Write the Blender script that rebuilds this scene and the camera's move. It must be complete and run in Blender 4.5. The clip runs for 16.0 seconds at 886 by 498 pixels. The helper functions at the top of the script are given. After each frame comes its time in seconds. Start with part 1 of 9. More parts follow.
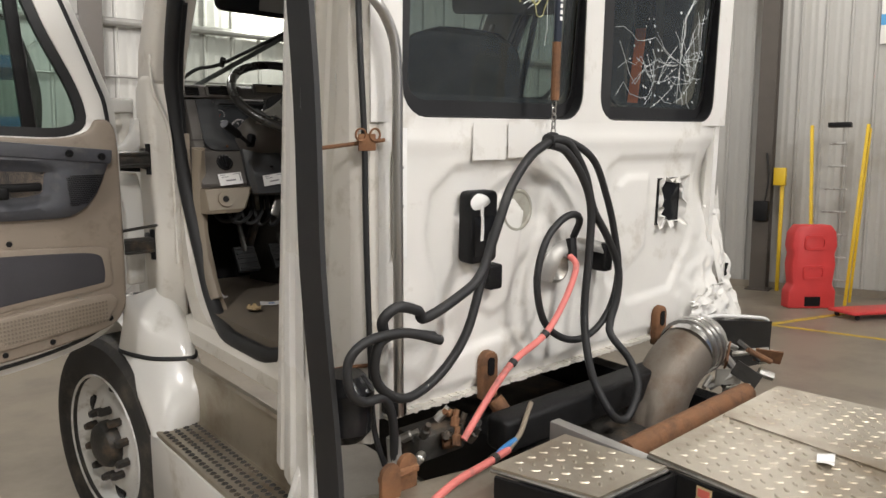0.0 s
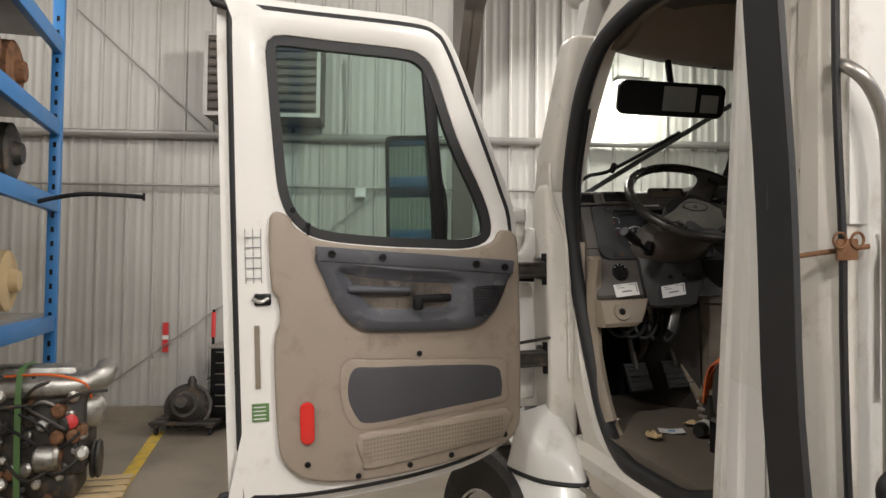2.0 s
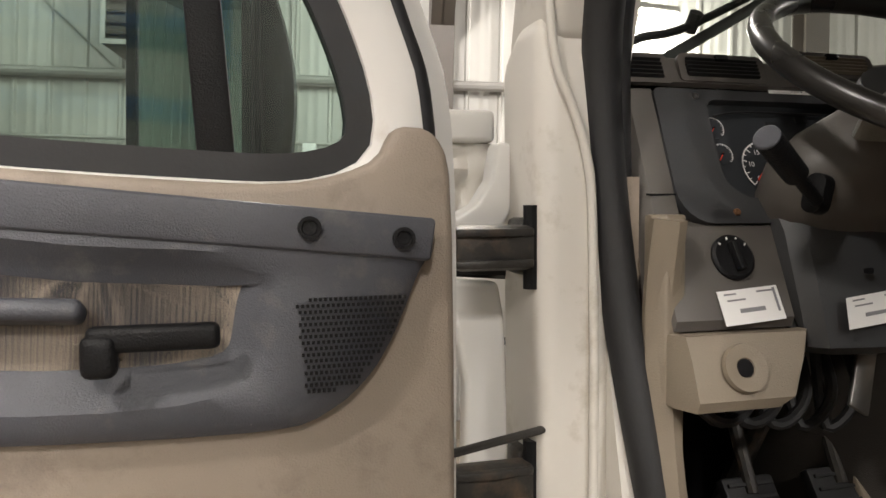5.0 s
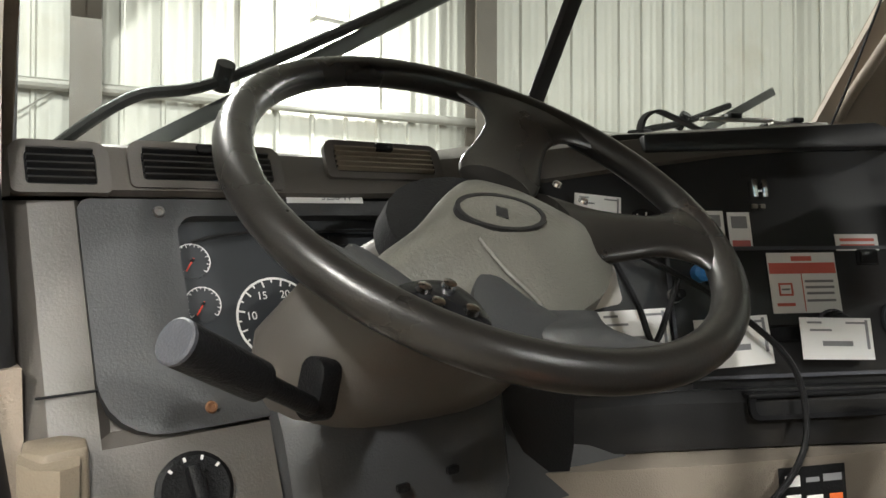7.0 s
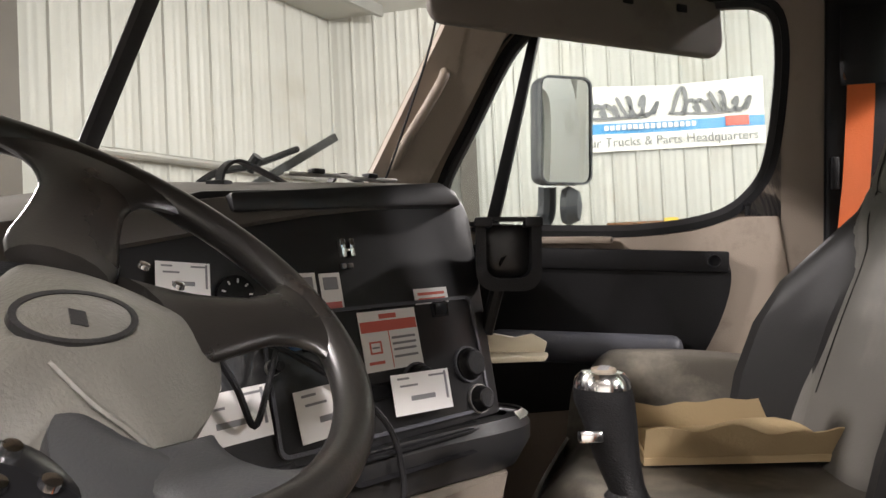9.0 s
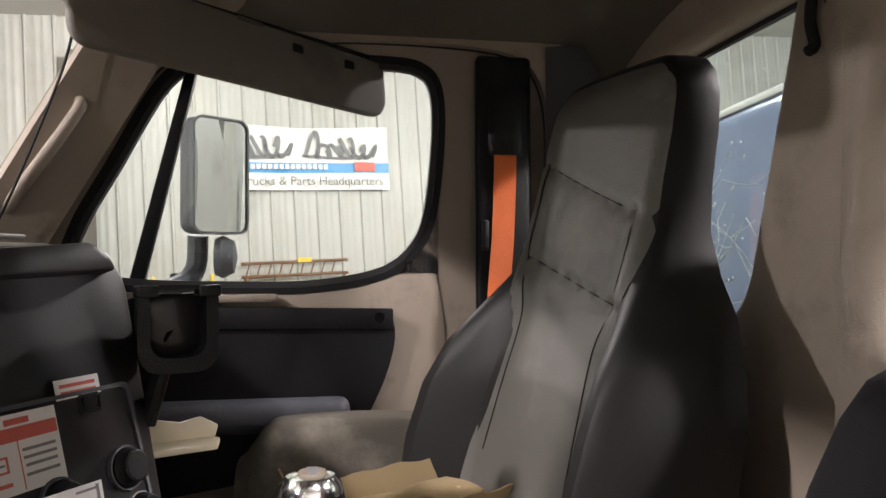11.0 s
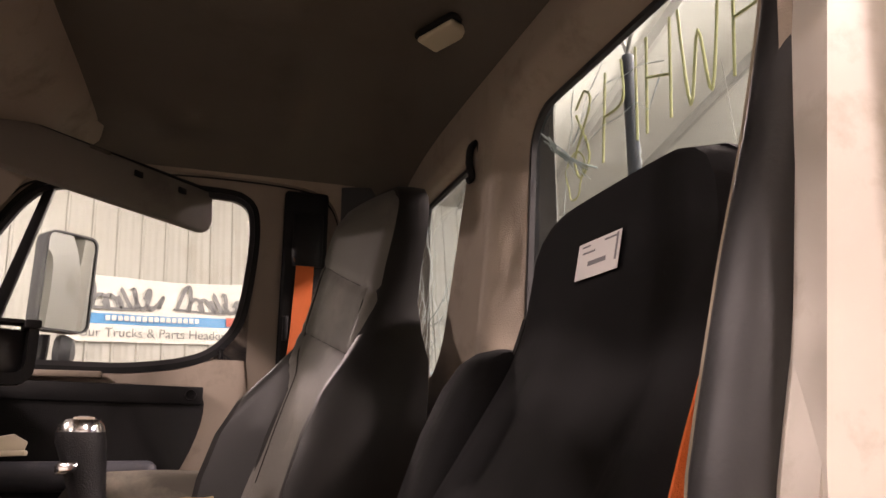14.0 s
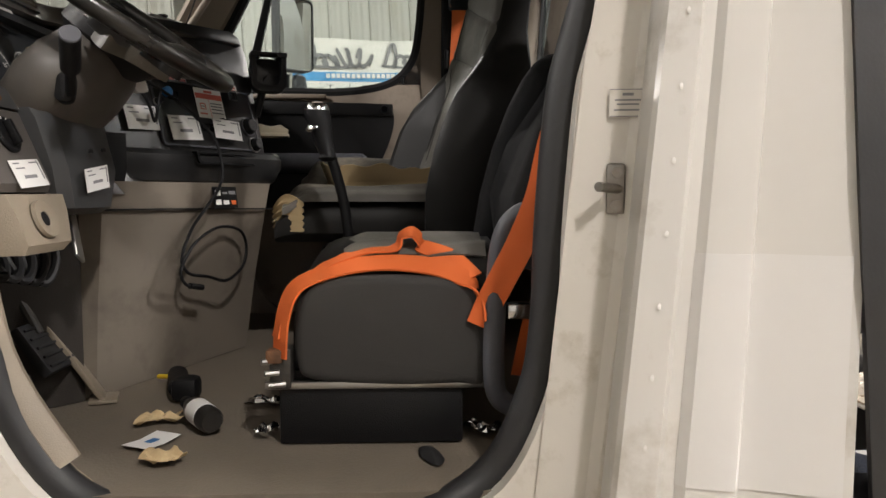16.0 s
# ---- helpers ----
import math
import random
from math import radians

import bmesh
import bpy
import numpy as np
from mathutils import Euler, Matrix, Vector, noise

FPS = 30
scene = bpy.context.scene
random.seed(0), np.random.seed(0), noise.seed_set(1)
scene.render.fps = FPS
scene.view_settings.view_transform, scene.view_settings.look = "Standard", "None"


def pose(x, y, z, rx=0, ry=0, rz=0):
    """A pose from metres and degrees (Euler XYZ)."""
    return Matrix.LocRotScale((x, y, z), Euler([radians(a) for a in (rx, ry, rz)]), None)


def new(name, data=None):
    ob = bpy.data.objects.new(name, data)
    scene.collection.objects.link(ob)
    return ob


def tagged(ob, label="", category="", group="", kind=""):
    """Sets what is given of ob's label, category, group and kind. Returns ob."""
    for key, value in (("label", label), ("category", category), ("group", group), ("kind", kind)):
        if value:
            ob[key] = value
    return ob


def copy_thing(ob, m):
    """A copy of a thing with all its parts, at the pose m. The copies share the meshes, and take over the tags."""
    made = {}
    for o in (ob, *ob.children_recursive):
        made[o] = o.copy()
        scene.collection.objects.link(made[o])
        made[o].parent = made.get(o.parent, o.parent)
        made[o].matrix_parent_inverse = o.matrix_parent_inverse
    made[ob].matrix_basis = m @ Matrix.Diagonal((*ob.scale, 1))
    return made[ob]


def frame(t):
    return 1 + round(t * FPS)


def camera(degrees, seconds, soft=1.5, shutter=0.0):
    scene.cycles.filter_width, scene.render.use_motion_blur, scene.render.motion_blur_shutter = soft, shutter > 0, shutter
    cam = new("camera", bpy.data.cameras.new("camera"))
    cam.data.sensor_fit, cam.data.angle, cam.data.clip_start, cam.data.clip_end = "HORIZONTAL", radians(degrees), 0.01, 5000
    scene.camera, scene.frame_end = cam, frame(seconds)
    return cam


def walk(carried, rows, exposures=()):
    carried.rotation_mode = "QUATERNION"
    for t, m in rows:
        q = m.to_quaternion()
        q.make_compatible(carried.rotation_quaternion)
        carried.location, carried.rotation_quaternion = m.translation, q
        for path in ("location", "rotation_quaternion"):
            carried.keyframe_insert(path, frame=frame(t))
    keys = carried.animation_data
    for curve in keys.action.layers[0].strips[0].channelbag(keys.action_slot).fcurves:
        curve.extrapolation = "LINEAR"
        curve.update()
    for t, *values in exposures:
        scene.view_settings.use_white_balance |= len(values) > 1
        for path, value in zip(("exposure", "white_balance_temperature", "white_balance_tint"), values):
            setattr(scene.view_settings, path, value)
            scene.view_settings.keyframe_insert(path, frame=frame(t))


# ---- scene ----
# seconds, stops, white balance
EXPOSURES = [(0.0, -0.22, 6500, 11), (1.0, -0.4, 6600, 11), (2.0, -0.32, 6650, 12), (3.0, -0.18, 6850, 13), (5.5, 0.4, 6700, 12), (6.5, 1.0, 6450, 1), (7.0, 1.25, 6500, 7), (7.5, 1.45, 6600, 15), (8.5, 1.6, 6600, 17), (11.0, 1.45, 6550, 19), (12.0, 1.55, 7000, 23), (13.0, 1.65, 7350, 26), (13.5, 1.65, 7200, 25), (14.0, 1.3, 7600, 34), (14.5, 1.15, 7400, 25), (15.0, 0.78, 6800, 14), (16.0, 0.68, 6650, 13)]
# the truck's own frame, leaning on the floor
TRUCK = Matrix.Translation((-1, 0.3, 1.2)) @ Matrix(((0.99912, -0.00113, -0.0419), (-0.00113, 0.99855, -0.05387), (0.0419, 0.05387, 0.99767))).to_4x4() @ Matrix.Translation((1, -0.3, -1.2))
cam = camera(61.9, 16.0)
# seconds, eye (x, y, z), yaw, pitch, roll
ROWS = [
    (0, -2.052, -1.644, 1.777, -40.63, -9.74, 0.69),
    (0.5, -2.078, -1.624, 1.794, -35.02, -4.30, 0.37),
    (1, -2.114, -1.584, 1.808, -27.56, -1.99, -0.19),
    (1.5, -2.161, -1.470, 1.804, -19.33, -1.45, -0.80),
    (2, -2.153, -1.286, 1.779, -15.41, -1.54, -0.93),
    (2.5, -2.189, -0.920, 1.807, -16.46, -4.34, -0.40),
    (3, -2.241, -0.544, 1.770, -18.05, -6.10, -0.19),
    (3.2, -2.239, -0.387, 1.779, -18.70, -7.27, -0.12),
    (5.3, -1.301, 0.413, 1.664, -15.24, -2.75, -0.25),
    (5.5, -1.232, 0.462, 1.690, -18.47, -3.06, -0.15),
    (6, -1.074, 0.563, 1.750, -25.11, -2.85, -0.23),
    (6.5, -1.004, 0.607, 1.814, -31.23, -2.85, 0.12),
    (7, -0.965, 0.617, 1.849, -37.36, -2.96, 0.08),
    (7.5, -0.945, 0.630, 1.865, -45.81, -2.56, 0.13),
    (8, -0.921, 0.653, 1.876, -54.89, -2.02, 0.04),
    (8.5, -0.919, 0.688, 1.882, -63.82, -1.55, 0.09),
    (8.7, -0.922, 0.701, 1.892, -67.02, -1.51, -0.20),
    (10.8, -0.801, 0.802, 1.956, -95.79, -0.07, -0.20),
    (11, -0.812, 0.810, 1.955, -99.59, 0.98, -0.18),
    (11.5, -0.848, 0.810, 1.941, -107.15, 4.86, -0.30),
    (12, -0.880, 0.818, 1.934, -111.28, 9.52, -0.23),
    (12.5, -0.939, 0.805, 1.898, -113.28, 12.98, -0.12),
    (13, -1.017, 0.778, 1.823, -113.78, 14.84, -0.04),
    (13.5, -1.152, 0.742, 1.770, -113.16, 15.15, 0.00),
    (14, -1.290, 0.663, 1.716, -108.29, 14.30, 0.15),
    (14.5, -1.459, 0.591, 1.658, -99.07, 10.18, 0.45),
    (15, -1.663, 0.517, 1.599, -93.53, 2.68, 0.33),
    (15.5, -1.855, 0.493, 1.549, -92.75, -2.24, 0.19),
    (16, -2.051, 0.564, 1.508, -92.38, -4.46, 0.10),
]
walk(cam, [(t, TRUCK @ pose(x, y, z, 90 + pitch, 0, yaw) @ pose(0, 0, 0, 0, 0, roll)) for t, x, y, z, yaw, pitch, roll in ROWS], EXPOSURES)

# ---- world and lights ----
world = bpy.data.worlds.new("world")
scene.world = world
world.use_nodes = True
world.node_tree.nodes["Background"].inputs[0].default_value = (1.0, 0.97, 0.92, 1)
world.node_tree.nodes["Background"].inputs[1].default_value = 0.025
LAMPS = [(-5.0, 4.9, 5.0, 0.3), (-0.8, 4.0, 4.7, 0.62), (2.05, 6.1, 3.9, 0.32), (6.3, 2.0, 5.35, 0.38), (6.3, -2.6, 5.35, 0.5), (-4.4, -1.2, 5.3, 0.85), (-2.8, -4.8, 5.3, 1.3), (0.2, -3.9, 5.0, 1.1), (4.8, -5.4, 4.5, 0.8), (0.5, -8.5, 5.0, 1.0)]
LAMP_WATTS = 440


def high_bay(x, y, z, size, watts, tint=(1.0, 0.975, 0.94)):
    """Bare tubes that throw their light all round, up to the roof lining as well."""
    lamp = new("lamp", bpy.data.lights.new("lamp", "POINT"))
    lamp.data.shadow_soft_size = size
    lamp.data.energy, lamp.data.color = watts, tint
    lamp.matrix_world = pose(x, y, z)
    return lamp


for lx, ly, lz, k in LAMPS:
    high_bay(lx, ly, lz - 0.3, 0.22 * k, LAMP_WATTS * k)


# ---- materials ----
def material(name, col, rough=0.5, metal=0.0, vary=0.12, scale=6.0, grain=0.0, grain_scale=180.0, dirt=None, dirt_amount=0.0, dirt_scale=3.0, coat=0.0, stretch=(1, 1, 1)):
    m = bpy.data.materials.new(name)
    m.use_nodes = True
    nt = m.node_tree
    b = nt.nodes["Principled BSDF"]
    b.inputs["Roughness"].default_value = rough
    b.inputs["Metallic"].default_value = metal
    if max(col) < 0.0145:
        b.inputs["Specular IOR Level"].default_value = 0.22
    if coat:
        b.inputs["Coat Weight"].default_value = coat
        b.inputs["Coat Roughness"].default_value = 0.12
    tc = nt.nodes.new("ShaderNodeNewGeometry")
    mp = nt.nodes.new("ShaderNodeMapping")
    mp.inputs["Scale"].default_value = stretch
    nt.links.new(tc.outputs["Position"], mp.inputs[0])
    n1 = nt.nodes.new("ShaderNodeTexNoise")
    n1.inputs["Scale"].default_value, n1.inputs["Detail"].default_value = scale, 6
    nt.links.new(mp.outputs[0], n1.inputs["Vector"])
    ramp = nt.nodes.new("ShaderNodeMix")
    ramp.data_type = "RGBA"
    lo = [max(0, c * (1 - vary)) for c in col]
    hi = [min(1, c * (1 + vary)) for c in col]
    ramp.inputs[6].default_value, ramp.inputs[7].default_value = (*lo, 1), (*hi, 1)
    nt.links.new(n1.outputs["Fac"], ramp.inputs[0])
    out = ramp.outputs[2]
    if dirt:
        n2 = nt.nodes.new("ShaderNodeTexNoise")
        n2.inputs["Scale"].default_value, n2.inputs["Detail"].default_value, n2.inputs["Roughness"].default_value = dirt_scale, 8, 0.65
        nt.links.new(mp.outputs[0], n2.inputs["Vector"])
        cr = nt.nodes.new("ShaderNodeMapRange")
        cr.inputs[1].default_value, cr.inputs[2].default_value = 0.62 - dirt_amount * 0.35, 0.75
        nt.links.new(n2.outputs["Fac"], cr.inputs[0])
        mx = nt.nodes.new("ShaderNodeMix")
        mx.data_type = "RGBA"
        mx.inputs[7].default_value = (*dirt, 1)
        nt.links.new(cr.outputs[0], mx.inputs[0])
        nt.links.new(out, mx.inputs[6])
        out = mx.outputs[2]
    nt.links.new(out, b.inputs["Base Color"])
    rr = nt.nodes.new("ShaderNodeMapRange")
    rr.inputs[3].default_value, rr.inputs[4].default_value = max(0.003, rough * 0.78), min(1, rough * 1.2)
    nt.links.new(n1.outputs["Fac"], rr.inputs[0])
    nt.links.new(rr.outputs[0], b.inputs["Roughness"])
    if grain:
        n3 = nt.nodes.new("ShaderNodeTexNoise")
        n3.inputs["Scale"].default_value, n3.inputs["Detail"].default_value = grain_scale, 3
        nt.links.new(tc.outputs["Position"], n3.inputs["Vector"])
        bp = nt.nodes.new("ShaderNodeBump")
        bp.inputs["Strength"].default_value, bp.inputs["Distance"].default_value = grain, 0.003
        nt.links.new(n3.outputs["Fac"], bp.inputs["Height"])
        nt.links.new(bp.outputs[0], b.inputs["Normal"])
    return m


def glass(name, tint=(0.9, 0.95, 0.93), haze=0.0):
    m = bpy.data.materials.new(name)
    m.use_nodes = True
    nt = m.node_tree
    nt.nodes.remove(nt.nodes["Principled BSDF"])
    tr = nt.nodes.new("ShaderNodeBsdfTransparent")
    tr.inputs[0].default_value = (*tint, 1)
    gl = nt.nodes.new("ShaderNodeBsdfGlossy")
    gl.inputs["Roughness"].default_value = 0.03
    lw = nt.nodes.new("ShaderNodeLayerWeight")
    pw = nt.nodes.new("ShaderNodeMath")
    pw.operation, pw.inputs[1].default_value = "POWER", 4.0
    fr = nt.nodes.new("ShaderNodeMath")
    fr.operation, fr.inputs[1].default_value, fr.inputs[2].default_value = "MULTIPLY_ADD", 0.75, 0.035
    nt.links.new(lw.outputs["Facing"], pw.inputs[0])
    nt.links.new(pw.outputs[0], fr.inputs[0])
    mx = nt.nodes.new("ShaderNodeMixShader")
    nt.links.new(fr.outputs[0], mx.inputs[0])
    nt.links.new(tr.outputs[0], mx.inputs[1])
    nt.links.new(gl.outputs[0], mx.inputs[2])
    out = mx.outputs[0]
    if haze:
        df = nt.nodes.new("ShaderNodeBsdfDiffuse")
        df.inputs[0].default_value = (0.75, 0.76, 0.76, 1)
        ns = nt.nodes.new("ShaderNodeTexNoise")
        ns.inputs["Scale"].default_value, ns.inputs["Detail"].default_value = 9, 6
        mu = nt.nodes.new("ShaderNodeMath")
        mu.operation, mu.inputs[1].default_value = "MULTIPLY", 2 * haze
        nt.links.new(ns.outputs["Fac"], mu.inputs[0])
        dm = nt.nodes.new("ShaderNodeMixShader")
        nt.links.new(mu.outputs[0], dm.inputs[0])
        nt.links.new(out, dm.inputs[1])
        nt.links.new(df.outputs[0], dm.inputs[2])
        out = dm.outputs[0]
    nt.links.new(out, nt.nodes["Material Output"].inputs[0])
    return m


def emissive(name, col, strength):
    m = bpy.data.materials.new(name)
    m.use_nodes = True
    b = m.node_tree.nodes["Principled BSDF"]
    b.inputs["Base Color"].default_value = (*col, 1)
    b.inputs["Emission Color"].default_value = (*col, 1)
    b.inputs["Emission Strength"].default_value = strength
    return m


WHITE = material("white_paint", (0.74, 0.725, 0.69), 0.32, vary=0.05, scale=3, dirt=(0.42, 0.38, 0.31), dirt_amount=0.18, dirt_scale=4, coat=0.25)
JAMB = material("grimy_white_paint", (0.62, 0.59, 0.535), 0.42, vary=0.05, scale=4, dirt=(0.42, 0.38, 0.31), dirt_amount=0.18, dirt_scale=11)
RUBBER = material("black_rubber", (0.014, 0.014, 0.015), 0.58, vary=0.25, grain=0.1)
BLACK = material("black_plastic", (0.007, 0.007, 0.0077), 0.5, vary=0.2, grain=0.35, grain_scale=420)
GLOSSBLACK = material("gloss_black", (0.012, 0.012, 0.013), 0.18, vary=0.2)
DASH = material("grey_brown_dash_plastic", (0.092, 0.083, 0.075), 0.48, vary=0.1, grain=0.1, grain_scale=450, dirt=(0.09, 0.08, 0.068), dirt_amount=0.2, dirt_scale=5)
DASHDARK = material("dark_dash_plastic", (0.017, 0.0172, 0.018), 0.36, vary=0.15, grain=0.1, grain_scale=450, dirt=(0.03, 0.028, 0.025), dirt_amount=0.14, dirt_scale=9)
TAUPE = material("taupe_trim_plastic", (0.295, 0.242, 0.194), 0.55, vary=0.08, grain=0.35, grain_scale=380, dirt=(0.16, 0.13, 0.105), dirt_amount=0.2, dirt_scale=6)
# tan set darker, with the shade at the driver's lower dash in its colour
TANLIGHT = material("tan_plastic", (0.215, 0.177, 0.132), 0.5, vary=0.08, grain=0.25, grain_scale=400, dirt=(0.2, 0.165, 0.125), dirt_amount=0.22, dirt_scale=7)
SLATE = material("slate_plastic", (0.066, 0.068, 0.08), 0.5, vary=0.1, grain=0.35, grain_scale=450, dirt=(0.14, 0.135, 0.13), dirt_amount=0.15, dirt_scale=10)
SLATECLOTH = material("slate_cloth", (0.062, 0.06, 0.068), 0.9, vary=0.15, grain=0.6, grain_scale=900)
LINER = material("headliner_cloth", (0.092, 0.078, 0.061), 0.9, vary=0.1, grain=0.4, grain_scale=700, dirt=(0.07, 0.058, 0.045), dirt_amount=0.25, dirt_scale=3)
WIPER = material("weathered_wiper_rubber", (0.075, 0.08, 0.078), 0.6, vary=0.2, grain=0.2)
KNEE = material("slate_dash_plastic", (0.042, 0.043, 0.045), 0.5, vary=0.12, grain=0.15, grain_scale=450, dirt=(0.06, 0.057, 0.052), dirt_amount=0.2, dirt_scale=8)
VISOR = material("grey_visor_vinyl", (0.15, 0.132, 0.11), 0.7, vary=0.1, grain=0.4, grain_scale=500, dirt=(0.1, 0.086, 0.07), dirt_amount=0.2, dirt_scale=5)
SEATBLACK = material("black_seat_cloth", (0.006, 0.006, 0.0066), 0.9, vary=0.2, grain=0.5, grain_scale=800)
SEATVINYL = material("grey_seat_vinyl", (0.108, 0.102, 0.09), 0.48, vary=0.14, grain=0.35, grain_scale=420, dirt=(0.19, 0.178, 0.155), dirt_amount=0.22, dirt_scale=5)
SEATDARK = material("dark_seat_vinyl", (0.014, 0.0135, 0.013), 0.5, vary=0.15, grain=0.1, grain_scale=420)
SLEEVE = material("dark_blue_sleeve", (0.022, 0.029, 0.045), 0.45, vary=0.15)
PLUG = material("grimy_grey_plug", (0.34, 0.33, 0.28), 0.5, vary=0.15, dirt=(0.2, 0.18, 0.14), dirt_amount=0.4, dirt_scale=18)
CREAM = material("cream_plastic", (0.52, 0.46, 0.33), 0.5, vary=0.08)
SEATWORN = material("worn_grey_brown_vinyl", (0.095, 0.085, 0.07), 0.55, vary=0.2, scale=8, grain=0.3, grain_scale=420, dirt=(0.26, 0.23, 0.185), dirt_amount=0.35, dirt_scale=7)
SEATSIDE = material("charcoal_seat_cloth", (0.034, 0.032, 0.03), 0.85, vary=0.15, grain=0.7, grain_scale=700)
ORANGE = material("orange_webbing", (0.75, 0.15, 0.03), 0.7, vary=0.12, grain=0.6, grain_scale=600)
LEATHER = material("wheel_leather", (0.018, 0.0165, 0.015), 0.29, vary=0.3, scale=9, grain=0.08, grain_scale=500, dirt=(0.045, 0.032, 0.025), dirt_amount=0.2, dirt_scale=6)
PAD = material("grey_pad_vinyl", (0.135, 0.13, 0.113), 0.4, vary=0.12, grain=0.3, grain_scale=300, dirt=(0.105, 0.098, 0.08), dirt_amount=0.3, dirt_scale=7)
CHROME = material("chrome", (0.75, 0.75, 0.75), 0.14, 1.0, vary=0.05)
STEEL = material("bare_steel", (0.42, 0.41, 0.39), 0.38, 1.0, vary=0.12, dirt=(0.16, 0.11, 0.07), dirt_amount=0.25)
ALLOY = material("cast_aluminium", (0.5, 0.49, 0.46), 0.42, 1.0, vary=0.15, grain=0.4, grain_scale=200, dirt=(0.12, 0.1, 0.08), dirt_amount=0.35, dirt_scale=9)
RUST = material("rusty_steel", (0.20, 0.095, 0.045), 0.8, 0.2, vary=0.4, scale=18, grain=0.6, grain_scale=120, dirt=(0.05, 0.03, 0.02), dirt_amount=0.4, dirt_scale=12)
GREASE = material("greasy_dark_metal", (0.045, 0.042, 0.038), 0.5, 0.3, vary=0.4, scale=14, grain=0.5, grain_scale=90, dirt=(0.16, 0.11, 0.07), dirt_amount=0.3, dirt_scale=10)
PAPER = material("paper", (0.78, 0.77, 0.75), 0.7, vary=0.03)
INK = material("grey_ink", (0.22, 0.22, 0.23), 0.7)
REDINK = material("red_ink", (0.6, 0.13, 0.10), 0.6)
PINK = material("faded_red_hose", (0.62, 0.17, 0.15), 0.55, vary=0.15, dirt=(0.2, 0.1, 0.08), dirt_amount=0.25, dirt_scale=15)
REDLENS = material("red_reflector", (0.62, 0.02, 0.015), 0.12, coat=0.6)
REDPLASTIC = material("red_plastic", (0.62, 0.05, 0.05), 0.4, vary=0.12)
YELLOW = material("yellow_fibreglass", (0.75, 0.5, 0.02), 0.45, vary=0.1)
YELLOWPAINT = material("worn_yellow_paint", (0.62, 0.42, 0.04), 0.7, vary=0.15, dirt=(0.3, 0.25, 0.16), dirt_amount=0.5, dirt_scale=9)
BLUE = material("blue_rack_paint", (0.03, 0.17, 0.42), 0.4, vary=0.1)
CARD = material("cardboard", (0.48, 0.36, 0.2), 0.8, vary=0.12, grain=0.3)
CONCRETE = material("shop_concrete", (0.27, 0.232, 0.182), 0.42, vary=0.22, scale=1.6, grain=0.25, grain_scale=60, dirt=(0.13, 0.11, 0.09), dirt_amount=0.42, dirt_scale=0.9)
WALLPAINT = material("white_metal_cladding", (0.43, 0.42, 0.39), 0.45, vary=0.05, scale=1.5, dirt=(0.36, 0.335, 0.29), dirt_amount=0.2, dirt_scale=1.2)
DARKSTEEL = material("brown_structural_steel", (0.085, 0.072, 0.06), 0.55, vary=0.2)
GALV = material("galvanised_steel", (0.36, 0.35, 0.33), 0.45, 0.6, vary=0.2)
FLOORMAT = material("dirty_rubber_mat", (0.14, 0.117, 0.09), 0.8, vary=0.25, scale=9, grain=0.5, grain_scale=150, dirt=(0.15, 0.122, 0.09), dirt_amount=0.42, dirt_scale=7)
TYRE = material("tyre_rubber", (0.028, 0.026, 0.024), 0.8, vary=0.3, grain=0.4, dirt=(0.1, 0.085, 0.065), dirt_amount=0.3, dirt_scale=8)
RIM = material("white_steel_wheel", (0.66, 0.65, 0.62), 0.38, vary=0.06, dirt=(0.3, 0.25, 0.19), dirt_amount=0.25, dirt_scale=11)
TREAD = material("worn_tread_plate", (0.43, 0.39, 0.32), 0.45, 0.75, vary=0.14, scale=5, dirt=(0.24, 0.19, 0.13), dirt_amount=0.45, dirt_scale=4)
EXHAUST = material("dull_exhaust_steel", (0.17, 0.145, 0.12), 0.6, 0.5, vary=0.2, scale=4, grain=0.3, grain_scale=120, dirt=(0.1, 0.06, 0.035), dirt_amount=0.35, dirt_scale=6)
GLASS = glass("window_glass", (0.68, 0.72, 0.7))
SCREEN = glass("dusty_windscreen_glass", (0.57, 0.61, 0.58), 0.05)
DUSTY = glass("dusty_rear_glass", (0.72, 0.79, 0.78), 0.022)
CONSOLE = material("beige_console_carpet", (0.175, 0.148, 0.118), 0.9, vary=0.12, grain=0.5, grain_scale=500, dirt=(0.1, 0.082, 0.065), dirt_amount=0.3, dirt_scale=5)
# console carpet's shaded copy, with the footwell's shade in its colour
CARPETSHADE = material("shaded_carpet", (0.03, 0.025, 0.021), 0.95, vary=0.2, grain=0.6, grain_scale=500)
SHADE = glass("tinted_glass", (0.66, 0.76, 0.72))
MIRROR = material("mirror_glass", (0.82, 0.84, 0.84), 0.004, 1.0, vary=0.0)
MARKER = material("yellow_paint_marker", (0.52, 0.5, 0.22), 0.6, vary=0.1)
CRACK = material("glass_crack", (0.75, 0.8, 0.8), 0.25, vary=0.1)
BLUEVAN = material("blue_grey_paint", (0.13, 0.175, 0.3), 0.35, vary=0.08, scale=1.0, coat=0.3)
GAUGE = material("gauge_face", (0.03, 0.033, 0.037), 0.4, vary=0.05)
NEEDLE = material("red_needle", (0.75, 0.06, 0.03), 0.5)
VINYLBAN = material("banner_vinyl", (0.76, 0.74, 0.7), 0.5, vary=0.05)
BANBLUE = material("banner_blue", (0.06, 0.3, 0.6), 0.5, vary=0.05)
GREENSTICK = material("green_sticker", (0.1, 0.2, 0.07), 0.5)


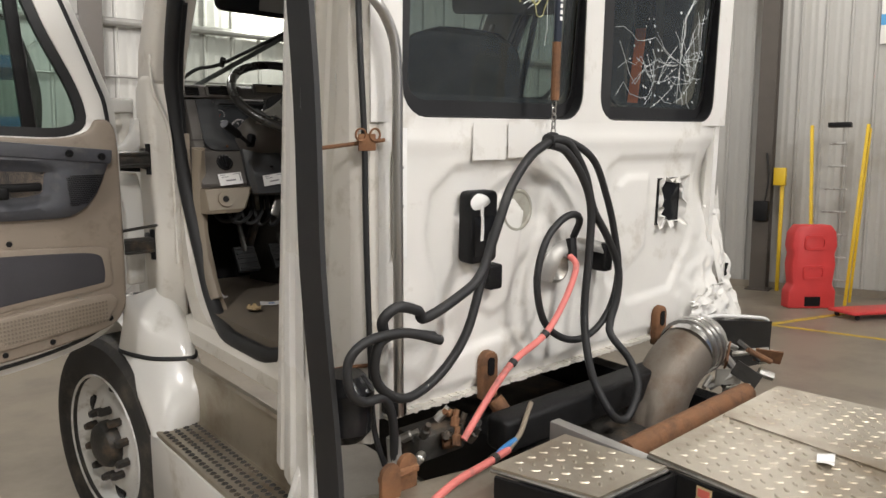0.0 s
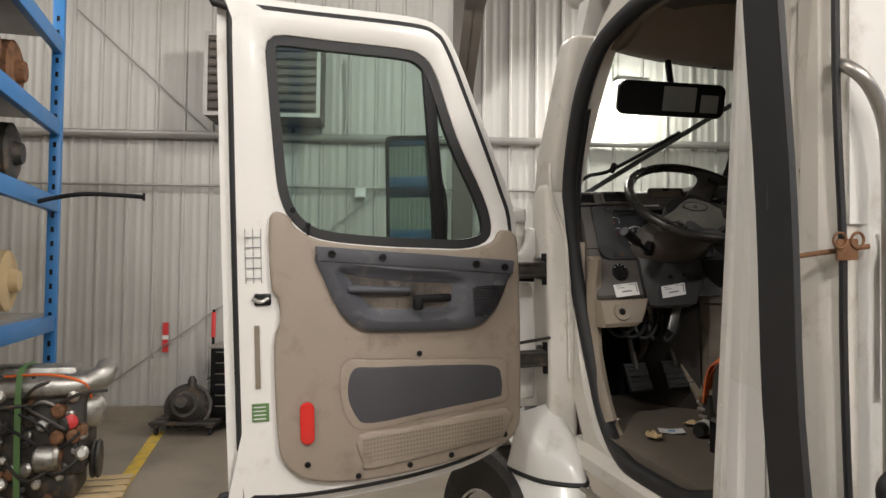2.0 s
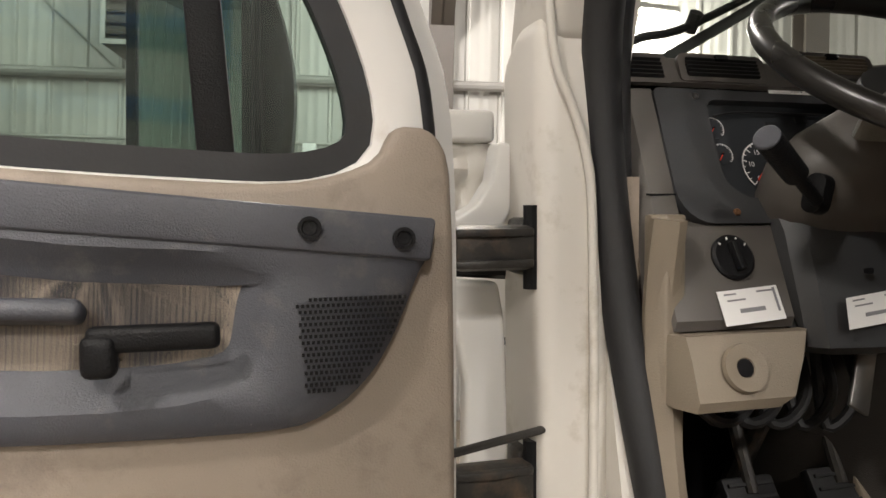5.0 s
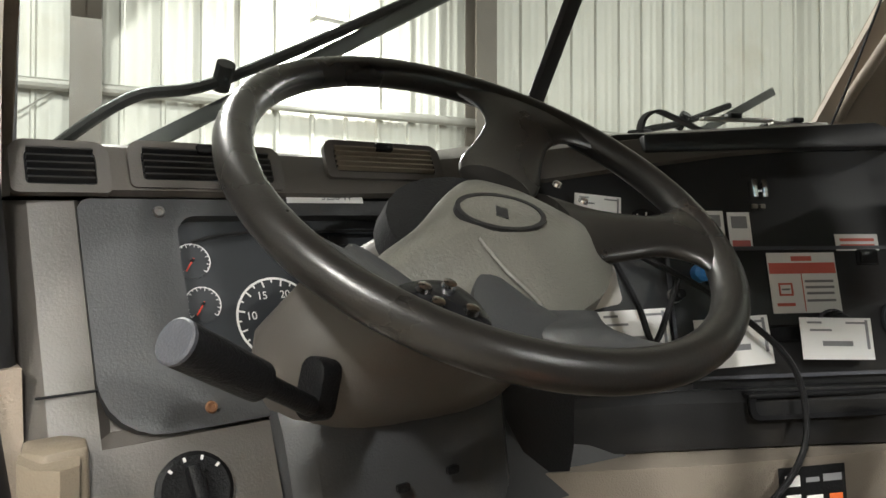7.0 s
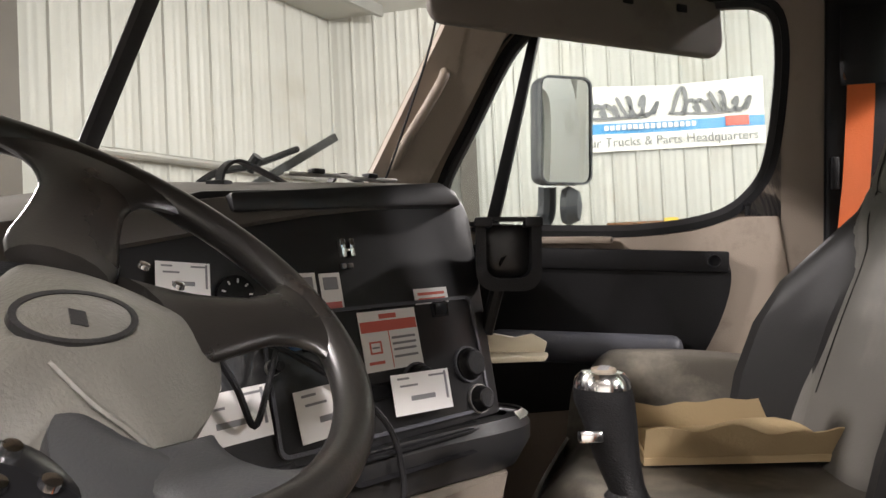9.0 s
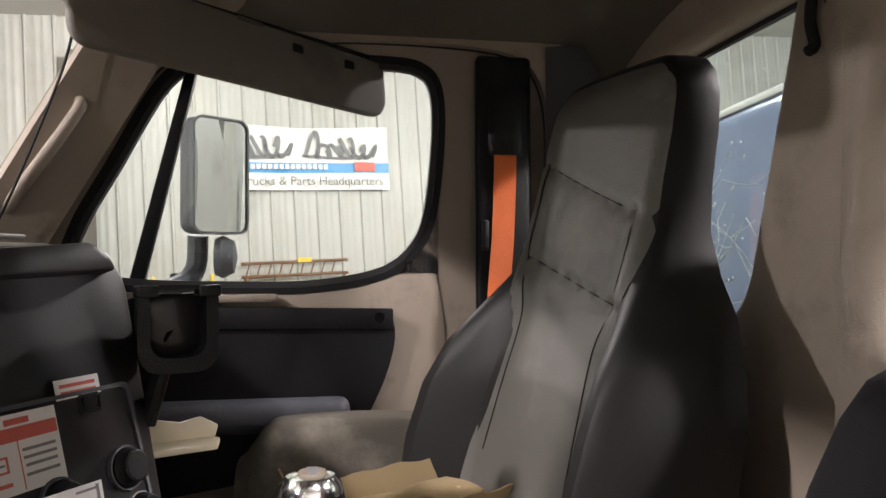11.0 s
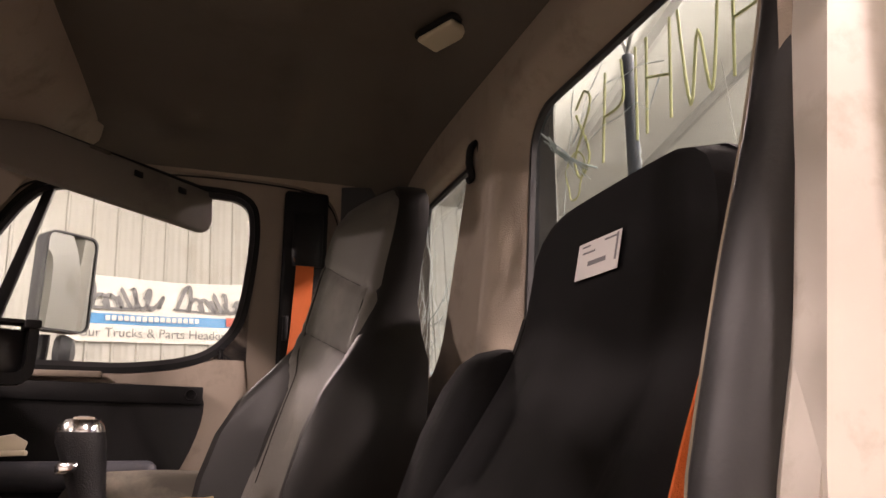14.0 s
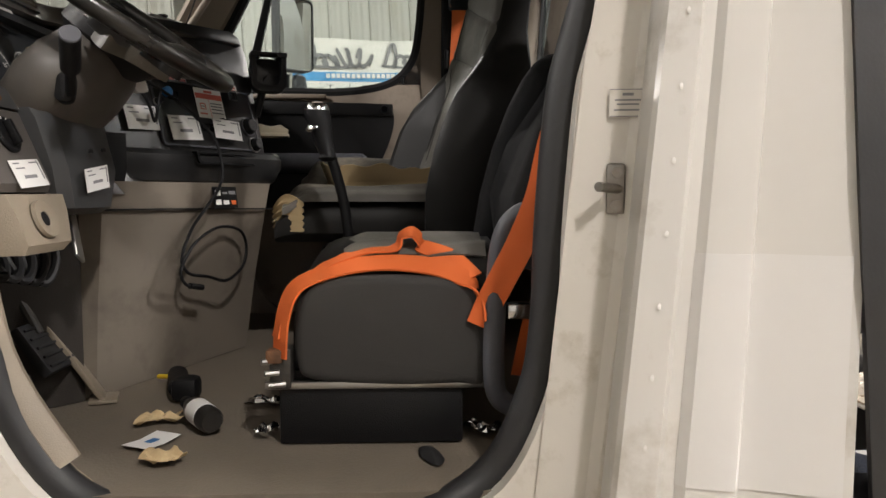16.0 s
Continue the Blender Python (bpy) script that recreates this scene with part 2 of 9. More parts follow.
# ---- mesh helpers ----
def part(name, bm, m, parent=None, label="", smooth=35, fix=True):
    me = bpy.data.meshes.new(name)
    if fix:
        bmesh.ops.recalc_face_normals(bm, faces=bm.faces)
    bm.to_mesh(me)
    bm.free()
    me.materials.append(m)
    if smooth:
        me.shade_smooth()
        me.set_sharp_from_angle(angle=radians(smooth))
    ob = new(name, me)
    if parent:
        ob.parent = parent
    if label:
        ob["label"] = label
    return ob


def thing(name, label, category, group="", kind=""):
    return tagged(new(name), label, category, group, kind)


def bx(x0, x1, y0, y1, z0, z1, bevel=0.0, seg=2, bm=None):
    own = bmesh.new()
    bmesh.ops.create_cube(own, size=1)
    for v in own.verts:
        v.co = Vector(((x0 + x1) / 2 + v.co.x * (x1 - x0), (y0 + y1) / 2 + v.co.y * (y1 - y0), (z0 + z1) / 2 + v.co.z * (z1 - z0)))
    if bevel:
        bmesh.ops.bevel(own, geom=list(own.edges), offset=bevel, segments=seg, affect="EDGES", profile=0.5)
    return merge(bm, own)


def merge(bm, own):
    if bm is None:
        return own
    me = bpy.data.meshes.new("tmp")
    own.to_mesh(me)
    own.free()
    bm.from_mesh(me)
    bpy.data.meshes.remove(me)
    return bm


def turned(bm, m):
    bm.transform(m)
    return bm


def prism(outline, axis, a, b, bevel=0.0, seg=2, bm=None):
    """A polygon, given by its two other coordinates, pushed from a to b along axis."""
    own = bmesh.new()

    def at(p, w):
        return {"x": (w, p[0], p[1]), "y": (p[0], w, p[1]), "z": (p[0], p[1], w)}[axis]
    lo = [own.verts.new(at(p, a)) for p in outline]
    hi = [own.verts.new(at(p, b)) for p in outline]
    own.faces.new(lo)
    own.faces.new(hi)
    n = len(outline)
    for i in range(n):
        own.faces.new((lo[i], lo[(i + 1) % n], hi[(i + 1) % n], hi[i]))
    bmesh.ops.recalc_face_normals(own, faces=own.faces)
    if bevel:
        bmesh.ops.bevel(own, geom=[e for e in own.edges if e.calc_face_angle(0) > 0.5], offset=bevel, segments=seg, affect="EDGES", profile=0.5)
    return merge(bm, own)


def frame_ring(outer, inner, axis, a, b, bm=None):
    """A plate from a to b along axis between two outlines of equal count, open in the middle."""
    own = bmesh.new()

    def at(p, w):
        return {"x": (w, p[0], p[1]), "y": (p[0], w, p[1]), "z": (p[0], p[1], w)}[axis]
    rings = [[own.verts.new(at(p, w)) for p in o] for o, w in ((outer, a), (outer, b), (inner, b), (inner, a))]
    n = len(outer)
    for k in range(4):
        r, s = rings[k], rings[(k + 1) % 4]
        for i in range(n):
            own.faces.new((r[i], r[(i + 1) % n], s[(i + 1) % n], s[i]))
    bmesh.ops.recalc_face_normals(own, faces=own.faces)
    return merge(bm, own)


def smooth_path(pts, closed=False, per=6):
    """Points along a Catmull-Rom curve through pts."""
    pts = [Vector(p) for p in pts]
    n = len(pts)
    out = []
    for i in range(n if closed else n - 1):
        p0 = pts[(i - 1) % n] if closed or i else pts[0]
        p1, p2 = pts[i], pts[(i + 1) % n]
        p3 = pts[(i + 2) % n] if closed or i + 2 < n else pts[-1]
        for k in range(per):
            t = k / per
            out.append(0.5 * ((2 * p1) + (p2 - p0) * t + (2 * p0 - 5 * p1 + 4 * p2 - p3) * t * t + (3 * p1 - p0 - 3 * p2 + p3) * t ** 3))
    if not closed:
        out.append(pts[-1])
    return out


def tube(pts, r, seg=10, closed=False, per=6, bm=None, flat=None, taper=None):
    """A round hose or bar along a smooth line; flat: (width, thickness) for a strap; per 0 keeps the corners."""
    line = smooth_path(pts, closed, per) if per else [Vector(p) for p in pts]
    own = bmesh.new()
    n = len(line)
    up = None
    rings = []
    for i, p in enumerate(line):
        a = line[(i - 1) % n] if closed or i else line[0]
        b = line[(i + 1) % n] if closed or i < n - 1 else line[-1]
        d = (b - a).normalized()
        if up is None:
            up = d.orthogonal().normalized() if abs(d.z) > 0.9 else d.cross(Vector((0, 0, 1))).cross(d).normalized()
        up = (up - d * up.dot(d)).normalized()
        side = d.cross(up)
        rr = r * (taper(i / max(1, n - 1)) if taper else 1)
        ring = []
        for k in range(seg):
            w = 2 * math.pi * k / seg
            if flat:
                ring.append(own.verts.new(p + side * (math.cos(w) * flat[0] / 2) + up * (math.sin(w) * flat[1] / 2)))
            else:
                ring.append(own.verts.new(p + side * (math.cos(w) * rr) + up * (math.sin(w) * rr)))
        rings.append(ring)
    for i in range(n if closed else n - 1):
        r0, r1 = rings[i], rings[(i + 1) % n]
        for k in range(seg):
            own.faces.new((r0[k], r0[(k + 1) % seg], r1[(k + 1) % seg], r1[k]))
    if not closed:
        own.faces.new(rings[0])
        own.faces.new(rings[-1])
    return merge(bm, own)


def strap(pts, width, thick, across, per=6, bm=None):
    """A flat webbing along a smooth line; across is its width's direction at each end, blended between."""
    line = smooth_path(pts, False, per)
    a0, a1 = Vector(across[0]).normalized(), Vector(across[1]).normalized()
    own = bmesh.new()
    n = len(line)
    rings = []
    for i, p in enumerate(line):
        d = (line[min(i + 1, n - 1)] - line[max(i - 1, 0)]).normalized()
        w = a0.lerp(a1, i / (n - 1))
        w = (w - d * w.dot(d)).normalized()
        u = d.cross(w)
        rings.append([own.verts.new(p + w * (sx * width / 2) + u * (sy * thick / 2)) for sx, sy in ((-1, -1), (1, -1), (1, 1), (-1, 1))])
    for i in range(n - 1):
        for k in range(4):
            own.faces.new((rings[i][k], rings[i][(k + 1) % 4], rings[i + 1][(k + 1) % 4], rings[i + 1][k]))
    own.faces.new(rings[0])
    own.faces.new(rings[-1])
    return merge(bm, own)


def loft(rings, cap=True, bm=None):
    own = bmesh.new()
    rows = [[own.verts.new(p) for p in r] for r in rings]
    n = len(rings[0])
    for a, b in zip(rows, rows[1:]):
        for k in range(n):
            own.faces.new((a[k], a[(k + 1) % n], b[(k + 1) % n], b[k]))
    if cap:
        own.faces.new(rows[0])
        own.faces.new(rows[-1])
    return merge(bm, own)


def lathe(profile, seg=24, m=None, bm=None):
    """Radius and height pairs turned round the z axis, then moved by m."""
    own = bmesh.new()
    rows = []
    for r, z in profile:
        if r < 1e-6:
            rows.append([own.verts.new((0, 0, z))])
        else:
            rows.append([own.verts.new((r * math.cos(2 * math.pi * k / seg), r * math.sin(2 * math.pi * k / seg), z)) for k in range(seg)])
    for a, b in zip(rows, rows[1:]):
        if len(a) == 1 and len(b) == 1:
            continue
        for k in range(seg):
            j = (k + 1) % seg
            if len(a) == 1:
                own.faces.new((a[0], b[j], b[k]))
            elif len(b) == 1:
                own.faces.new((a[k], a[j], b[0]))
            else:
                own.faces.new((a[k], a[j], b[j], b[k]))
    if m:
        own.transform(m)
    return merge(bm, own)


def along(p, d, spin=0):
    """A pose at p whose z axis points along d."""
    q = Vector(d).to_track_quat("Z", "Y")
    return Matrix.Translation(p) @ q.to_matrix().to_4x4() @ pose(0, 0, 0, 0, 0, spin)


def rod(p, q, r, seg=10, bm=None):
    p, q = Vector(p), Vector(q)
    h = (q - p).length
    return lathe([(0, 0), (r, 0), (r, h), (0, h)], seg, along(p, q - p), bm)


def rrect(x0, x1, z0, z1, r, seg=5):
    """A rectangle with rounded corners; r: one radius or four (lower left, lower right, upper right, upper left)."""
    rs = (r,) * 4 if not isinstance(r, (tuple, list)) else r
    out = []
    for (cx, cz, sx, sz), q, a0 in zip(((x0, z0, 1, 1), (x1, z0, -1, 1), (x1, z1, -1, -1), (x0, z1, 1, -1)), rs, (180, 270, 0, 90)):
        for k in range(seg + 1):
            a = radians(a0 + 90 * k / seg)
            out.append((cx + sx * q + q * math.cos(a), cz + sz * q + q * math.sin(a)))
    return out


def outset(line, d):
    """A closed outline moved outwards by d."""
    n = len(line)
    s = sum(line[i][0] * line[(i + 1) % n][1] - line[(i + 1) % n][0] * line[i][1] for i in range(n))
    sign = 1 if s > 0 else -1
    out = []
    for i in range(n):
        a, b = Vector(line[i - 1]), Vector(line[(i + 1) % n])
        t = (b - a).normalized()
        out.append((line[i][0] + sign * d * t.y, line[i][1] - sign * d * t.x))
    return out


def sheet(f, nu, nv, bm=None):
    """A grid of points f(u, v), u and v from 0 to 1."""
    own = bmesh.new()
    g = [[own.verts.new(f(i / nu, j / nv)) for j in range(nv + 1)] for i in range(nu + 1)]
    for i in range(nu):
        for j in range(nv):
            own.faces.new((g[i][j], g[i + 1][j], g[i + 1][j + 1], g[i][j + 1]))
    return merge(bm, own)


def thick(bm, d):
    bmesh.ops.recalc_face_normals(bm, faces=bm.faces)
    bmesh.ops.solidify(bm, geom=list(bm.faces), thickness=d)
    return bm


def smoothstep(a, b, x):
    t = max(0.0, min(1.0, (x - a) / (b - a)))
    return t * t * (3 - 2 * t)


def text_mesh(body, size, m, matrix, name, parent=None, depth=0.0008, shear=0.0, width=None, label=""):
    cu = bpy.data.curves.new("tmp", "FONT")
    cu.body, cu.size, cu.extrude, cu.shear = body, size, depth, shear
    cu.align_x, cu.align_y = "CENTER", "CENTER"
    ob = new("tmp", cu)
    dg = bpy.context.evaluated_depsgraph_get()
    me = bpy.data.meshes.new_from_object(ob.evaluated_get(dg))
    bpy.data.objects.remove(ob)
    if width:
        w = max(v.co.x for v in me.vertices) - min(v.co.x for v in me.vertices)
        me.transform(Matrix.Diagonal((width / w, 1, 1, 1)))
    me.transform(matrix)
    me.materials.clear()
    me.materials.append(m)
    me.name = name
    out = new(name, me)
    if parent:
        out.parent = parent
    if label:
        out["label"] = label
    return out


def sticker(name, m, w, h, label, category="label", bars=(), parent=None, mat=None):
    """A paper label whose face looks along the pose's z axis, with printed bars (x, y, w, h, material) in shares of its size."""
    t = thing(name, label, category) if parent is None else parent
    p = part("sheet", turned(bx(-w / 2, w / 2, -h / 2, h / 2, 0, 0.0008), m), mat or PAPER, t, smooth=0)
    for i, (cx, cy, cw, ch, cm) in enumerate(bars):
        part("printed_bar", turned(bx(w * (cx - cw / 2), w * (cx + cw / 2), h * (cy - ch / 2), h * (cy + ch / 2), 0.0008, 0.0012), m), cm, t, smooth=0)
    return t


TAGBARS = ((0.0, -0.12, 0.42, 0.12, INK), (-0.3, 0.38, 0.2, 0.05, INK), (0.28, 0.38, 0.28, 0.05, INK), (-0.22, 0.2, 0.3, 0.05, INK), (0.43, 0.1, 0.04, 0.7, INK))

# ---- the workshop ----
HIGH = 5.45
EAVE = 4.75


def cladding(name, length, height, m, pitch=0.31):
    """A ribbed metal wall sheet along x, its face towards -y, ribs as real steps."""
    bm = bmesh.new()
    xs = []
    x = 0.0
    while x < length:
        xs += [(x, 0.0), (x + 0.014, -0.026), (x + 0.036, -0.026), (x + 0.05, 0.0)]
        for j in (1, 2):
            q = x + 0.05 + (pitch - 0.05) * j / 3
            xs += [(q - 0.026, 0.0), (q - 0.012, -0.005), (q + 0.012, -0.005), (q + 0.026, 0.0)]
        x += pitch
    lo = [bm.verts.new((a, b, 0)) for a, b in xs]
    hi = [bm.verts.new((a, b, height(a) if callable(height) else height)) for a, b in xs]
    for i in range(len(xs) - 1):
        bm.faces.new((lo[i], lo[i + 1], hi[i + 1], hi[i]))
    return part(name, bm, m, fix=False)


NM = pose(-2.7, 7.5, 0, 0, 0, -12)   # along the north wall, indoors at -y
EM = pose(8.55, 3.3, 0, 0, 0, -75)    # along the east wall
NI = NM.inverted()


def roof_at(p):
    return HIGH - 0.07 * (NI @ Vector((p[0], p[1], 0))).y


def settle(before, m):
    """Moves all that was built since the list was taken from its own frame into the world."""
    for ob in list(scene.objects):
        if ob.name not in before and ob.parent is None:
            ob.matrix_world = m @ ob.matrix_basis


def names():
    return set(o.name for o in scene.objects)


floor = part("floor", bx(-10, 13, -11.5, 9.6, -0.15, 0), CONCRETE, smooth=0)
tagged(floor, "stained brown concrete workshop floor", "floor", kind="structure")
wall_n = cladding("wall_north", 17.9, HIGH + 0.03, WALLPAINT)
wall_n.matrix_world = NM @ pose(-6.95, 0, 0)
tagged(wall_n, "white ribbed metal cladding on the workshop wall", "wall", kind="structure")
wall_e = cladding("wall_east", 16.8, lambda a: roof_at(EM @ Vector((a - 2.0, 0, 0))) + 0.03, WALLPAINT)
wall_e.matrix_world = EM @ pose(-2.0, 0, 0)
tagged(wall_e, "white ribbed metal cladding with bright highlights", "wall", kind="structure")
wall_w = cladding("wall_west", 19.95, lambda a: roof_at((-9.5, -11 + a)) + 0.03, WALLPAINT)
wall_w.matrix_world = pose(-9.5, -11, 0, 0, 0, 90)
tagged(wall_w, "white ribbed metal cladding behind the racking", "wall", kind="structure")
wall_s = cladding("wall_south", 21.9, lambda a: roof_at((12.4 - a, -11)) + 0.03, WALLPAINT)
wall_s.matrix_world = pose(12.4, -11, 0, 0, 0, 180)
tagged(wall_s, "white ribbed metal cladding at the far end", "wall", kind="structure")
bm = sheet(lambda u, v: (lambda p: Vector((p.x, p.y, roof_at(p))))(NM @ Vector((-9 + 27 * u, -20 * v + 0.2, 0))), 4, 4)
ceil = part("ceiling", thick(bm, 0.05), WALLPAINT, smooth=0)
tagged(ceil, "white insulated metal roof lining", "ceiling", kind="structure")
bm = bmesh.new()
for k in range(12):
    d = 0.8 + k * 1.5
    own = bx(-6.8 + 0.21 * d, 10.7 + 0.5 * d, -d - 0.03, -d + 0.03, HIGH + 0.07 * d - 0.2, HIGH + 0.07 * d - 0.03)
    merge(bm, turned(own, NM))
purlins = tagged(part("trim_purlins", bm, GALV, smooth=0), "galvanised purlins under the roof lining", "purlin", kind="structure")
# footing kerb under the cladding
bm = turned(bx(-6.9, 10.9, -0.07, -0.03, 0, 0.16), NM)
merge(bm, turned(bx(-1.9, 14.5, -0.07, -0.03, 0, 0.1), EM))
tagged(part("baseboard", bm, CONCRETE, smooth=0), "low grey concrete kerb under the cladding", "kerb", kind="structure")


def column(m, z):
    t = thing("steel_column", "dark brown steel building column beside the cladding", "column", "building columns")
    bm = bx(-0.11, 0.11, -0.12, -0.105, 0, z)
    bx(-0.11, 0.11, 0.105, 0.12, 0, z, bm=bm)
    bx(-0.006, 0.006, -0.105, 0.105, 0, z, bm=bm)
    part("shaft", bm, DARKSTEEL, t, smooth=0)
    part("base_plate", bx(-0.16, 0.16, -0.16, 0.16, 0, 0.02), DARKSTEEL, t, smooth=0)
    t.matrix_world = m
    return t


for u in (-3.4, 3.05, 6.45):
    column(NM @ pose(u, -0.2, 0), HIGH - 0.2)
column(EM @ pose(-0.16, -0.2, 0), 5.0)
column(EM @ pose(6.2, -0.2, 0), 5.4)


def rafter(u):
    t = thing("steel_rafter", "dark brown tapered steel roof beam", "beam", "roof beams")

    def rz(y):
        return EAVE - 0.07 * y
    y0, y1 = -0.2, -16.5
    top = HIGH - EAVE - 0.21
    out = [(y0, rz(y0) + top), (y1, rz(y1) + top), (y1, rz(y1) - 0.55), (y0 - 1.2, rz(y0 - 1.2) - 0.6), (y0, rz(y0) - 1.15)]
    part("web", prism(out, "x", -0.008, 0.008), DARKSTEEL, t, smooth=0)
    low = [(y0, rz(y0) - 1.15), (y0 - 1.2, rz(y0 - 1.2) - 0.6), (y1, rz(y1) - 0.55), (y1, rz(y1) - 0.535), (y0 - 1.2, rz(y0 - 1.2) - 0.585), (y0, rz(y0) - 1.135)]
    part("flange", prism(low, "x", -0.1, 0.1), DARKSTEEL, t, smooth=0)
    t.matrix_world = NM @ pose(u, 0, 0)
    return t


for u in (-3.4, 3.05):
    rafter(u)

# girts and conduits along the north wall
before = names()
for z, r, lab in ((3.2, 0.045, "grey horizontal pipe rail along the cladding"), (2.63, 0.016, "thin grey conduit along the cladding")):
    tagged(part("wall_pipe", rod((-6.8, -0.1, z), (10.7, -0.1, z), r), GALV), lab, "pipe")
for (p, q) in (((-1.2, -0.07, 0.15), (1.5, -0.07, 2.1)), ((-1.3, -0.07, 4.6), (0.9, -0.07, 2.6)), ((1.5, -0.07, 2.1), (3.0, -0.07, 3.3)), ((3.2, -0.07, 0.2), (6.3, -0.07, 3.0))):
    tagged(part("brace_cable", rod(p, q, 0.008, 6), GALV), "thin steel cross brace against the cladding", "cable", "wall braces")
t = thing("junction_box", "small white electrical box on a conduit", "electrical box")
part("box_body", bx(1.84, 1.96, -0.16, -0.08, 2.52, 2.63, 0.008), PAPER, t)
part("box_cover", bx(1.85, 1.95, -0.165, -0.16, 2.53, 2.62, 0.002), PAPER, t)
t = thing("unit_heater", "dark louvred unit heater hung high on the wall", "heater")
part("case", bx(0.27, 1.49, -0.65, -0.1, 3.31, 4.2, 0.02), DARKSTEEL, t)
for k in range(9):
    part("louvre", turned(bx(-0.56, 0.56, -0.03, 0.03, -0.004, 0.004), pose(0.88, -0.66, 3.4 + k * 0.09, 35)), DARKSTEEL, t, smooth=0)
part("frame_edge", frame_ring(rrect(0.27, 1.49, 3.31, 4.2, 0.01, 2), rrect(0.31, 1.45, 3.35, 4.16, 0.01, 2), "y", -0.665, -0.65), GALV, t)
part("gas_pipe", tube([(1.7, -0.1, 4.1), (1.72, -0.12, 3.8), (1.72, -0.1, 3.3)], 0.012, 8), GALV, t)
t = thing("wall_reflector", "red and white reflective tape on the cladding", "tape")
for z in (0.76, 0.95):
    part("tape_piece", bx(-0.285, -0.22, -0.045, -0.04, z, z + 0.14), REDPLASTIC, t, smooth=0)
part("tape_gap", bx(-0.285, -0.22, -0.045, -0.04, 0.902, 0.948), PAPER, t, smooth=0)
settle(before, NM)

# lights
for lx, ly, lz, k in LAMPS:
    t = thing("ceiling_light", "bright white high-bay fixture under the roof", "ceiling light", "ceiling lights")
    part("housing", bx(lx - 0.62 * k, lx + 0.62 * k, ly - 0.22 * k, ly + 0.22 * k, lz - 0.05, lz, 0.01), GALV, t)
    part("diffuser", bx(lx - 0.58 * k, lx + 0.58 * k, ly - 0.18 * k, ly + 0.18 * k, lz - 0.065, lz - 0.05), emissive("lamp_face", (1.0, 0.95, 0.87), 14), t, smooth=0)
    for sx in (-0.5 * k, 0.5 * k):
        part("hanger", rod((lx + sx, ly, lz), (lx + sx, ly, roof_at((lx + sx, ly)) - 0.002), 0.006, 6), GALV, t)

# floor paint
for (x0, y0, x1, y1, w) in ((-2.94, 6.9, -3.08, 3.2, 0.11), (5.85, 2.25, 6.5, -1.5, 0.09), (4.2, 2.4, 7.9, 1.7, 0.09)):
    d = Vector((x1 - x0, y1 - y0, 0))
    n = Vector((-d.y, d.x, 0)).normalized() * w / 2
    bm = bmesh.new()
    ps = [Vector((x0, y0, 0.001)) - n, Vector((x1, y1, 0.001)) - n, Vector((x1, y1, 0.001)) + n, Vector((x0, y0, 0.001)) + n]
    lo = [bm.verts.new(p) for p in ps]
    hi = [bm.verts.new(p + Vector((0, 0, 0.003))) for p in ps]
    bm.faces.new(hi)
    for i in range(4):
        bm.faces.new((lo[i], lo[(i + 1) % 4], hi[(i + 1) % 4], hi[i]))
    tagged(part("floor_marking", bm, YELLOWPAINT, smooth=0), "worn yellow painted line on the concrete", "floor marking", kind="structure")

# tool chest
before = names()
t = thing("tool_chest", "black roller tool chest with drawers and a steel top", "tool chest")
cx, cy = 0.75, -0.36
part("body", bx(cx - 0.36, cx + 0.36, cy - 0.25, cy + 0.25, 0.13, 0.86, 0.01), BLACK, t)
for k in range(6):
    d = part("drawer", bx(cx - 0.33, cx + 0.33, cy - 0.265, cy - 0.25, 0.17 + k * 0.112, 0.27 + k * 0.112, 0.004), BLACK, t)
    part("handle", bx(cx - 0.3, cx + 0.3, cy - 0.28, cy - 0.265, 0.258 + k * 0.112, 0.268 + k * 0.112), STEEL, d, smooth=0)
part("worktop", bx(cx - 0.38, cx + 0.38, cy - 0.27, cy + 0.27, 0.86, 0.89, 0.006), GALV, t)
for sx in (-0.28, 0.28):
    for sy in (-0.18, 0.18):
        c = part("caster", lathe([(0, -0.018), (0.05, -0.018), (0.055, 0), (0.05, 0.018), (0, 0.018)], 14, pose(cx + sx, cy + sy, 0.055, 0, 90)), RUBBER, t)
        part("fork", bx(cx + sx - 0.03, cx + sx + 0.03, cy + sy - 0.02, cy + sy + 0.02, 0.08, 0.13), GALV, c, smooth=0)
part("push_handle", tube([(cx - 0.36, cy - 0.2, 0.5), (cx - 0.42, cy - 0.2, 0.52), (cx - 0.42, cy + 0.2, 0.52), (cx - 0.36, cy + 0.2, 0.5)], 0.012), GALV, t)
t = thing("battery_jumper", "dark parts lying on top of the tool chest", "tool")
part("tool_body", turned(bx(-0.16, 0.16, -0.07, 0.07, 0, 0.06, 0.015), pose(cx, cy, 0.89, 0, 0, 12)), RUST, t)
t = thing("tall_pry_bar", "slim red and black bar standing beside the tool chest", "tool")
part("shaft", rod((cx - 0.42, cy + 0.05, 0), (cx - 0.42, cy + 0.1, 1.25), 0.016), BLACK, t)
part("grip", rod((cx - 0.42, cy + 0.085, 0.95), (cx - 0.42, cy + 0.0975, 1.22), 0.024), REDPLASTIC, t)

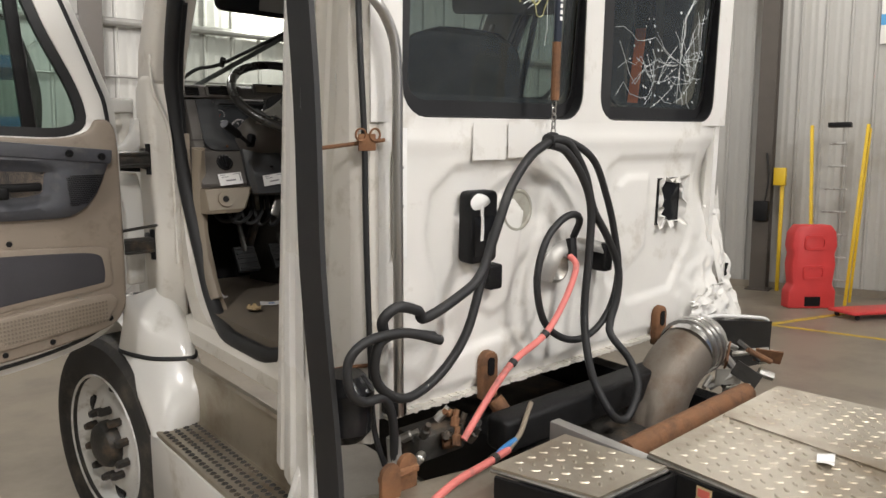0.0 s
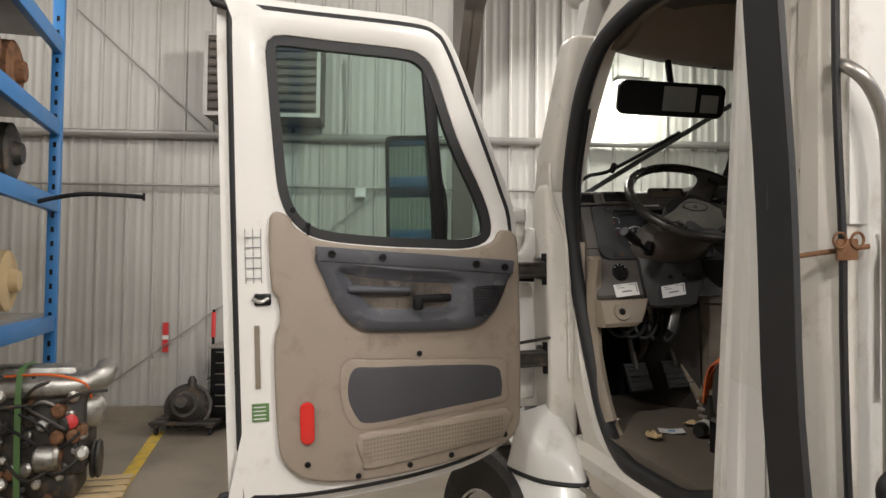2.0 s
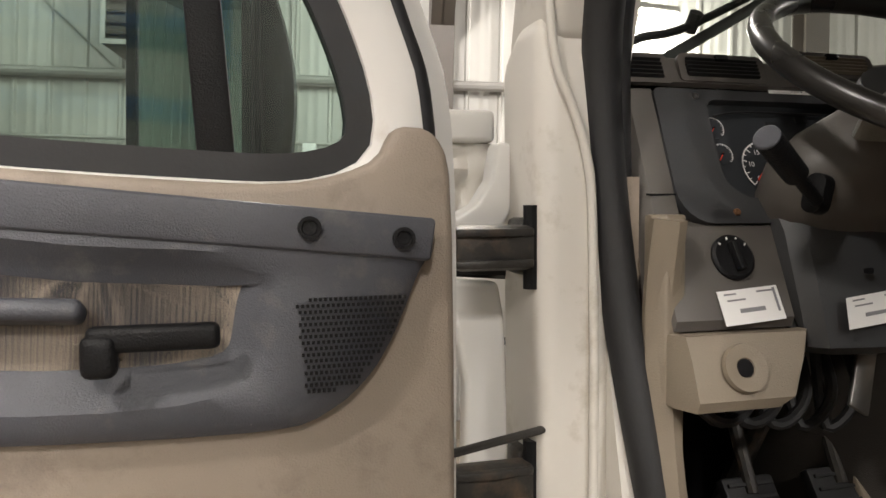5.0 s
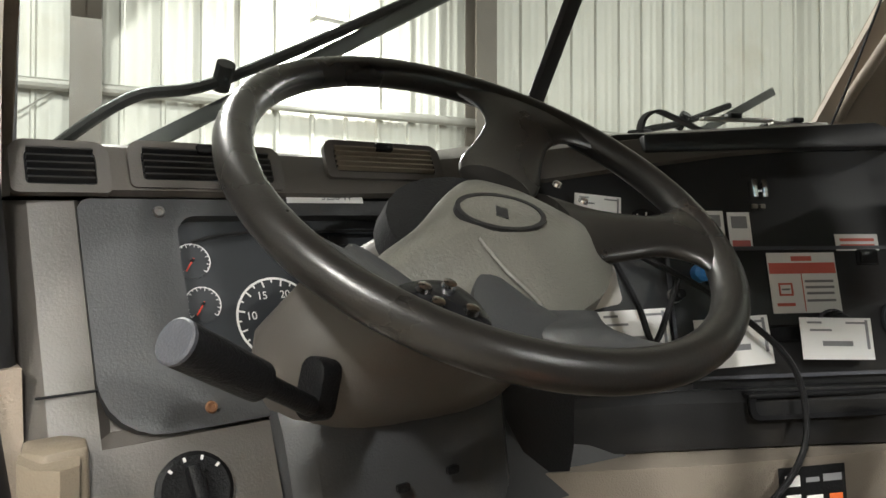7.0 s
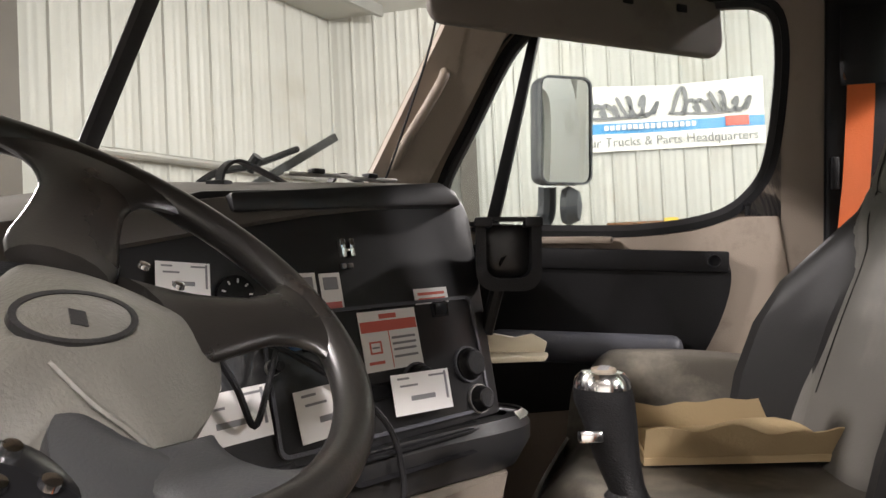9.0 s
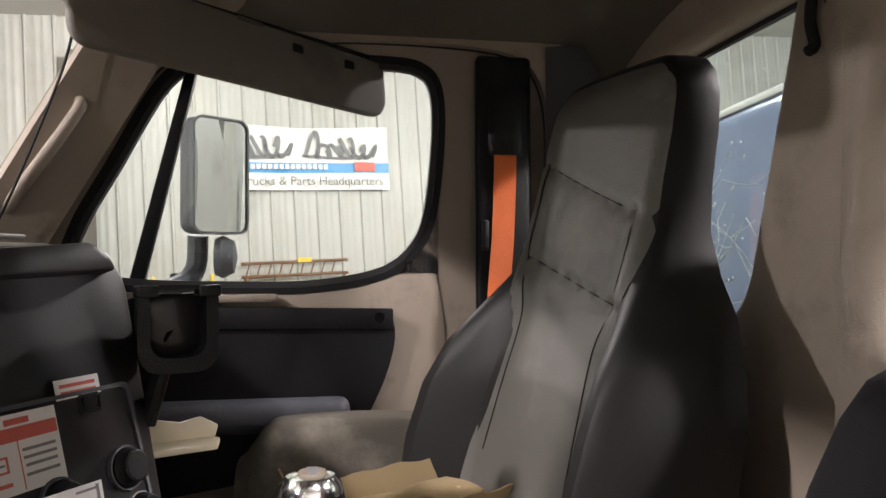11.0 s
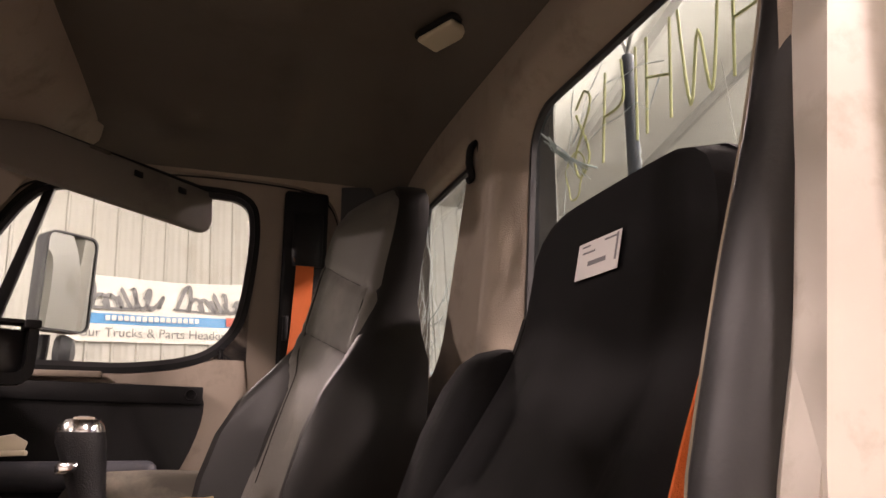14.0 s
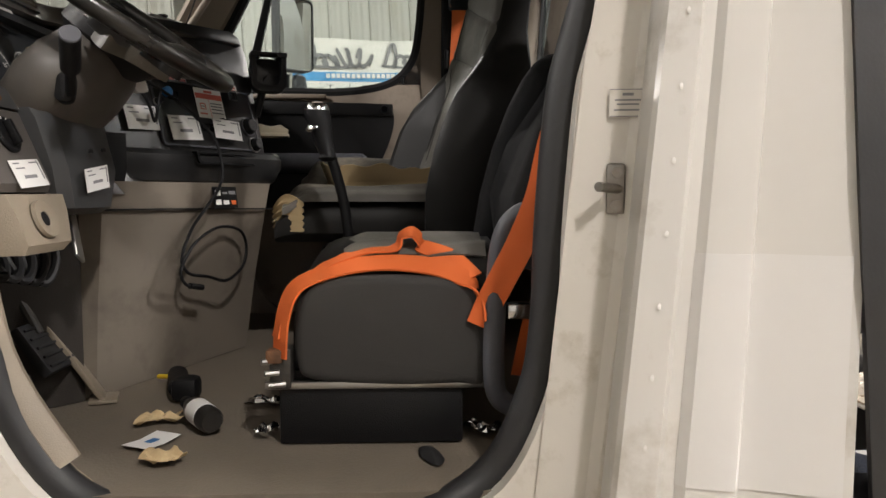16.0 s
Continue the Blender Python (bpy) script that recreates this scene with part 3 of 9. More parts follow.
# flat dolly with a gearbox casting on it
t = thing("furniture_dolly", "low grimy dolly with casters on the concrete", "dolly")
dx, dy = 0.184, -0.62
for k in range(3):
    part("board", bx(dx - 0.33, dx + 0.33, dy - 0.26 + k * 0.19, dy - 0.11 + k * 0.19, 0.11, 0.14, 0.004), GREASE, t)
for sx in (-0.27, 0.27):
    part("crosspiece", bx(dx + sx - 0.04, dx + sx + 0.04, dy - 0.26, dy + 0.27, 0.085, 0.109, 0.003), GREASE, t)
    for sy in (-0.2, 0.2):
        part("caster", lathe([(0, -0.014), (0.038, -0.014), (0.043, 0), (0.038, 0.014), (0, 0.014)], 12, pose(dx + sx, dy + sy, 0.043, 0, 90)), RUBBER, t)
t = thing("clutch_housing", "black bell housing casting lying on a dolly", "casting")
m = pose(dx, dy, 0.14, -62) @ pose(0, 0.1, 0.19)
part("bell", lathe([(0.2, 0), (0.245, 0.0), (0.245, 0.025), (0.215, 0.03), (0.19, 0.09), (0.13, 0.17), (0.1, 0.17), (0.15, 0.09), (0.185, 0.02), (0.2, 0)], 28, pose(dx, dy - 0.02, 0.255, 70)), GREASE, t)
for k in range(10):
    a = 2 * math.pi * k / 10
    part("rib", turned(bx(0.1, 0.21, -0.008, 0.008, 0.02, 0.09), pose(dx, dy - 0.02, 0.255, 70) @ pose(0, 0, 0, 0, 0, math.degrees(a))), GREASE, t, smooth=0)
part("neck", lathe([(0, 0.19), (0.1, 0.17), (0.08, 0.26), (0.06, 0.3), (0, 0.3)], 18, pose(dx, dy - 0.02, 0.255, 70)), GREASE, t)
part("knob", lathe([(0, 0), (0.05, 0), (0.045, 0.09), (0.02, 0.13), (0, 0.13)], 12, pose(dx + 0.02, dy + 0.02, 0.44)), GREASE, t)

settle(before, NM)
# the engine on a pallet
ex, ey = -3.4, 4.6
t = thing("wooden_pallet", "worn timber pallet under an engine", "pallet")
for k in range(6):
    part("board", bx(ex - 0.6, ex + 0.45, ey - 0.5 + k * 0.17, ey - 0.38 + k * 0.17, 0.11, 0.13, 0.003), CARD, t)
for k in range(3):
    part("stringer", bx(ex - 0.58 + k * 0.46, ex - 0.5 + k * 0.46, ey - 0.5, ey + 0.48, 0.0, 0.109, 0.003), CARD, t)
t.scale = (1, 1, 0.35)
t = thing("diesel_engine", "greasy used diesel engine with turbo pipe on a pallet", "engine")
rnd = random.Random(4)
part("block", bx(ex - 0.55, ex + 0.2, ey - 0.22, ey + 0.3, 0.3, 0.86, 0.03), GREASE, t)
part("sump", bx(ex - 0.5, ex + 0.15, ey - 0.18, ey + 0.25, 0.13, 0.31, 0.04), GREASE, t)
part("rocker_cover", bx(ex - 0.5, ex + 0.12, ey - 0.08, ey + 0.2, 0.86, 0.97, 0.035), ALLOY, t)
part("intake_pipe", tube([(ex - 0.7, ey - 0.16, 0.84), (ex - 0.2, ey - 0.2, 0.85), (ex + 0.12, ey - 0.2, 0.86), (ex + 0.28, ey - 0.14, 0.9), (ex + 0.3, ey + 0.02, 0.94)], 0.075, 14), ALLOY, t)
for q in (-0.55, -0.35, -0.12, 0.08):
    part("clamp", lathe([(0.078, -0.012), (0.086, -0.012), (0.086, 0.012), (0.078, 0.012)], 18, along((ex + q, ey - 0.185, 0.852), (1, -0.03, 0.02))), CHROME, t)
part("turbo", lathe([(0, -0.08), (0.07, -0.08), (0.11, -0.04), (0.12, 0.0), (0.1, 0.05), (0.05, 0.08), (0, 0.08)], 20, pose(ex + 0.2, ey - 0.05, 0.68, 90)), ALLOY, t)
part("pulley", lathe([(0, -0.03), (0.12, -0.03), (0.13, -0.015), (0.115, 0), (0.13, 0.015), (0.12, 0.03), (0, 0.03)], 24, pose(ex + 0.24, ey + 0.05, 0.34, 0, 90)), GREASE, t)
part("alternator", lathe([(0, -0.08), (0.06, -0.08), (0.08, -0.05), (0.08, 0.05), (0.06, 0.08), (0, 0.08)], 20, pose(ex - 0.02, ey - 0.27, 0.42, 0, 90)), ALLOY, t)
for k in range(10):
    part("fin", lathe([(0.078, 0), (0.086, 0), (0.086, 0.005), (0.078, 0.005)], 18, pose(ex - 0.08 + k * 0.012, ey - 0.27, 0.42, 0, 90)), ALLOY, t)
part("filter_can", lathe([(0, 0), (0.055, 0), (0.06, 0.02), (0.06, 0.17), (0.04, 0.19), (0, 0.19)], 18, pose(ex - 0.36, ey - 0.28, 0.48)), ALLOY, t)
part("red_cap", lathe([(0, 0), (0.04, 0), (0.045, 0.03), (0.02, 0.045), (0, 0.045)], 16, along((ex + 0.12, ey - 0.24, 0.64), (0.2, -1, 0.1))), REDPLASTIC, t)
for k in range(60):
    px, pz = rnd.uniform(-0.55, 0.2), rnd.uniform(0.16, 0.84)
    s = rnd.uniform(0.02, 0.05)
    part("bolt_boss", lathe([(0, 0), (s, 0), (s, s * 1.3), (s * 0.6, s * 1.6), (0, s * 1.6)], 8, along((ex + px, ey - 0.215, pz), (rnd.uniform(-0.3, 0.3), -1, rnd.uniform(-0.3, 0.3)))), rnd.choice((ALLOY, GREASE, STEEL, RUST)), t)
for k in range(14):
    a = Vector((ex + rnd.uniform(-0.55, 0.1), ey - 0.25, rnd.uniform(0.35, 0.8)))
    b = a + Vector((rnd.uniform(0.1, 0.35), rnd.uniform(-0.06, 0.03), rnd.uniform(-0.2, 0.2)))
    part("fuel_line", tube([a, (a + b) / 2 + Vector((0, -0.05, rnd.uniform(-0.08, 0.1))), b], 0.011, 8), rnd.choice((STEEL, RUBBER, GREASE)), t)
part("orange_wire", tube([(ex - 0.3, ey - 0.24, 0.93), (ex, ey - 0.29, 0.94), (ex + 0.2, ey - 0.26, 0.88), (ex + 0.24, ey - 0.2, 0.78)], 0.009, 8), ORANGE, t)
part("strap", strap([(ex - 0.2, ey - 0.27, 0.12), (ex - 0.2, ey - 0.3, 0.6), (ex - 0.2, ey - 0.26, 0.95), (ex - 0.2, ey + 0.1, 0.985)], 0.04, 0.003, ((1, 0, 0), (1, 0, 0))), GREENSTICK, t)

t.location, t.scale = (0, 0, -0.096), (1, 1, 1.1)

# blue pallet racking
rx = -3.82
t = thing("pallet_rack", "blue steel pallet racking loaded with used parts", "rack")
for (px, py) in ((rx + 0.12, 5.6), (rx - 0.85, 5.6), (rx + 0.12, 3.3), (rx - 0.85, 3.3)):
    u = part("upright", bx(px - 0.045, px + 0.045, py - 0.04, py + 0.04, 0, 4.2, 0.004), BLUE, t)
    bm = bmesh.new()
    for k in range(30):
        bx(px - 0.012, px + 0.012, py - 0.043, py - 0.0405, 0.3 + k * 0.12, 0.345 + k * 0.12, bm=bm)
    part("slots", bm, GLOSSBLACK, u, smooth=0)
for z in (1.15, 2.15, 2.8, 3.5):
    for px in (rx + 0.13, rx - 0.86):
        part("beam", bx(px - 0.03, px + 0.03, 3.34, 5.56, z, z + 0.13, 0.004), BLUE, t)
    part("deck", bx(rx - 0.8, rx + 0.08, 3.35, 5.55, z + 0.13, z + 0.15), GALV, t, smooth=0)
copy_thing(t, pose(1.7, -0.6, 0, 0, 0, 90))
rnd = random.Random(8)
for z in (1.332, 2.332, 2.982):
    for k in range(3):
        g = thing("brake_drum", "brown rusty round casting stored on the racking", "casting", "parts on the racking")
        py = 3.75 + k * 0.7
        part("shell", lathe([(0, 0), (0.2, 0), (0.24, 0.03), (0.24, 0.16), (0.2, 0.18), (0.1, 0.18), (0.08, 0.24), (0, 0.24)], 24, pose(rx - 0.25, py, z + 0.24, 0, 90)), rnd.choice((RUST, CARD, GREASE)), g)
        part("flange", lathe([(0.24, 0), (0.27, 0), (0.27, 0.03), (0.24, 0.03)], 24, pose(rx - 0.25, py, z + 0.24 + 0.03, 0, 90)), GREASE, g)
t = thing("rack_arm", "thin black rod reaching out from the racking", "rod")
part("bar", tube([(rx + 0.1, 4.9, 2.16), (rx + 0.45, 4.95, 2.25), (rx + 0.9, 5.0, 2.25)], 0.018), BLACK, t)
part("tip", rod((rx + 0.9, 5.0, 2.22), (rx + 0.9, 5.0, 2.28), 0.012), BLACK, t)

# banner
before = names()
EAST = 6.25
t = thing("banner", "white vinyl advertising banner with a blue stripe on the wall", "banner")
BX = EAST - 0.06


def banner_point(u, v):
    y = 1.04 - 2.55 * u
    z = 3.38 + 0.88 * v - 0.05 * (1 - abs(2 * u - 1)) * v
    return Vector((BX - 0.008 * math.sin(u * 31) - 0.012 * math.sin(u * 9 + v * 5), y, z))


part("cloth", thick(sheet(banner_point, 48, 10), 0.002), VINYLBAN, t)
part("stripe", thick(sheet(lambda u, v: banner_point(u, 0.27 + 0.16 * v) + Vector((-0.004, 0, 0)), 48, 2), 0.001), BANBLUE, t)
BROT = Matrix(((0, 0, -1, 0), (-1, 0, 0, 0), (0, 1, 0, 0), (0, 0, 0, 1)))
text_mesh("Your Trucks & Parts Headquarters", 0.17, INK, Matrix.Translation((BX - 0.028, -0.235, 3.38 + 0.88 * 0.13)) @ BROT, "sub_line", t, width=2.35)
# the maker's web line and script become plain bars and slanted shapes
rnd = random.Random(2)
for k in range(16):
    part("web_bar", bx(BX - 0.032, BX - 0.026, 0.5 - k * 0.075, 0.555 - k * 0.075, 3.655, 3.72), PAPER, t, smooth=0)
part("logo_shape", bx(BX - 0.032, BX - 0.026, -1.3, -1.0, 3.63, 3.76, 0.003), REDINK, t)
for wd, (y0, y1) in enumerate(((0.92, -0.1), (-0.3, -1.28))):
    n = 6
    for k in range(n):
        y = y0 + (y1 - y0) * (k + 0.5) / n
        h = 0.34 if k == 0 else (0.26 if rnd.random() < 0.35 else 0.17)
        z0 = 3.38 + 0.88 * 0.5
        w = abs(y1 - y0) / n * 0.8
        c = [(y + w / 2 - 0.1 * q - w * (0.5 - 0.5 * math.cos(5.2 * q)) - 0.0, z0 + h * (0.5 - 0.5 * math.cos(7 * q + k))) for q in [j / 12 for j in range(13)]]
        part("script_shape", strap([(BX - 0.03, a, z) for a, z in c], 0.05, 0.006, ((0, 1, 0.35), (0, 1, 0.35)), 3), INK, t)
    part("script_shape", strap([(BX - 0.03, y0 + 0.02, z0 + 0.02), (BX - 0.03, (y0 + y1) / 2, z0 - 0.01), (BX - 0.03, y1 - 0.02, z0 + 0.04)], 0.035, 0.006, ((0, 0, 1), (0, 0, 1))), INK, t)

# ladder, barrier, creeper and the yellow guard by the east wall
t = thing("step_ladder", "yellow fibreglass stepladder with aluminium treads against the wall", "ladder")
lx, ly = 5.46, 1.36
for sy in (-0.2, 0.2):
    part("front_rail", turned(bx(-0.04, 0.04, -0.018, 0.018, 0, 2.3, 0.004), pose(lx - 0.22, ly + sy, 0, 0, 5, 0) @ pose(0, 0, 0, 3 if sy < 0 else -3)), YELLOW, t)
    part("rear_rail", turned(bx(-0.03, 0.03, -0.015, 0.015, 0, 2.25, 0.004), pose(lx + 0.1, ly + sy * 1.1, 0, 0, -1, 0) @ pose(0, 0, 0, 3 if sy < 0 else -3)), YELLOW, t)
for k in range(7):
    z = 0.3 + k * 0.29
    q = 0.2 - z * 0.052
    part("tread", bx(lx - 0.22 + z * 0.087 - 0.045, lx - 0.22 + z * 0.087 + 0.045, ly - q, ly + q, z, z + 0.025, 0.003), ALLOY, t)
part("top_cap", bx(lx - 0.1, lx + 0.12, ly - 0.13, ly + 0.13, 2.26, 2.32, 0.008), BLACK, t)
t = thing("safety_barrier", "red moulded plastic barrier with rounded shoulders", "barrier")
bxx, byy = 4.83, 1.53
prof = [(-0.3, 0), (0.3, 0), (0.3, 0.22), (0.25, 0.3), (0.28, 0.55), (0.26, 0.68), (0.29, 0.78), (0.27, 0.95), (0.2, 1.04), (-0.2, 1.04), (-0.27, 0.95), (-0.29, 0.78), (-0.26, 0.68), (-0.28, 0.55), (-0.25, 0.3), (-0.3, 0.22)]
part("shell", turned(prism(prof, "y", -0.1, 0.1, 0.025, 3), pose(bxx, byy, 0, 0, 0, -52)), REDPLASTIC, t)
for z in (0.45, 0.82):
    part("recess_rim", turned(frame_ring(rrect(-0.14, 0.14, z - 0.09, z + 0.09, 0.05), rrect(-0.11, 0.11, z - 0.06, z + 0.06, 0.04), "y", -0.112, -0.095), pose(bxx, byy, 0, 0, 0, -52)), REDPLASTIC, t)
part("foot_slot", turned(bx(-0.1, 0.1, -0.104, -0.099, 0.03, 0.15), pose(bxx, byy, 0, 0, 0, -52)), BLACK, t)
t = thing("mechanic_creeper", "red low creeper board on casters", "creeper")
part("board", turned(bx(-0.55, 0.55, -0.2, 0.2, 0.06, 0.1, 0.02, 3), pose(4.67, 0.75, 0, 0, 0, -40)), REDPLASTIC, t)
for sx in (-0.45, 0.45):
    for sy in (-0.15, 0.15):
        part("caster", turned(lathe([(0, -0.012), (0.026, -0.012), (0.03, 0), (0.026, 0.012), (0, 0.012)], 12, pose(sx, sy, 0.03, 0, 90)), pose(4.67, 0.75, 0, 0, 0, -40)), RUBBER, t)
t = thing("yellow_guard_rail", "yellow painted guard post beside the column", "guard rail")
part("post", bx(6.02, 6.07, 2.08, 2.13, 0, 1.5, 0.006), YELLOW, t)
part("upper_bracket", bx(5.98, 6.07, 2.06, 2.22, 1.5, 1.75, 0.01), YELLOW, t)
t = thing("wall_pull_box", "black cord reel box on the column", "box")
part("case", bx(5.83, 5.96, 2.24, 2.44, 1.0, 1.28, 0.02), BLACK, t)
part("cord", tube([(5.9, 2.3, 1.28), (5.88, 2.26, 1.6), (5.9, 2.3, 1.95)], 0.012), RUBBER, t)

# low rack of orange and yellow parts under the banner
t = thing("parts_rail", "orange and brown lattice rail leaning on the wall", "rail")
for z in (2.25, 2.42):
    part("rail_bar", rod((6.08, 0.6, z), (6.08, -0.8, z), 0.022), RUST, t)
for k in range(9):
    y = 0.55 - k * 0.14
    part("lattice_strut", rod((6.08, y, 2.25), (6.08, y - 0.06, 2.42), 0.01, 6), RUST, t)
part("yellow_tag", bx(6.04, 6.06, -0.3, -0.12, 2.41, 2.47), YELLOW, t, smooth=0)
for y in (0.55, -0.75):
    part("rail_leg", rod((6.1, y, 0), (6.08, y, 2.25), 0.02), RUST, t)

settle(before, EM @ pose(2.19, 0, 0) @ pose(0, 0, 0, 0, 0, 90) @ pose(-6.25, 0, 0))

# the blue vehicle and hose seen through the rear windows
t = thing("blue_truck", "large blue-grey truck body parked behind, with small windows", "truck")
part("body", bx(1.3, 5.2, -4.6, -2.6, 0.5, 3.25, 0.12, 3), BLUEVAN, t)
part("white_roof", bx(1.35, 5.15, -4.55, -2.65, 3.25, 3.32, 0.03), WHITE, t)
for wx in (1.95, 2.6, 3.3):
    w = part("window", prism(rrect(wx, wx + 0.26, 1.65, 2.0, 0.06), "y", -2.598, -2.59), SHADE, t)
    part("window_rim", frame_ring(rrect(wx - 0.03, wx + 0.29, 1.62, 2.03, 0.08), rrect(wx, wx + 0.26, 1.65, 2.0, 0.06), "y", -2.6, -2.585), GALV, w)
part("side_notice", bx(3.75, 4.0, -2.599, -2.594, 1.4, 1.75), PAPER, t, smooth=0)
for wx in (2.0, 3.9):
    part("wheel", lathe([(0, -0.13), (0.42, -0.13), (0.48, -0.08), (0.48, 0.08), (0.42, 0.13), (0.25, 0.13), (0.2, 0.06), (0, 0.06)], 28, pose(wx, -2.72, 0.48, 90)), TYRE, t)


TRUCK_FROM = names()

# ---- the truck cab: shell ----
cab = thing("truck_cab", "white day cab of a wrecked truck, stripped at the rear", "truck cab")


def poly_depth(x, z, poly):
    """Distance inside a polygon (minus outside)."""
    best, inside = 9.0, False
    n = len(poly)
    for i in range(n):
        (ax, az), (bx_, bz) = poly[i], poly[(i + 1) % n]
        dx, dz = bx_ - ax, bz - az
        t = max(0.0, min(1.0, ((x - ax) * dx + (z - az) * dz) / (dx * dx + dz * dz)))
        best = min(best, math.hypot(x - ax - t * dx, z - az - t * dz))
        if (az > z) != (bz > z) and x < (bx_ - ax) * (z - az) / (bz - az) + ax:
            inside = not inside
    return best if inside else -best


STAMP_L = [(-0.70, 1.58), (-0.6, 1.66), (-0.26, 1.67), (-0.16, 1.58), (-0.2, 1.42), (-0.3, 1.08), (-0.58, 1.05), (-0.66, 1.2), (-0.72, 1.45)]
STAMP_L2 = [(-0.6, 1.5), (-0.5, 1.56), (-0.33, 1.56), (-0.27, 1.5), (-0.33, 1.2), (-0.42, 1.15), (-0.52, 1.2)]
STAMP_R = [(0.12, 1.62), (0.2, 1.67), (0.74, 1.67), (0.8, 1.58), (0.74, 1.3), (0.6, 1.1), (0.3, 1.08), (0.14, 1.2)]
STAMP_R2 = [(0.2, 1.56), (0.26, 1.6), (0.42, 1.6), (0.42, 1.3), (0.3, 1.22), (0.22, 1.3)]
HOLE = (0.485, 0.63, 1.395, 1.56)


def rear_point(u, v):
    x, z = -0.9 + 1.8 * u, 0.92 + 0.86 * v
    d = 0.0
    for poly, s, w in ((STAMP_L, 0.016, 0.035), (STAMP_L2, -0.014, 0.03), (STAMP_R, 0.016, 0.035), (STAMP_R2, -0.012, 0.03)):
        d += s * smoothstep(0, w, poly_depth(x, z, poly))
    d -= 0.012 * math.exp(-((z - 1.72) / 0.03) ** 2) * 0.6
    d += 0.02 * smoothstep(0.985, 0.93, z)
    d += 0.004 * noise.noise(Vector((x * 2.2, z * 2.2, 3.0)))
    crush = smoothstep(0.55, 0.92, x) * smoothstep(1.5, 1.0, z)
    d += smoothstep(0.66, 0.9, x) * (0.085 * math.exp(-((z - 1.55) / 0.16) ** 2) - 0.08 * smoothstep(1.2, 0.95, z))
    d -= crush * (0.05 * noise.noise(Vector((x * 9, z * 9, 0.3))) + 0.02 * noise.noise(Vector((x * 25, z * 25, 1.3))))
    edge = smoothstep(-0.84, -0.9, x)
    return Vector((x + 0.03 * crush * noise.noise(Vector((z * 14, x * 5, 7.0))), d + 0.05 * edge * edge, z - 0.02 * crush * noise.noise(Vector((x * 12, 2, z * 6)))))


bm = sheet(rear_point, 144, 72)
dead = [f for f in bm.faces if HOLE[0] < f.calc_center_median().x < HOLE[1] and HOLE[2] < f.calc_center_median().z < HOLE[3]]
bmesh.ops.delete(bm, geom=dead, context="FACES")
thick(bm, 0.004)
part("rear_panel", bm, WHITE, cab, "white stamped steel rear panel, torn at one corner", smooth=50)
# black box stands in for the shade inside the torn opening
part("hole_void", bx(0.475, 0.64, 0.012, 0.05, 1.385, 1.57), GLOSSBLACK, cab, "black box standing in for the shade behind a torn opening", smooth=0)
rnd = random.Random(11)
bm = bmesh.new()
ring = [(0.485 + 0.145 * k / 9, 1.56) for k in range(10)] + [(0.63, 1.56 - 0.165 * k / 9) for k in range(1, 10)] + [(0.63 - 0.145 * k / 9, 1.395) for k in range(1, 10)] + [(0.485, 1.395 + 0.165 * k / 9) for k in range(1, 9)]
lips = []
for x, z in ring:
    a = Vector((x, 0.01, z))
    o = Vector((x - 0.56, 0, z - 1.48)).normalized() * rnd.uniform(-0.012, 0.03)
    lips.append((bm.verts.new(a), bm.verts.new(a + o + Vector((0, -rnd.uniform(0.012, 0.04), 0)))))
for i in range(len(lips)):
    (a, b), (c, d) = lips[i], lips[(i + 1) % len(lips)]
    bm.faces.new((a, c, d, b))
part("torn_lip", thick(bm, 0.0025), WHITE, cab, "bent jagged paint edge round the torn opening", smooth=0)


def torn_edge(u, v):
    """The ripped side flange, bent out and crumpled towards its foot."""
    z = 1.6 - 0.66 * u
    f = 0.02 + 0.05 * u + 0.03 * noise.noise(Vector((u * 9, v * 3, 4)))
    return Vector((0.895 + 0.035 * smoothstep(0.5, 1.0, u) + f * v, 0.07 * (1 - u) - 0.07 * u - v * (0.03 + 0.03 * noise.noise(Vector((u * 7, 2, v * 2)))), z + 0.025 * v * noise.noise(Vector((u * 21, 5, 1)))))


part("torn_flange", thick(sheet(torn_edge, 44, 6), 0.003), WHITE, cab, "ripped and bent white side flange", smooth=20)
part("torn_flange", thick(sheet(lambda u, v: Vector((0.7 + 0.24 * u + 0.02 * noise.noise(Vector((v * 8, 1, 3))), -0.035 - 0.05 * abs(noise.noise(Vector((u * 5, v * 5, 8)))) - 0.03 * u, 0.95 + 0.2 * v * (0.5 + 0.5 * u) + 0.03 * noise.noise(Vector((u * 9, 4, 2))))), 26, 12), 0.003), WHITE, cab, "crumpled white sheet metal at the torn corner", smooth=15)
part("black_backing", thick(sheet(lambda u, v: Vector((0.93 + 0.07 * u * (1 - 0.5 * v), -0.05 + 0.04 * u + 0.02 * noise.noise(Vector((u * 6, v * 6, 1))), 0.99 + 0.2 * v)), 10, 12), 0.004), BLACK, cab, "broken black plastic behind the torn corner", smooth=20)
part("roundel", lathe([(0, 0), (0.056, 0), (0.06, 0.004), (0.066, 0.004), (0.07, 0.0)], 32, pose(-0.323, 0.004, 1.5, 90)), PLUG, cab, "round grimy blanking plug")
# upper rear frame with the two window openings; the glass leans inwards at its foot
def lean(ob):
    for v in ob.data.vertices:
        v.co.y += 0.06 * max(0.0, 2.32 - v.co.z)
    return ob


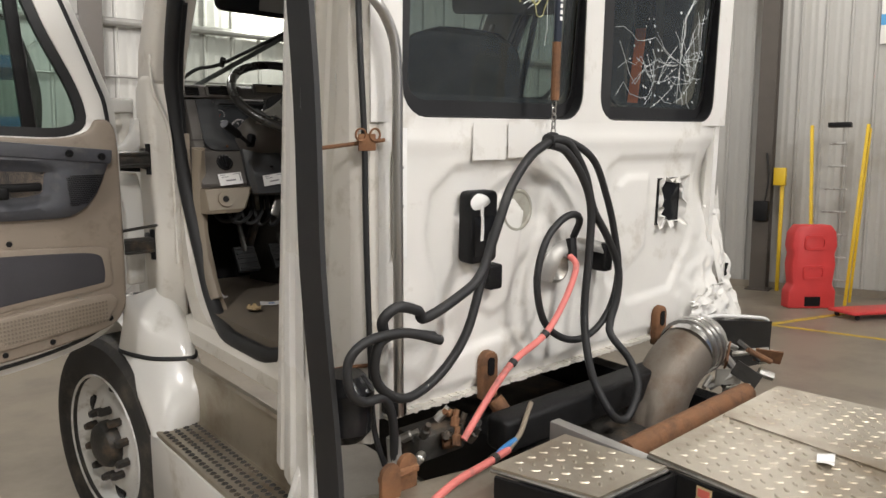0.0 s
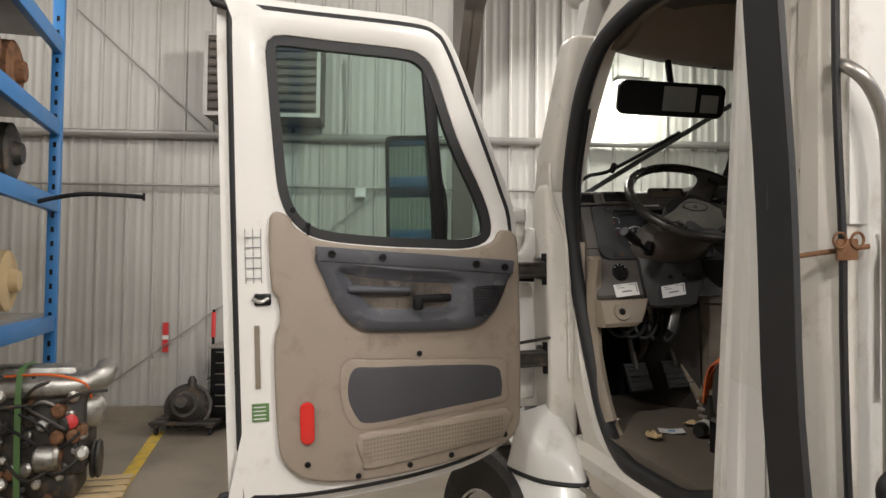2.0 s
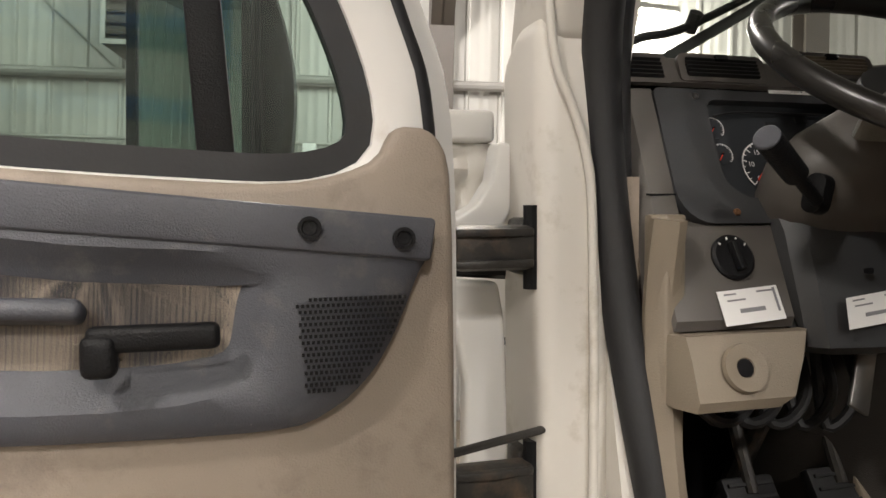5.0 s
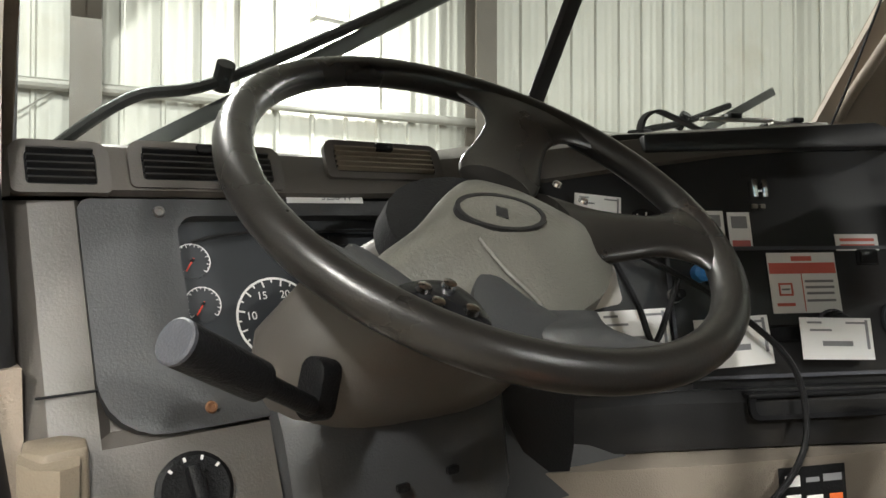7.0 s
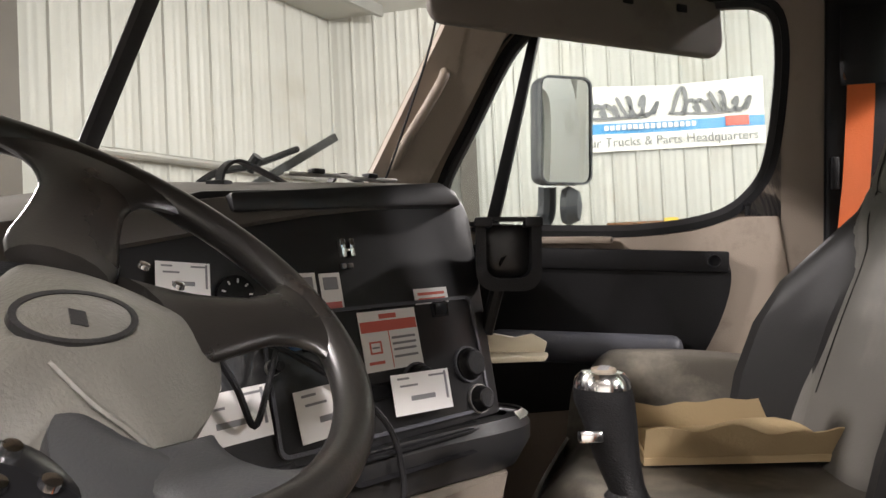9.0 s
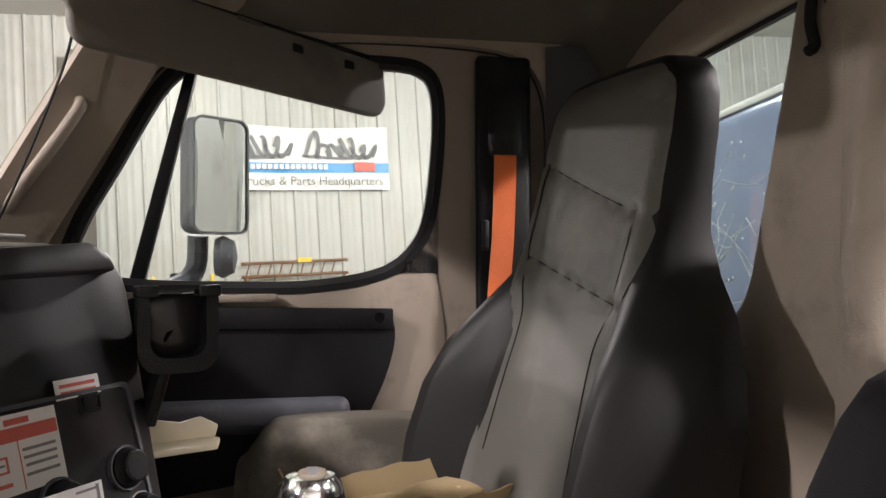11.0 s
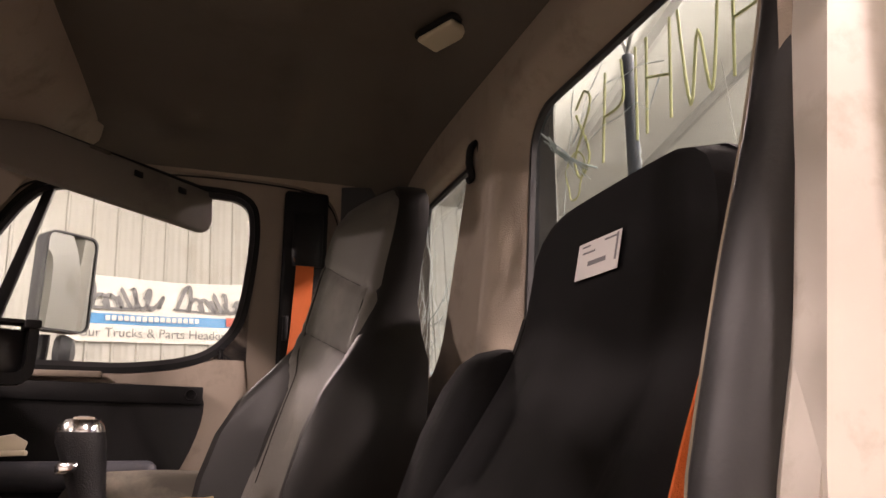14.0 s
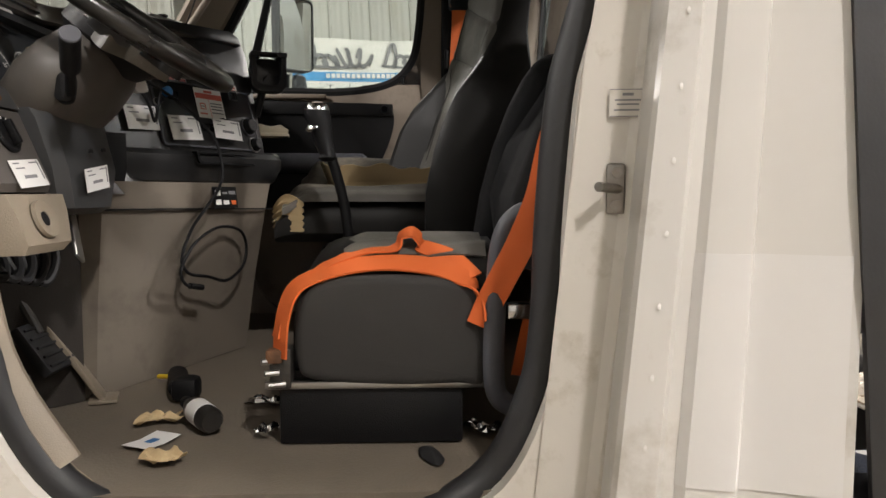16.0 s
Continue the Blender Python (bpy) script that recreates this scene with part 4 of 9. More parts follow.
TOPW, BOTW = 2.44, 1.80
for x0, x1, w0, w1 in ((-0.9, 0.055, -0.755, 0.012), (0.055, 0.93, 0.115, 0.86)):
    part("rear_window_surround", frame_ring(rrect(x0, x1, 1.775, 2.64, 0.002), rrect(w0 - 0.04, w1 - 0.03, BOTW - 0.01, TOPW + 0.004, 0.085), "y", 0.0, 0.006), WHITE, cab, smooth=30)
    rev = bmesh.new()
    o0, o1 = rrect(w0 - 0.04, w1 - 0.03, BOTW - 0.01, TOPW + 0.004, 0.085), rrect(w0 - 0.006, w1 + 0.006, BOTW - 0.006, TOPW + 0.006, 0.08)
    ra, rb = [rev.verts.new((a, 0.003, b)) for a, b in o0], [rev.verts.new((a, 0.044 + 0.06 * max(0.0, 2.32 - b), b)) for a, b in o1]
    for k in range(len(ra)):
        rev.faces.new((ra[k], ra[(k + 1) % len(ra)], rb[(k + 1) % len(ra)], rb[k]))
    part("window_reveal", thick(rev, 0.003), RUBBER, cab, smooth=60)
    lean(part("window_gasket", frame_ring(rrect(w0 - 0.004, w1 + 0.004, BOTW - 0.004, TOPW + 0.004, 0.08, 8), rrect(w0 + 0.028, w1 - 0.016, BOTW + 0.042, TOPW - 0.06, 0.06, 8), "y", 0.04, 0.045), RUBBER, cab))
    pane = part("window_pane", prism(rrect(w0 + 0.025, w1 - 0.025, BOTW + 0.028, TOPW - 0.025, 0.065), "y", 0.046, 0.051), DUSTY, cab, "tinted rear glass")
    lean(pane).visible_shadow = False


# writing on the rear window and cracks in the glass
def marker_stroke(pts):
    return tube([(p[0] + 0.04, 0.0435, p[1]) for p in pts], 0.0023, 6, per=5)


T0 = 2.155
GLYPHS = {"1": [[(0, 0), (0.005, 0.14)]], "4": [[(0.0, 0.14), (-0.005, 0.075), (0.05, 0.07)], [(0.05, 0.14), (0.055, 0.0)]], "W": [[(0, 0.14), (0.02, 0.0), (0.045, 0.09), (0.065, 0.0), (0.09, 0.14)]],
          "H": [[(0, 0.14), (0.0, 0.0)], [(0.06, 0.14), (0.06, 0.0)], [(0.0, 0.06), (0.06, 0.08)]], "3": [[(0, 0.14), (0.05, 0.13), (0.055, 0.09), (0.02, 0.075), (0.055, 0.05), (0.05, 0.01), (0, 0.0)]], "8": [[(0.05, 0.12), (0.02, 0.14), (0.0, 0.11), (0.05, 0.04), (0.03, 0.0), (0.0, 0.03), (0.05, 0.11)]]}
note = thing("window_marking", "yellow paint-marker letters written on the rear glass", "marking")
x = -0.74
for ch, w in (("1", 0.05), ("4", 0.1), ("W", 0.14), ("H", 0.11), ("1", 0.06), ("4", 0.13), ("8", 0.1)):
    for st in GLYPHS[ch]:
        lean(part("stroke", marker_stroke([(x + a, T0 + 1.15 * b) for a, b in st]), MARKER, note))
    x += w * 0.78
cracks = thing("glass_cracks", "white fracture lines in the broken rear glass", "cracks")
rnd = random.Random(21)
for cx_, cz_, n, reach in ((0.66, 2.02, 22, 0.4), (-0.16, 2.2, 7, 0.3), (0.76, 1.95, 18, 0.24), (0.5, 1.92, 10, 0.2)):
    for k in range(n):
        a = rnd.uniform(0, 2 * math.pi)
        r = rnd.uniform(0.0, 0.06)
        pts = [(cx_ + r * math.cos(a), cz_ + r * math.sin(a))]
        far = reach * rnd.uniform(0.5, 1.1)
        while r < far:
            r += rnd.uniform(0.03, 0.06)
            a += rnd.uniform(-0.18, 0.18)
            p = (cx_ + r * math.cos(a), cz_ + r * math.sin(a))
            if not ((-0.7 < p[0] < -0.05 or 0.15 < p[0] < 0.82) and 1.84 < p[1] < 2.4):
                break
            pts.append(p)
        if len(pts) > 2:
            lean(part("crack", tube([(p[0], 0.0445, p[1]) for p in pts], 0.0009, 4, per=0), CRACK, cracks, smooth=0))
for k in range(13):
    s0 = rnd.uniform(0.0, 0.02)
    path = [(-0.05 - 0.3 * q + 0.012 * math.sin(9 * q + k), 2.31 - 0.26 * q - 0.05 * q * q * math.sin(k) - s0 * (1 - q)) for q in [rnd.uniform(0.0, 0.35) + 0.13 * j for j in range(rnd.choice((2, 3, 4, 5)))]]
    lean(part("crack", tube([(a, 0.0447, b) for a, b in path], 0.0008 + 0.0006 * (k % 3), 4, per=0), CRACK, cracks, smooth=0))
for k in range(60):
    px, pz = rnd.uniform(0.3, 0.82), 1.85 + abs(rnd.gauss(0, 0.16))
    if pz < 2.38:
        s = rnd.uniform(0.0015, 0.006)
        o = [(px + s * math.cos(q + rnd.uniform(0, 1)), pz + s * math.sin(q)) for q in (0, 1.7, 3.1, 4.6)]
        lean(part("chip", prism(o, "y", 0.0438, 0.0458), CRACK, cracks, smooth=0))
swirl = [(-0.19 + 0.03 * math.cos(q) * (1 + 0.25 * math.sin(3 * q)), 0.0445, 2.165 + 0.045 * math.sin(q)) for q in [2 * math.pi * k / 14 for k in range(14)]]
lean(part("crack", tube(swirl, 0.0016, 5, True, 3), MARKER, cracks, "looping scratch in the glass"))

# side pillars with their folds, one each side
PILLAR = [(0.885, 0.315), (0.93, 0.325), (0.945, 0.25), (0.957, 0.235), (0.957, 0.175), (0.948, 0.165), (0.95, 0.13), (0.956, 0.12), (0.955, 0.085), (0.94, 0.045), (0.9, 0.006), (0.87, 0.008), (0.87, 0.04), (0.9, 0.075), (0.905, 0.2), (0.875, 0.24), (0.87, 0.29)]
for s in (-1, 1):
    o = [(s * a, b) for a, b in PILLAR]
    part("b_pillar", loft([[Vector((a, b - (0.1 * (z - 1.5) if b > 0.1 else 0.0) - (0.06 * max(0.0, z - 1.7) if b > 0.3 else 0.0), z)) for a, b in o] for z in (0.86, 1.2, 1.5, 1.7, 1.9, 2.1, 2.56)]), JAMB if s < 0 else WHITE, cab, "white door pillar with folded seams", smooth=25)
part("roof_panel", bx(-0.95, 0.95, 0.0, 1.34, 2.6, 2.74, 0.055, 4), WHITE, cab)
part("cab_floor", bx(-0.9, 0.9, 0.06, 1.72, 0.95, 1.028), FLOORMAT, cab, "dirty brown rubber floor covering", smooth=0)
part("sill_step", prism([(-0.965, 0.9), (-0.965, 0.945), (-0.93, 0.975), (-0.885, 0.985), (-0.885, 0.9)], "y", 0.34, 1.3), JAMB, cab, "scuffed door sill", smooth=25)
part("right_sill", bx(0.885, 0.96, 0.3, 1.3, 0.9, 0.985, 0.01), JAMB, cab)

OPENING = [(0.34, 1.45), (0.325, 1.65), (0.3, 1.83), (0.275, 1.97), (0.255, 2.15), (0.262, 2.34), (0.32, 2.44), (0.46, 2.475), (0.8, 2.475), (0.95, 2.43), (1.045, 2.34), (1.205, 2.1), (1.3, 1.88), (1.305, 1.6), (1.26, 1.35), (1.2, 1.15), (1.1, 1.02), (0.93, 0.985), (0.7, 0.98), (0.55, 0.99), (0.43, 1.05), (0.365, 1.18), (0.345, 1.3)]


def opening_line(per=5):
    return [(p.x, p.y) for p in smooth_path([(a, b, 0) for a, b in OPENING], True, per)]


def tuck(o):
    return [(max(a, 0.16), min(max(b, 0.86), 2.58)) for a, b in o]


def forward_line(per=5):
    """The passenger side's aperture, whose upper front corner lies further forward."""
    return [(a + 0.17 * smoothstep(1.6, 1.92, b) * smoothstep(0.8, 1.0, a), b) for a, b in opening_line(per)]


for s in (-1, 1):
    line = [(a - 0.13 * max(0.0, min(0.45, b - 1.68)) * smoothstep(0.6, 0.42, a), b) for a, b in opening_line()] if s < 0 else forward_line()
    def inboard(a, b):
        """The driver's front pillar leans, and the seal by the rear pillar sits deeper."""
        return 0.095 * (1.735 - max(1.2, min(2.4, b))) * smoothstep(0.85, 1.15, a) + 0.06 * smoothstep(0.6, 0.42, a) if s < 0 else 0.0
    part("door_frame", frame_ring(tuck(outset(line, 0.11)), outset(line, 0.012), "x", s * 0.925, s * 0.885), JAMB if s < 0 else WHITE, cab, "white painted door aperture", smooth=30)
    part("door_seal", tube([(s * 0.925 + inboard(a, b), a, b) for a, b in line], 0.02, 12, True, 0, flat=(0.056, 0.058) if s < 0 else (0.046, 0.06)), RUBBER, cab, "black rubber door seal", smooth=60)
    if s < 0:
        part("seal_lip", tube([(-0.925 + inboard(a, b) + 0.034 * smoothstep(1.35, 1.85, b), a + 0.012, b) for a, b in line if a > 1.12 and 1.2 < b < 2.3], 0.018, 10, False, 0), RUBBER, cab, "inner lip of the door seal", smooth=60)
    ring = frame_ring(outset(line, 0.02 if s < 0 else 0.09), outset(line, -0.01 if s < 0 else -0.02), "x", s * 0.885, s * 0.862)
    if s < 0:
        for v in ring.verts:
            v.co.y += 0.26 * smoothstep(1.58, 1.88, v.co.z) * smoothstep(0.95, 1.15, v.co.y) * smoothstep(2.46, 2.36, v.co.z)
        for v in ring.verts:
            v.co.x += inboard(v.co.y, v.co.z) * 0.6
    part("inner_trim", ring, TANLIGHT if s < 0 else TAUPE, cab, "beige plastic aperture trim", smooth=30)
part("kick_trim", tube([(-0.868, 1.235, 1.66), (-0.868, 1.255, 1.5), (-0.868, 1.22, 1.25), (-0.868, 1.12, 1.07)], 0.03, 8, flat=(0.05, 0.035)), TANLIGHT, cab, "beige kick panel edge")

# front pillars, cowl and windscreen


def screen_point(x, z, out=0.0):
    return Vector((x, 1.68 - 0.56 * (z - 1.92) - 0.16 * (abs(x) / 0.9) ** 2.2 + out, z))


for s in (-1, 1):
    rings = []
    for k in range(9):
        z = 1.86 + 0.72 * k / 8
        p = screen_point(s * 0.88, z)
        w = 0.075 - 0.01 * k / 8
        rings.append([(s * 0.955, p.y - 0.05 - 0.03 * k / 8, z), (s * 0.955, p.y + 0.0, z), (s * 0.9, p.y + 0.05, z), (s * 0.868, p.y + 0.035, z), (s * 0.866, p.y + 0.0, z), (s * 0.875, p.y - w, z)])
    part("a_pillar", loft(rings), WHITE, cab, smooth=40)
    rings = []
    for k in range(9):
        z = 1.88 + 0.6 * k / 8
        p = screen_point(s * 0.85, z, 0.035 if s > 0 else 0.0)
        b = 1.465 - 0.58 * (z - 1.88) if s > 0 else 1.47 - 0.6 * max(0, z - 1.9) ** 1.05
        rings.append([(s * 0.872, b - 0.02, z), (s * 0.868, b + 0.06, z), (s * 0.85, p.y - 0.02, z), (s * (0.79 if s > 0 else 0.86), p.y - 0.008, z), (s * (0.775 if s > 0 else 0.855), p.y - 0.03, z), (s * (0.81 if s > 0 else 0.856), b + 0.04, z), (s * (0.85 if s > 0 else 0.862), b - 0.03, z)])
    part("pillar_trim", loft(rings), TAUPE, cab, "taupe moulded pillar trim", smooth=50)
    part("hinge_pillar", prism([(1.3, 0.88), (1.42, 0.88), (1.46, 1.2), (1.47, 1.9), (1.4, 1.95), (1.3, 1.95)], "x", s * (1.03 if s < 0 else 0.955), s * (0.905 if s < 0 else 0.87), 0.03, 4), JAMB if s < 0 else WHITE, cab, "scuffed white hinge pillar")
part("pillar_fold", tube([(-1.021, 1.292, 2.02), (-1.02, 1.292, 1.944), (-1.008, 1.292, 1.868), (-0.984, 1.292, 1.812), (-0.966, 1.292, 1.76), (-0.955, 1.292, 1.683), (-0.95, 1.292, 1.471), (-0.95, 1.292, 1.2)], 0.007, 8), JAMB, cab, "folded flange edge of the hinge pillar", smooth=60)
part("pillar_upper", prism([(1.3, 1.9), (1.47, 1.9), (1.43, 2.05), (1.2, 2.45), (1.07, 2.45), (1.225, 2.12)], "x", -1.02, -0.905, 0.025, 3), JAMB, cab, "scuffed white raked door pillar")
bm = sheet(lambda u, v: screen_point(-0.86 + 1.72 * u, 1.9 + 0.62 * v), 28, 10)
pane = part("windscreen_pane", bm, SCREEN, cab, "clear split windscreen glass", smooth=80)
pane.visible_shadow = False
part("screen_divider", tube([screen_point(0, 1.88, -0.004), screen_point(0, 2.2, -0.004), screen_point(0, 2.54, -0.004)], 0.02, 8, flat=(0.042, 0.02)), RUBBER, cab, "black centre strip of the windscreen")
for s in (-1, 1):
    part("screen_seal", tube([screen_point(s * 0.86, 1.9), screen_point(s * 0.865, 2.2), screen_point(s * 0.855, 2.52)], 0.016, 8), RUBBER, cab)
part("screen_seal_top", tube([screen_point(-0.85 + 1.7 * k / 8, 2.52) for k in range(9)], 0.018, 8), RUBBER, cab)
part("screen_seal_base", tube([screen_point(-0.86 + 1.72 * k / 8, 1.9) for k in range(9)], 0.018, 8), RUBBER, cab)
part("front_header", loft([[screen_point(-0.87 + 1.74 * k / 10, 2.5) + Vector(o) for o in ((0, 0.03, 0), (0, -0.05, 0.12), (0, -0.2, 0.13), (0, -0.05, 0.0))] for k in range(11)]), WHITE, cab)
for s in (-1, 1):
    part("kick_panel", bx(min(s * 0.9, s * 0.876), max(s * 0.9, s * 0.876), 1.3, 1.7, 0.96, 1.9 if s > 0 else 1.72), TAUPE if s < 0 else BLACK, cab, "footwell side panel", smooth=0)
part("firewall", bx(-0.87, 0.87, 1.66, 1.7, 1.03, 1.88), BLACK, cab, "dark firewall behind the dash", smooth=0)
part("cowl", loft([[Vector((x, screen_point(x, 1.9).y + o[0], 1.9 + o[1])) for o in ((-0.01, -0.01), (0.02, 0.0), (0.14, -0.05), (0.14, -0.12), (0, -0.1))] for x in [-0.93 + 1.86 * k / 12 for k in range(13)]]), BLACK, cab, "black plastic cowl below the windscreen")

# headliner and rear trim
LIN = 2.6


def liner_point(u, v):
    x, y = -0.87 + 1.74 * u, 0.1 + 1.16 * v
    e = (abs(x) / 0.87) ** 4
    z = LIN - 0.12 * e - 0.135 * smoothstep(0.15, 0.0, v) ** 2 - 0.06 * smoothstep(0.88, 1.0, v)
    z -= 0.022 * smoothstep(0.32, 0.36, v) * smoothstep(0.8, 0.76, v) * smoothstep(0.75, 0.7, abs(x))
    return Vector((x, y, z))


part("headliner", thick(sheet(liner_point, 40, 40), 0.012), LINER, cab, "grey-brown cloth headliner", smooth=60)


def trim_y(z):
    return 0.118 + 0.11 * max(0.0, min(0.5, 2.32 - z))


def glass_y(z):
    return 0.052 + 0.06 * max(0.0, 2.32 - z)


W_L = rrect(-0.765, -0.035, 1.85, 2.345, (0.09, 0.075, 0.085, 0.09), 8)
W_R = [(a + 0.075 * (2.37 - b) / 0.52 * max(0.0, (0.83 - a) / 0.65), b) for a, b in rrect(0.165, 0.83, 1.85, 2.365, (0.09, 0.09, 0.05, 0.03), 8)]
for x0, x1, inner in ((-0.875, 0.055, W_L), (0.048, 0.875, W_R)):
    outer = rrect(x0, x1, 1.06, 2.475, 0.003, 8)
    own = bmesh.new()
    left = x0 < -0.5
    steps = ((outer, 0.0), (outset(inner, 0.055), 0.0), (outset(inner, 0.04), 0.08), (outset(inner, 0.026), 0.3), (outset(inner, 0.012), 0.68), (inner, 1.0)) if left else ((outer, 0.0), (outset(inner, 0.022), 0.0), (outset(inner, 0.008), 0.1), (inner, 0.35), (outset(inner, 0.004), 1.0))
    rows = [[own.verts.new((a, trim_y(b) + k * (glass_y(b) + 0.006 - trim_y(b)), b)) for a, b in o] for o, k in steps]
    n = len(inner)
    for r, q in zip(rows, rows[1:]):
        for i in range(n):
            own.faces.new((r[i], r[(i + 1) % n], q[(i + 1) % n], q[i]))
    part("rear_trim_panel", thick(own, -0.004), TAUPE, cab, "taupe moulded rear trim round the window", smooth=70)
    part("post_backing", bx(-0.012 if left else 0.06, 0.055 if left else 0.14, 0.0075, 0.012, 1.8, 2.44), RUBBER, cab, smooth=0)
    lean(part("inner_gasket", frame_ring(outset(inner, 0.012), outset(inner, -0.01), "y", 0.052, 0.064), RUBBER, cab))
for s in (-1, 1):
    plan = ((0.862, 0.11), (0.885, 0.11), (0.885, 0.345), (0.858, 0.37), (0.845, 0.33), (0.83, 0.24), (0.835, 0.14)) if s > 0 else ((0.868, 0.11), (0.886, 0.11), (0.886, 0.3), (0.878, 0.31), (0.872, 0.3), (0.866, 0.24), (0.864, 0.14))
    # passenger side swaps taupe for a dark colour that holds the shade there
    part("pillar_cover", loft([[Vector((s * a, b - k * (b - 0.11) / 0.25, z)) for a, b in plan] for z, k in ((1.04, 0.0), (1.5, 0.0), (1.72, 0.03), (1.9, 0.06), (2.1, 0.085), (2.46, 0.085))]), TAUPE if s < 0 else KNEE, cab, "pillar cover coloured dark for the shade behind the belt" if s > 0 else "taupe pillar cover", smooth=40)
t = thing("coat_hook", "black plastic coat hook on the rear trim", "hook")
ty = trim_y(2.29)
part("plate", prism(rrect(0.077, 0.111, 2.245, 2.335, 0.016), "y", ty - 0.004, ty + 0.012, 0.005, 3), BLACK, t)
part("peg", tube([(0.094, ty + 0.008, 2.33), (0.094, ty + 0.022, 2.315), (0.094, ty + 0.026, 2.28), (0.094, ty + 0.02, 2.25), (0.094, ty + 0.03, 2.24)], 0.008), BLACK, t)
t = thing("dome_light", "rectangular translucent interior lamp in the headliner", "lamp")
part("base", turned(bx(-0.062, 0.062, -0.036, 0.036, -0.012, 0.0, 0.01), pose(0.06, 0.215, 2.566, 6, 0, 25)), BLACK, t)
part("lens", turned(bx(-0.056, 0.056, -0.03, 0.03, -0.024, -0.01, 0.008, 3), pose(0.06, 0.215, 2.566, 6, 0, 25)), CREAM, t, "cream lens")

# rear side extender
t = thing("side_extender", "white cab side extender panel with a black rubber edge", "fairing")
EXT = [(-0.95, 0.236), (-1.035, 0.245), (-1.046, 0.24), (-1.05, 0.23), (-1.062, 0.196), (-1.055, 0.188), (-1.057, 0.172), (-1.072, 0.163), (-1.088, 0.118), (-1.089, 0.108), (-1.076, 0.1), (-1.081, 0.09), (-1.122, -0.02)]


def fairing_ring(line, z):
    """The fairing's plan at a height; its front edge rakes back with the door pillar."""
    return [Vector((a, b - 0.085 * (z - 1.5) * (b + 0.02) / 0.26, z)) for a, b in line]


FAIR = EXT + [(a + 0.012, b - 0.006) for a, b in EXT[::-1]]
part("panel", loft([fairing_ring(FAIR, z) for z in (0.74, 1.1, 1.5, 1.9, 2.3, 2.72)]), WHITE, t, smooth=25)
PATCH = [(a - 0.0015, b + 0.0005) for a, b in EXT[6:-1]] + [(-1.1215, -0.008)]
part("lower_patch", loft([fairing_ring(PATCH + [(a + 0.001, b) for a, b in PATCH[::-1]], z) for z in (1.1, 1.25, 1.425)]), PAPER, t, "lighter repainted patch", smooth=25)
for k in range(11):
    z = 0.95 + 0.1 * k
    p = fairing_ring([(-1.0565, 0.212)], z)[0]
    part("rivet", lathe([(0, 0.0009), (0.003, 0.0008), (0.005, 0)], 10, along(p, (-1, -0.33, 0))), WHITE, t)
bm = loft([[Vector((a + 0.004 * math.sin(k * 0.7), b + 0.045 * (z - 1.44) / 0.7 * (1.0 if z > 1.44 else 1.6), z)) for a, b in ((-1.128, -0.01), (-1.122, -0.105), (-1.108, -0.107), (-1.108, -0.016))] for k, z in enumerate([0.71 + 0.1 * j for j in range(21)])])
part("rubber_edge", bm, RUBBER, t)
for z in (1.1, 2.3):
    part("stay_bracket", tube([(-0.9, 0.0, z), (-1.0, 0.03, z), (-1.1, 0.0, z)], 0.006, 6), RUST, t, "rusty stay")

# door striker, stickers on the pillar
t = thing("door_striker", "worn steel door striker bolted to the pillar", "striker")
part("plate", turned(bx(-0.038, 0.038, -0.014, 0.014, 0, 0.005, 0.004), along((-0.945, 0.258, 1.512), (-1, 0.17, 0), 90)), STEEL, t)
part("pin", rod((-0.945, 0.252, 1.512), (-0.985, 0.294, 1.515), 0.0075), STEEL, t)
for dz in (-0.025, 0.025):
    part("bolt", lathe([(0, 0), (0.009, 0), (0.009, 0.006), (0, 0.006)], 6, along((-0.95, 0.258, 1.512 + dz), (-1, 0.17, 0))), STEEL, t)

# ---- the open driver's door ----
door = thing("driver_door", "white cab door standing wide open with taupe inner panel", "door")
YI, YO = 1.225, 1.315
SHELL = [(-2.205, 0.9), (-2.19, 0.865), (-1.95, 0.845), (-1.6, 0.87), (-1.35, 0.92), (-1.22, 0.99), (-1.17, 1.1), (-1.16, 1.4), (-1.165, 1.78), (-1.21, 1.95), (-1.33, 2.27), (-1.40, 2.44), (-1.45, 2.5), (-1.55, 2.53), (-1.9, 2.55), (-2.17, 2.565), (-2.205, 2.55), (-2.21, 2.1), (-2.21, 1.4)]
WINDOW = [(-2.052, 2.36), (-2.03, 2.0), (-2.012, 1.88), (-1.97, 1.805), (-1.89, 1.755), (-1.72, 1.73), (-1.5, 1.715), (-1.37, 1.712), (-1.295, 1.735), (-1.277, 1.79), (-1.308, 1.9), (-1.4, 2.1), (-1.475, 2.32), (-1.525, 2.385), (-1.6, 2.405), (-1.85, 2.42), (-2.0, 2.43), (-2.045, 2.41)]


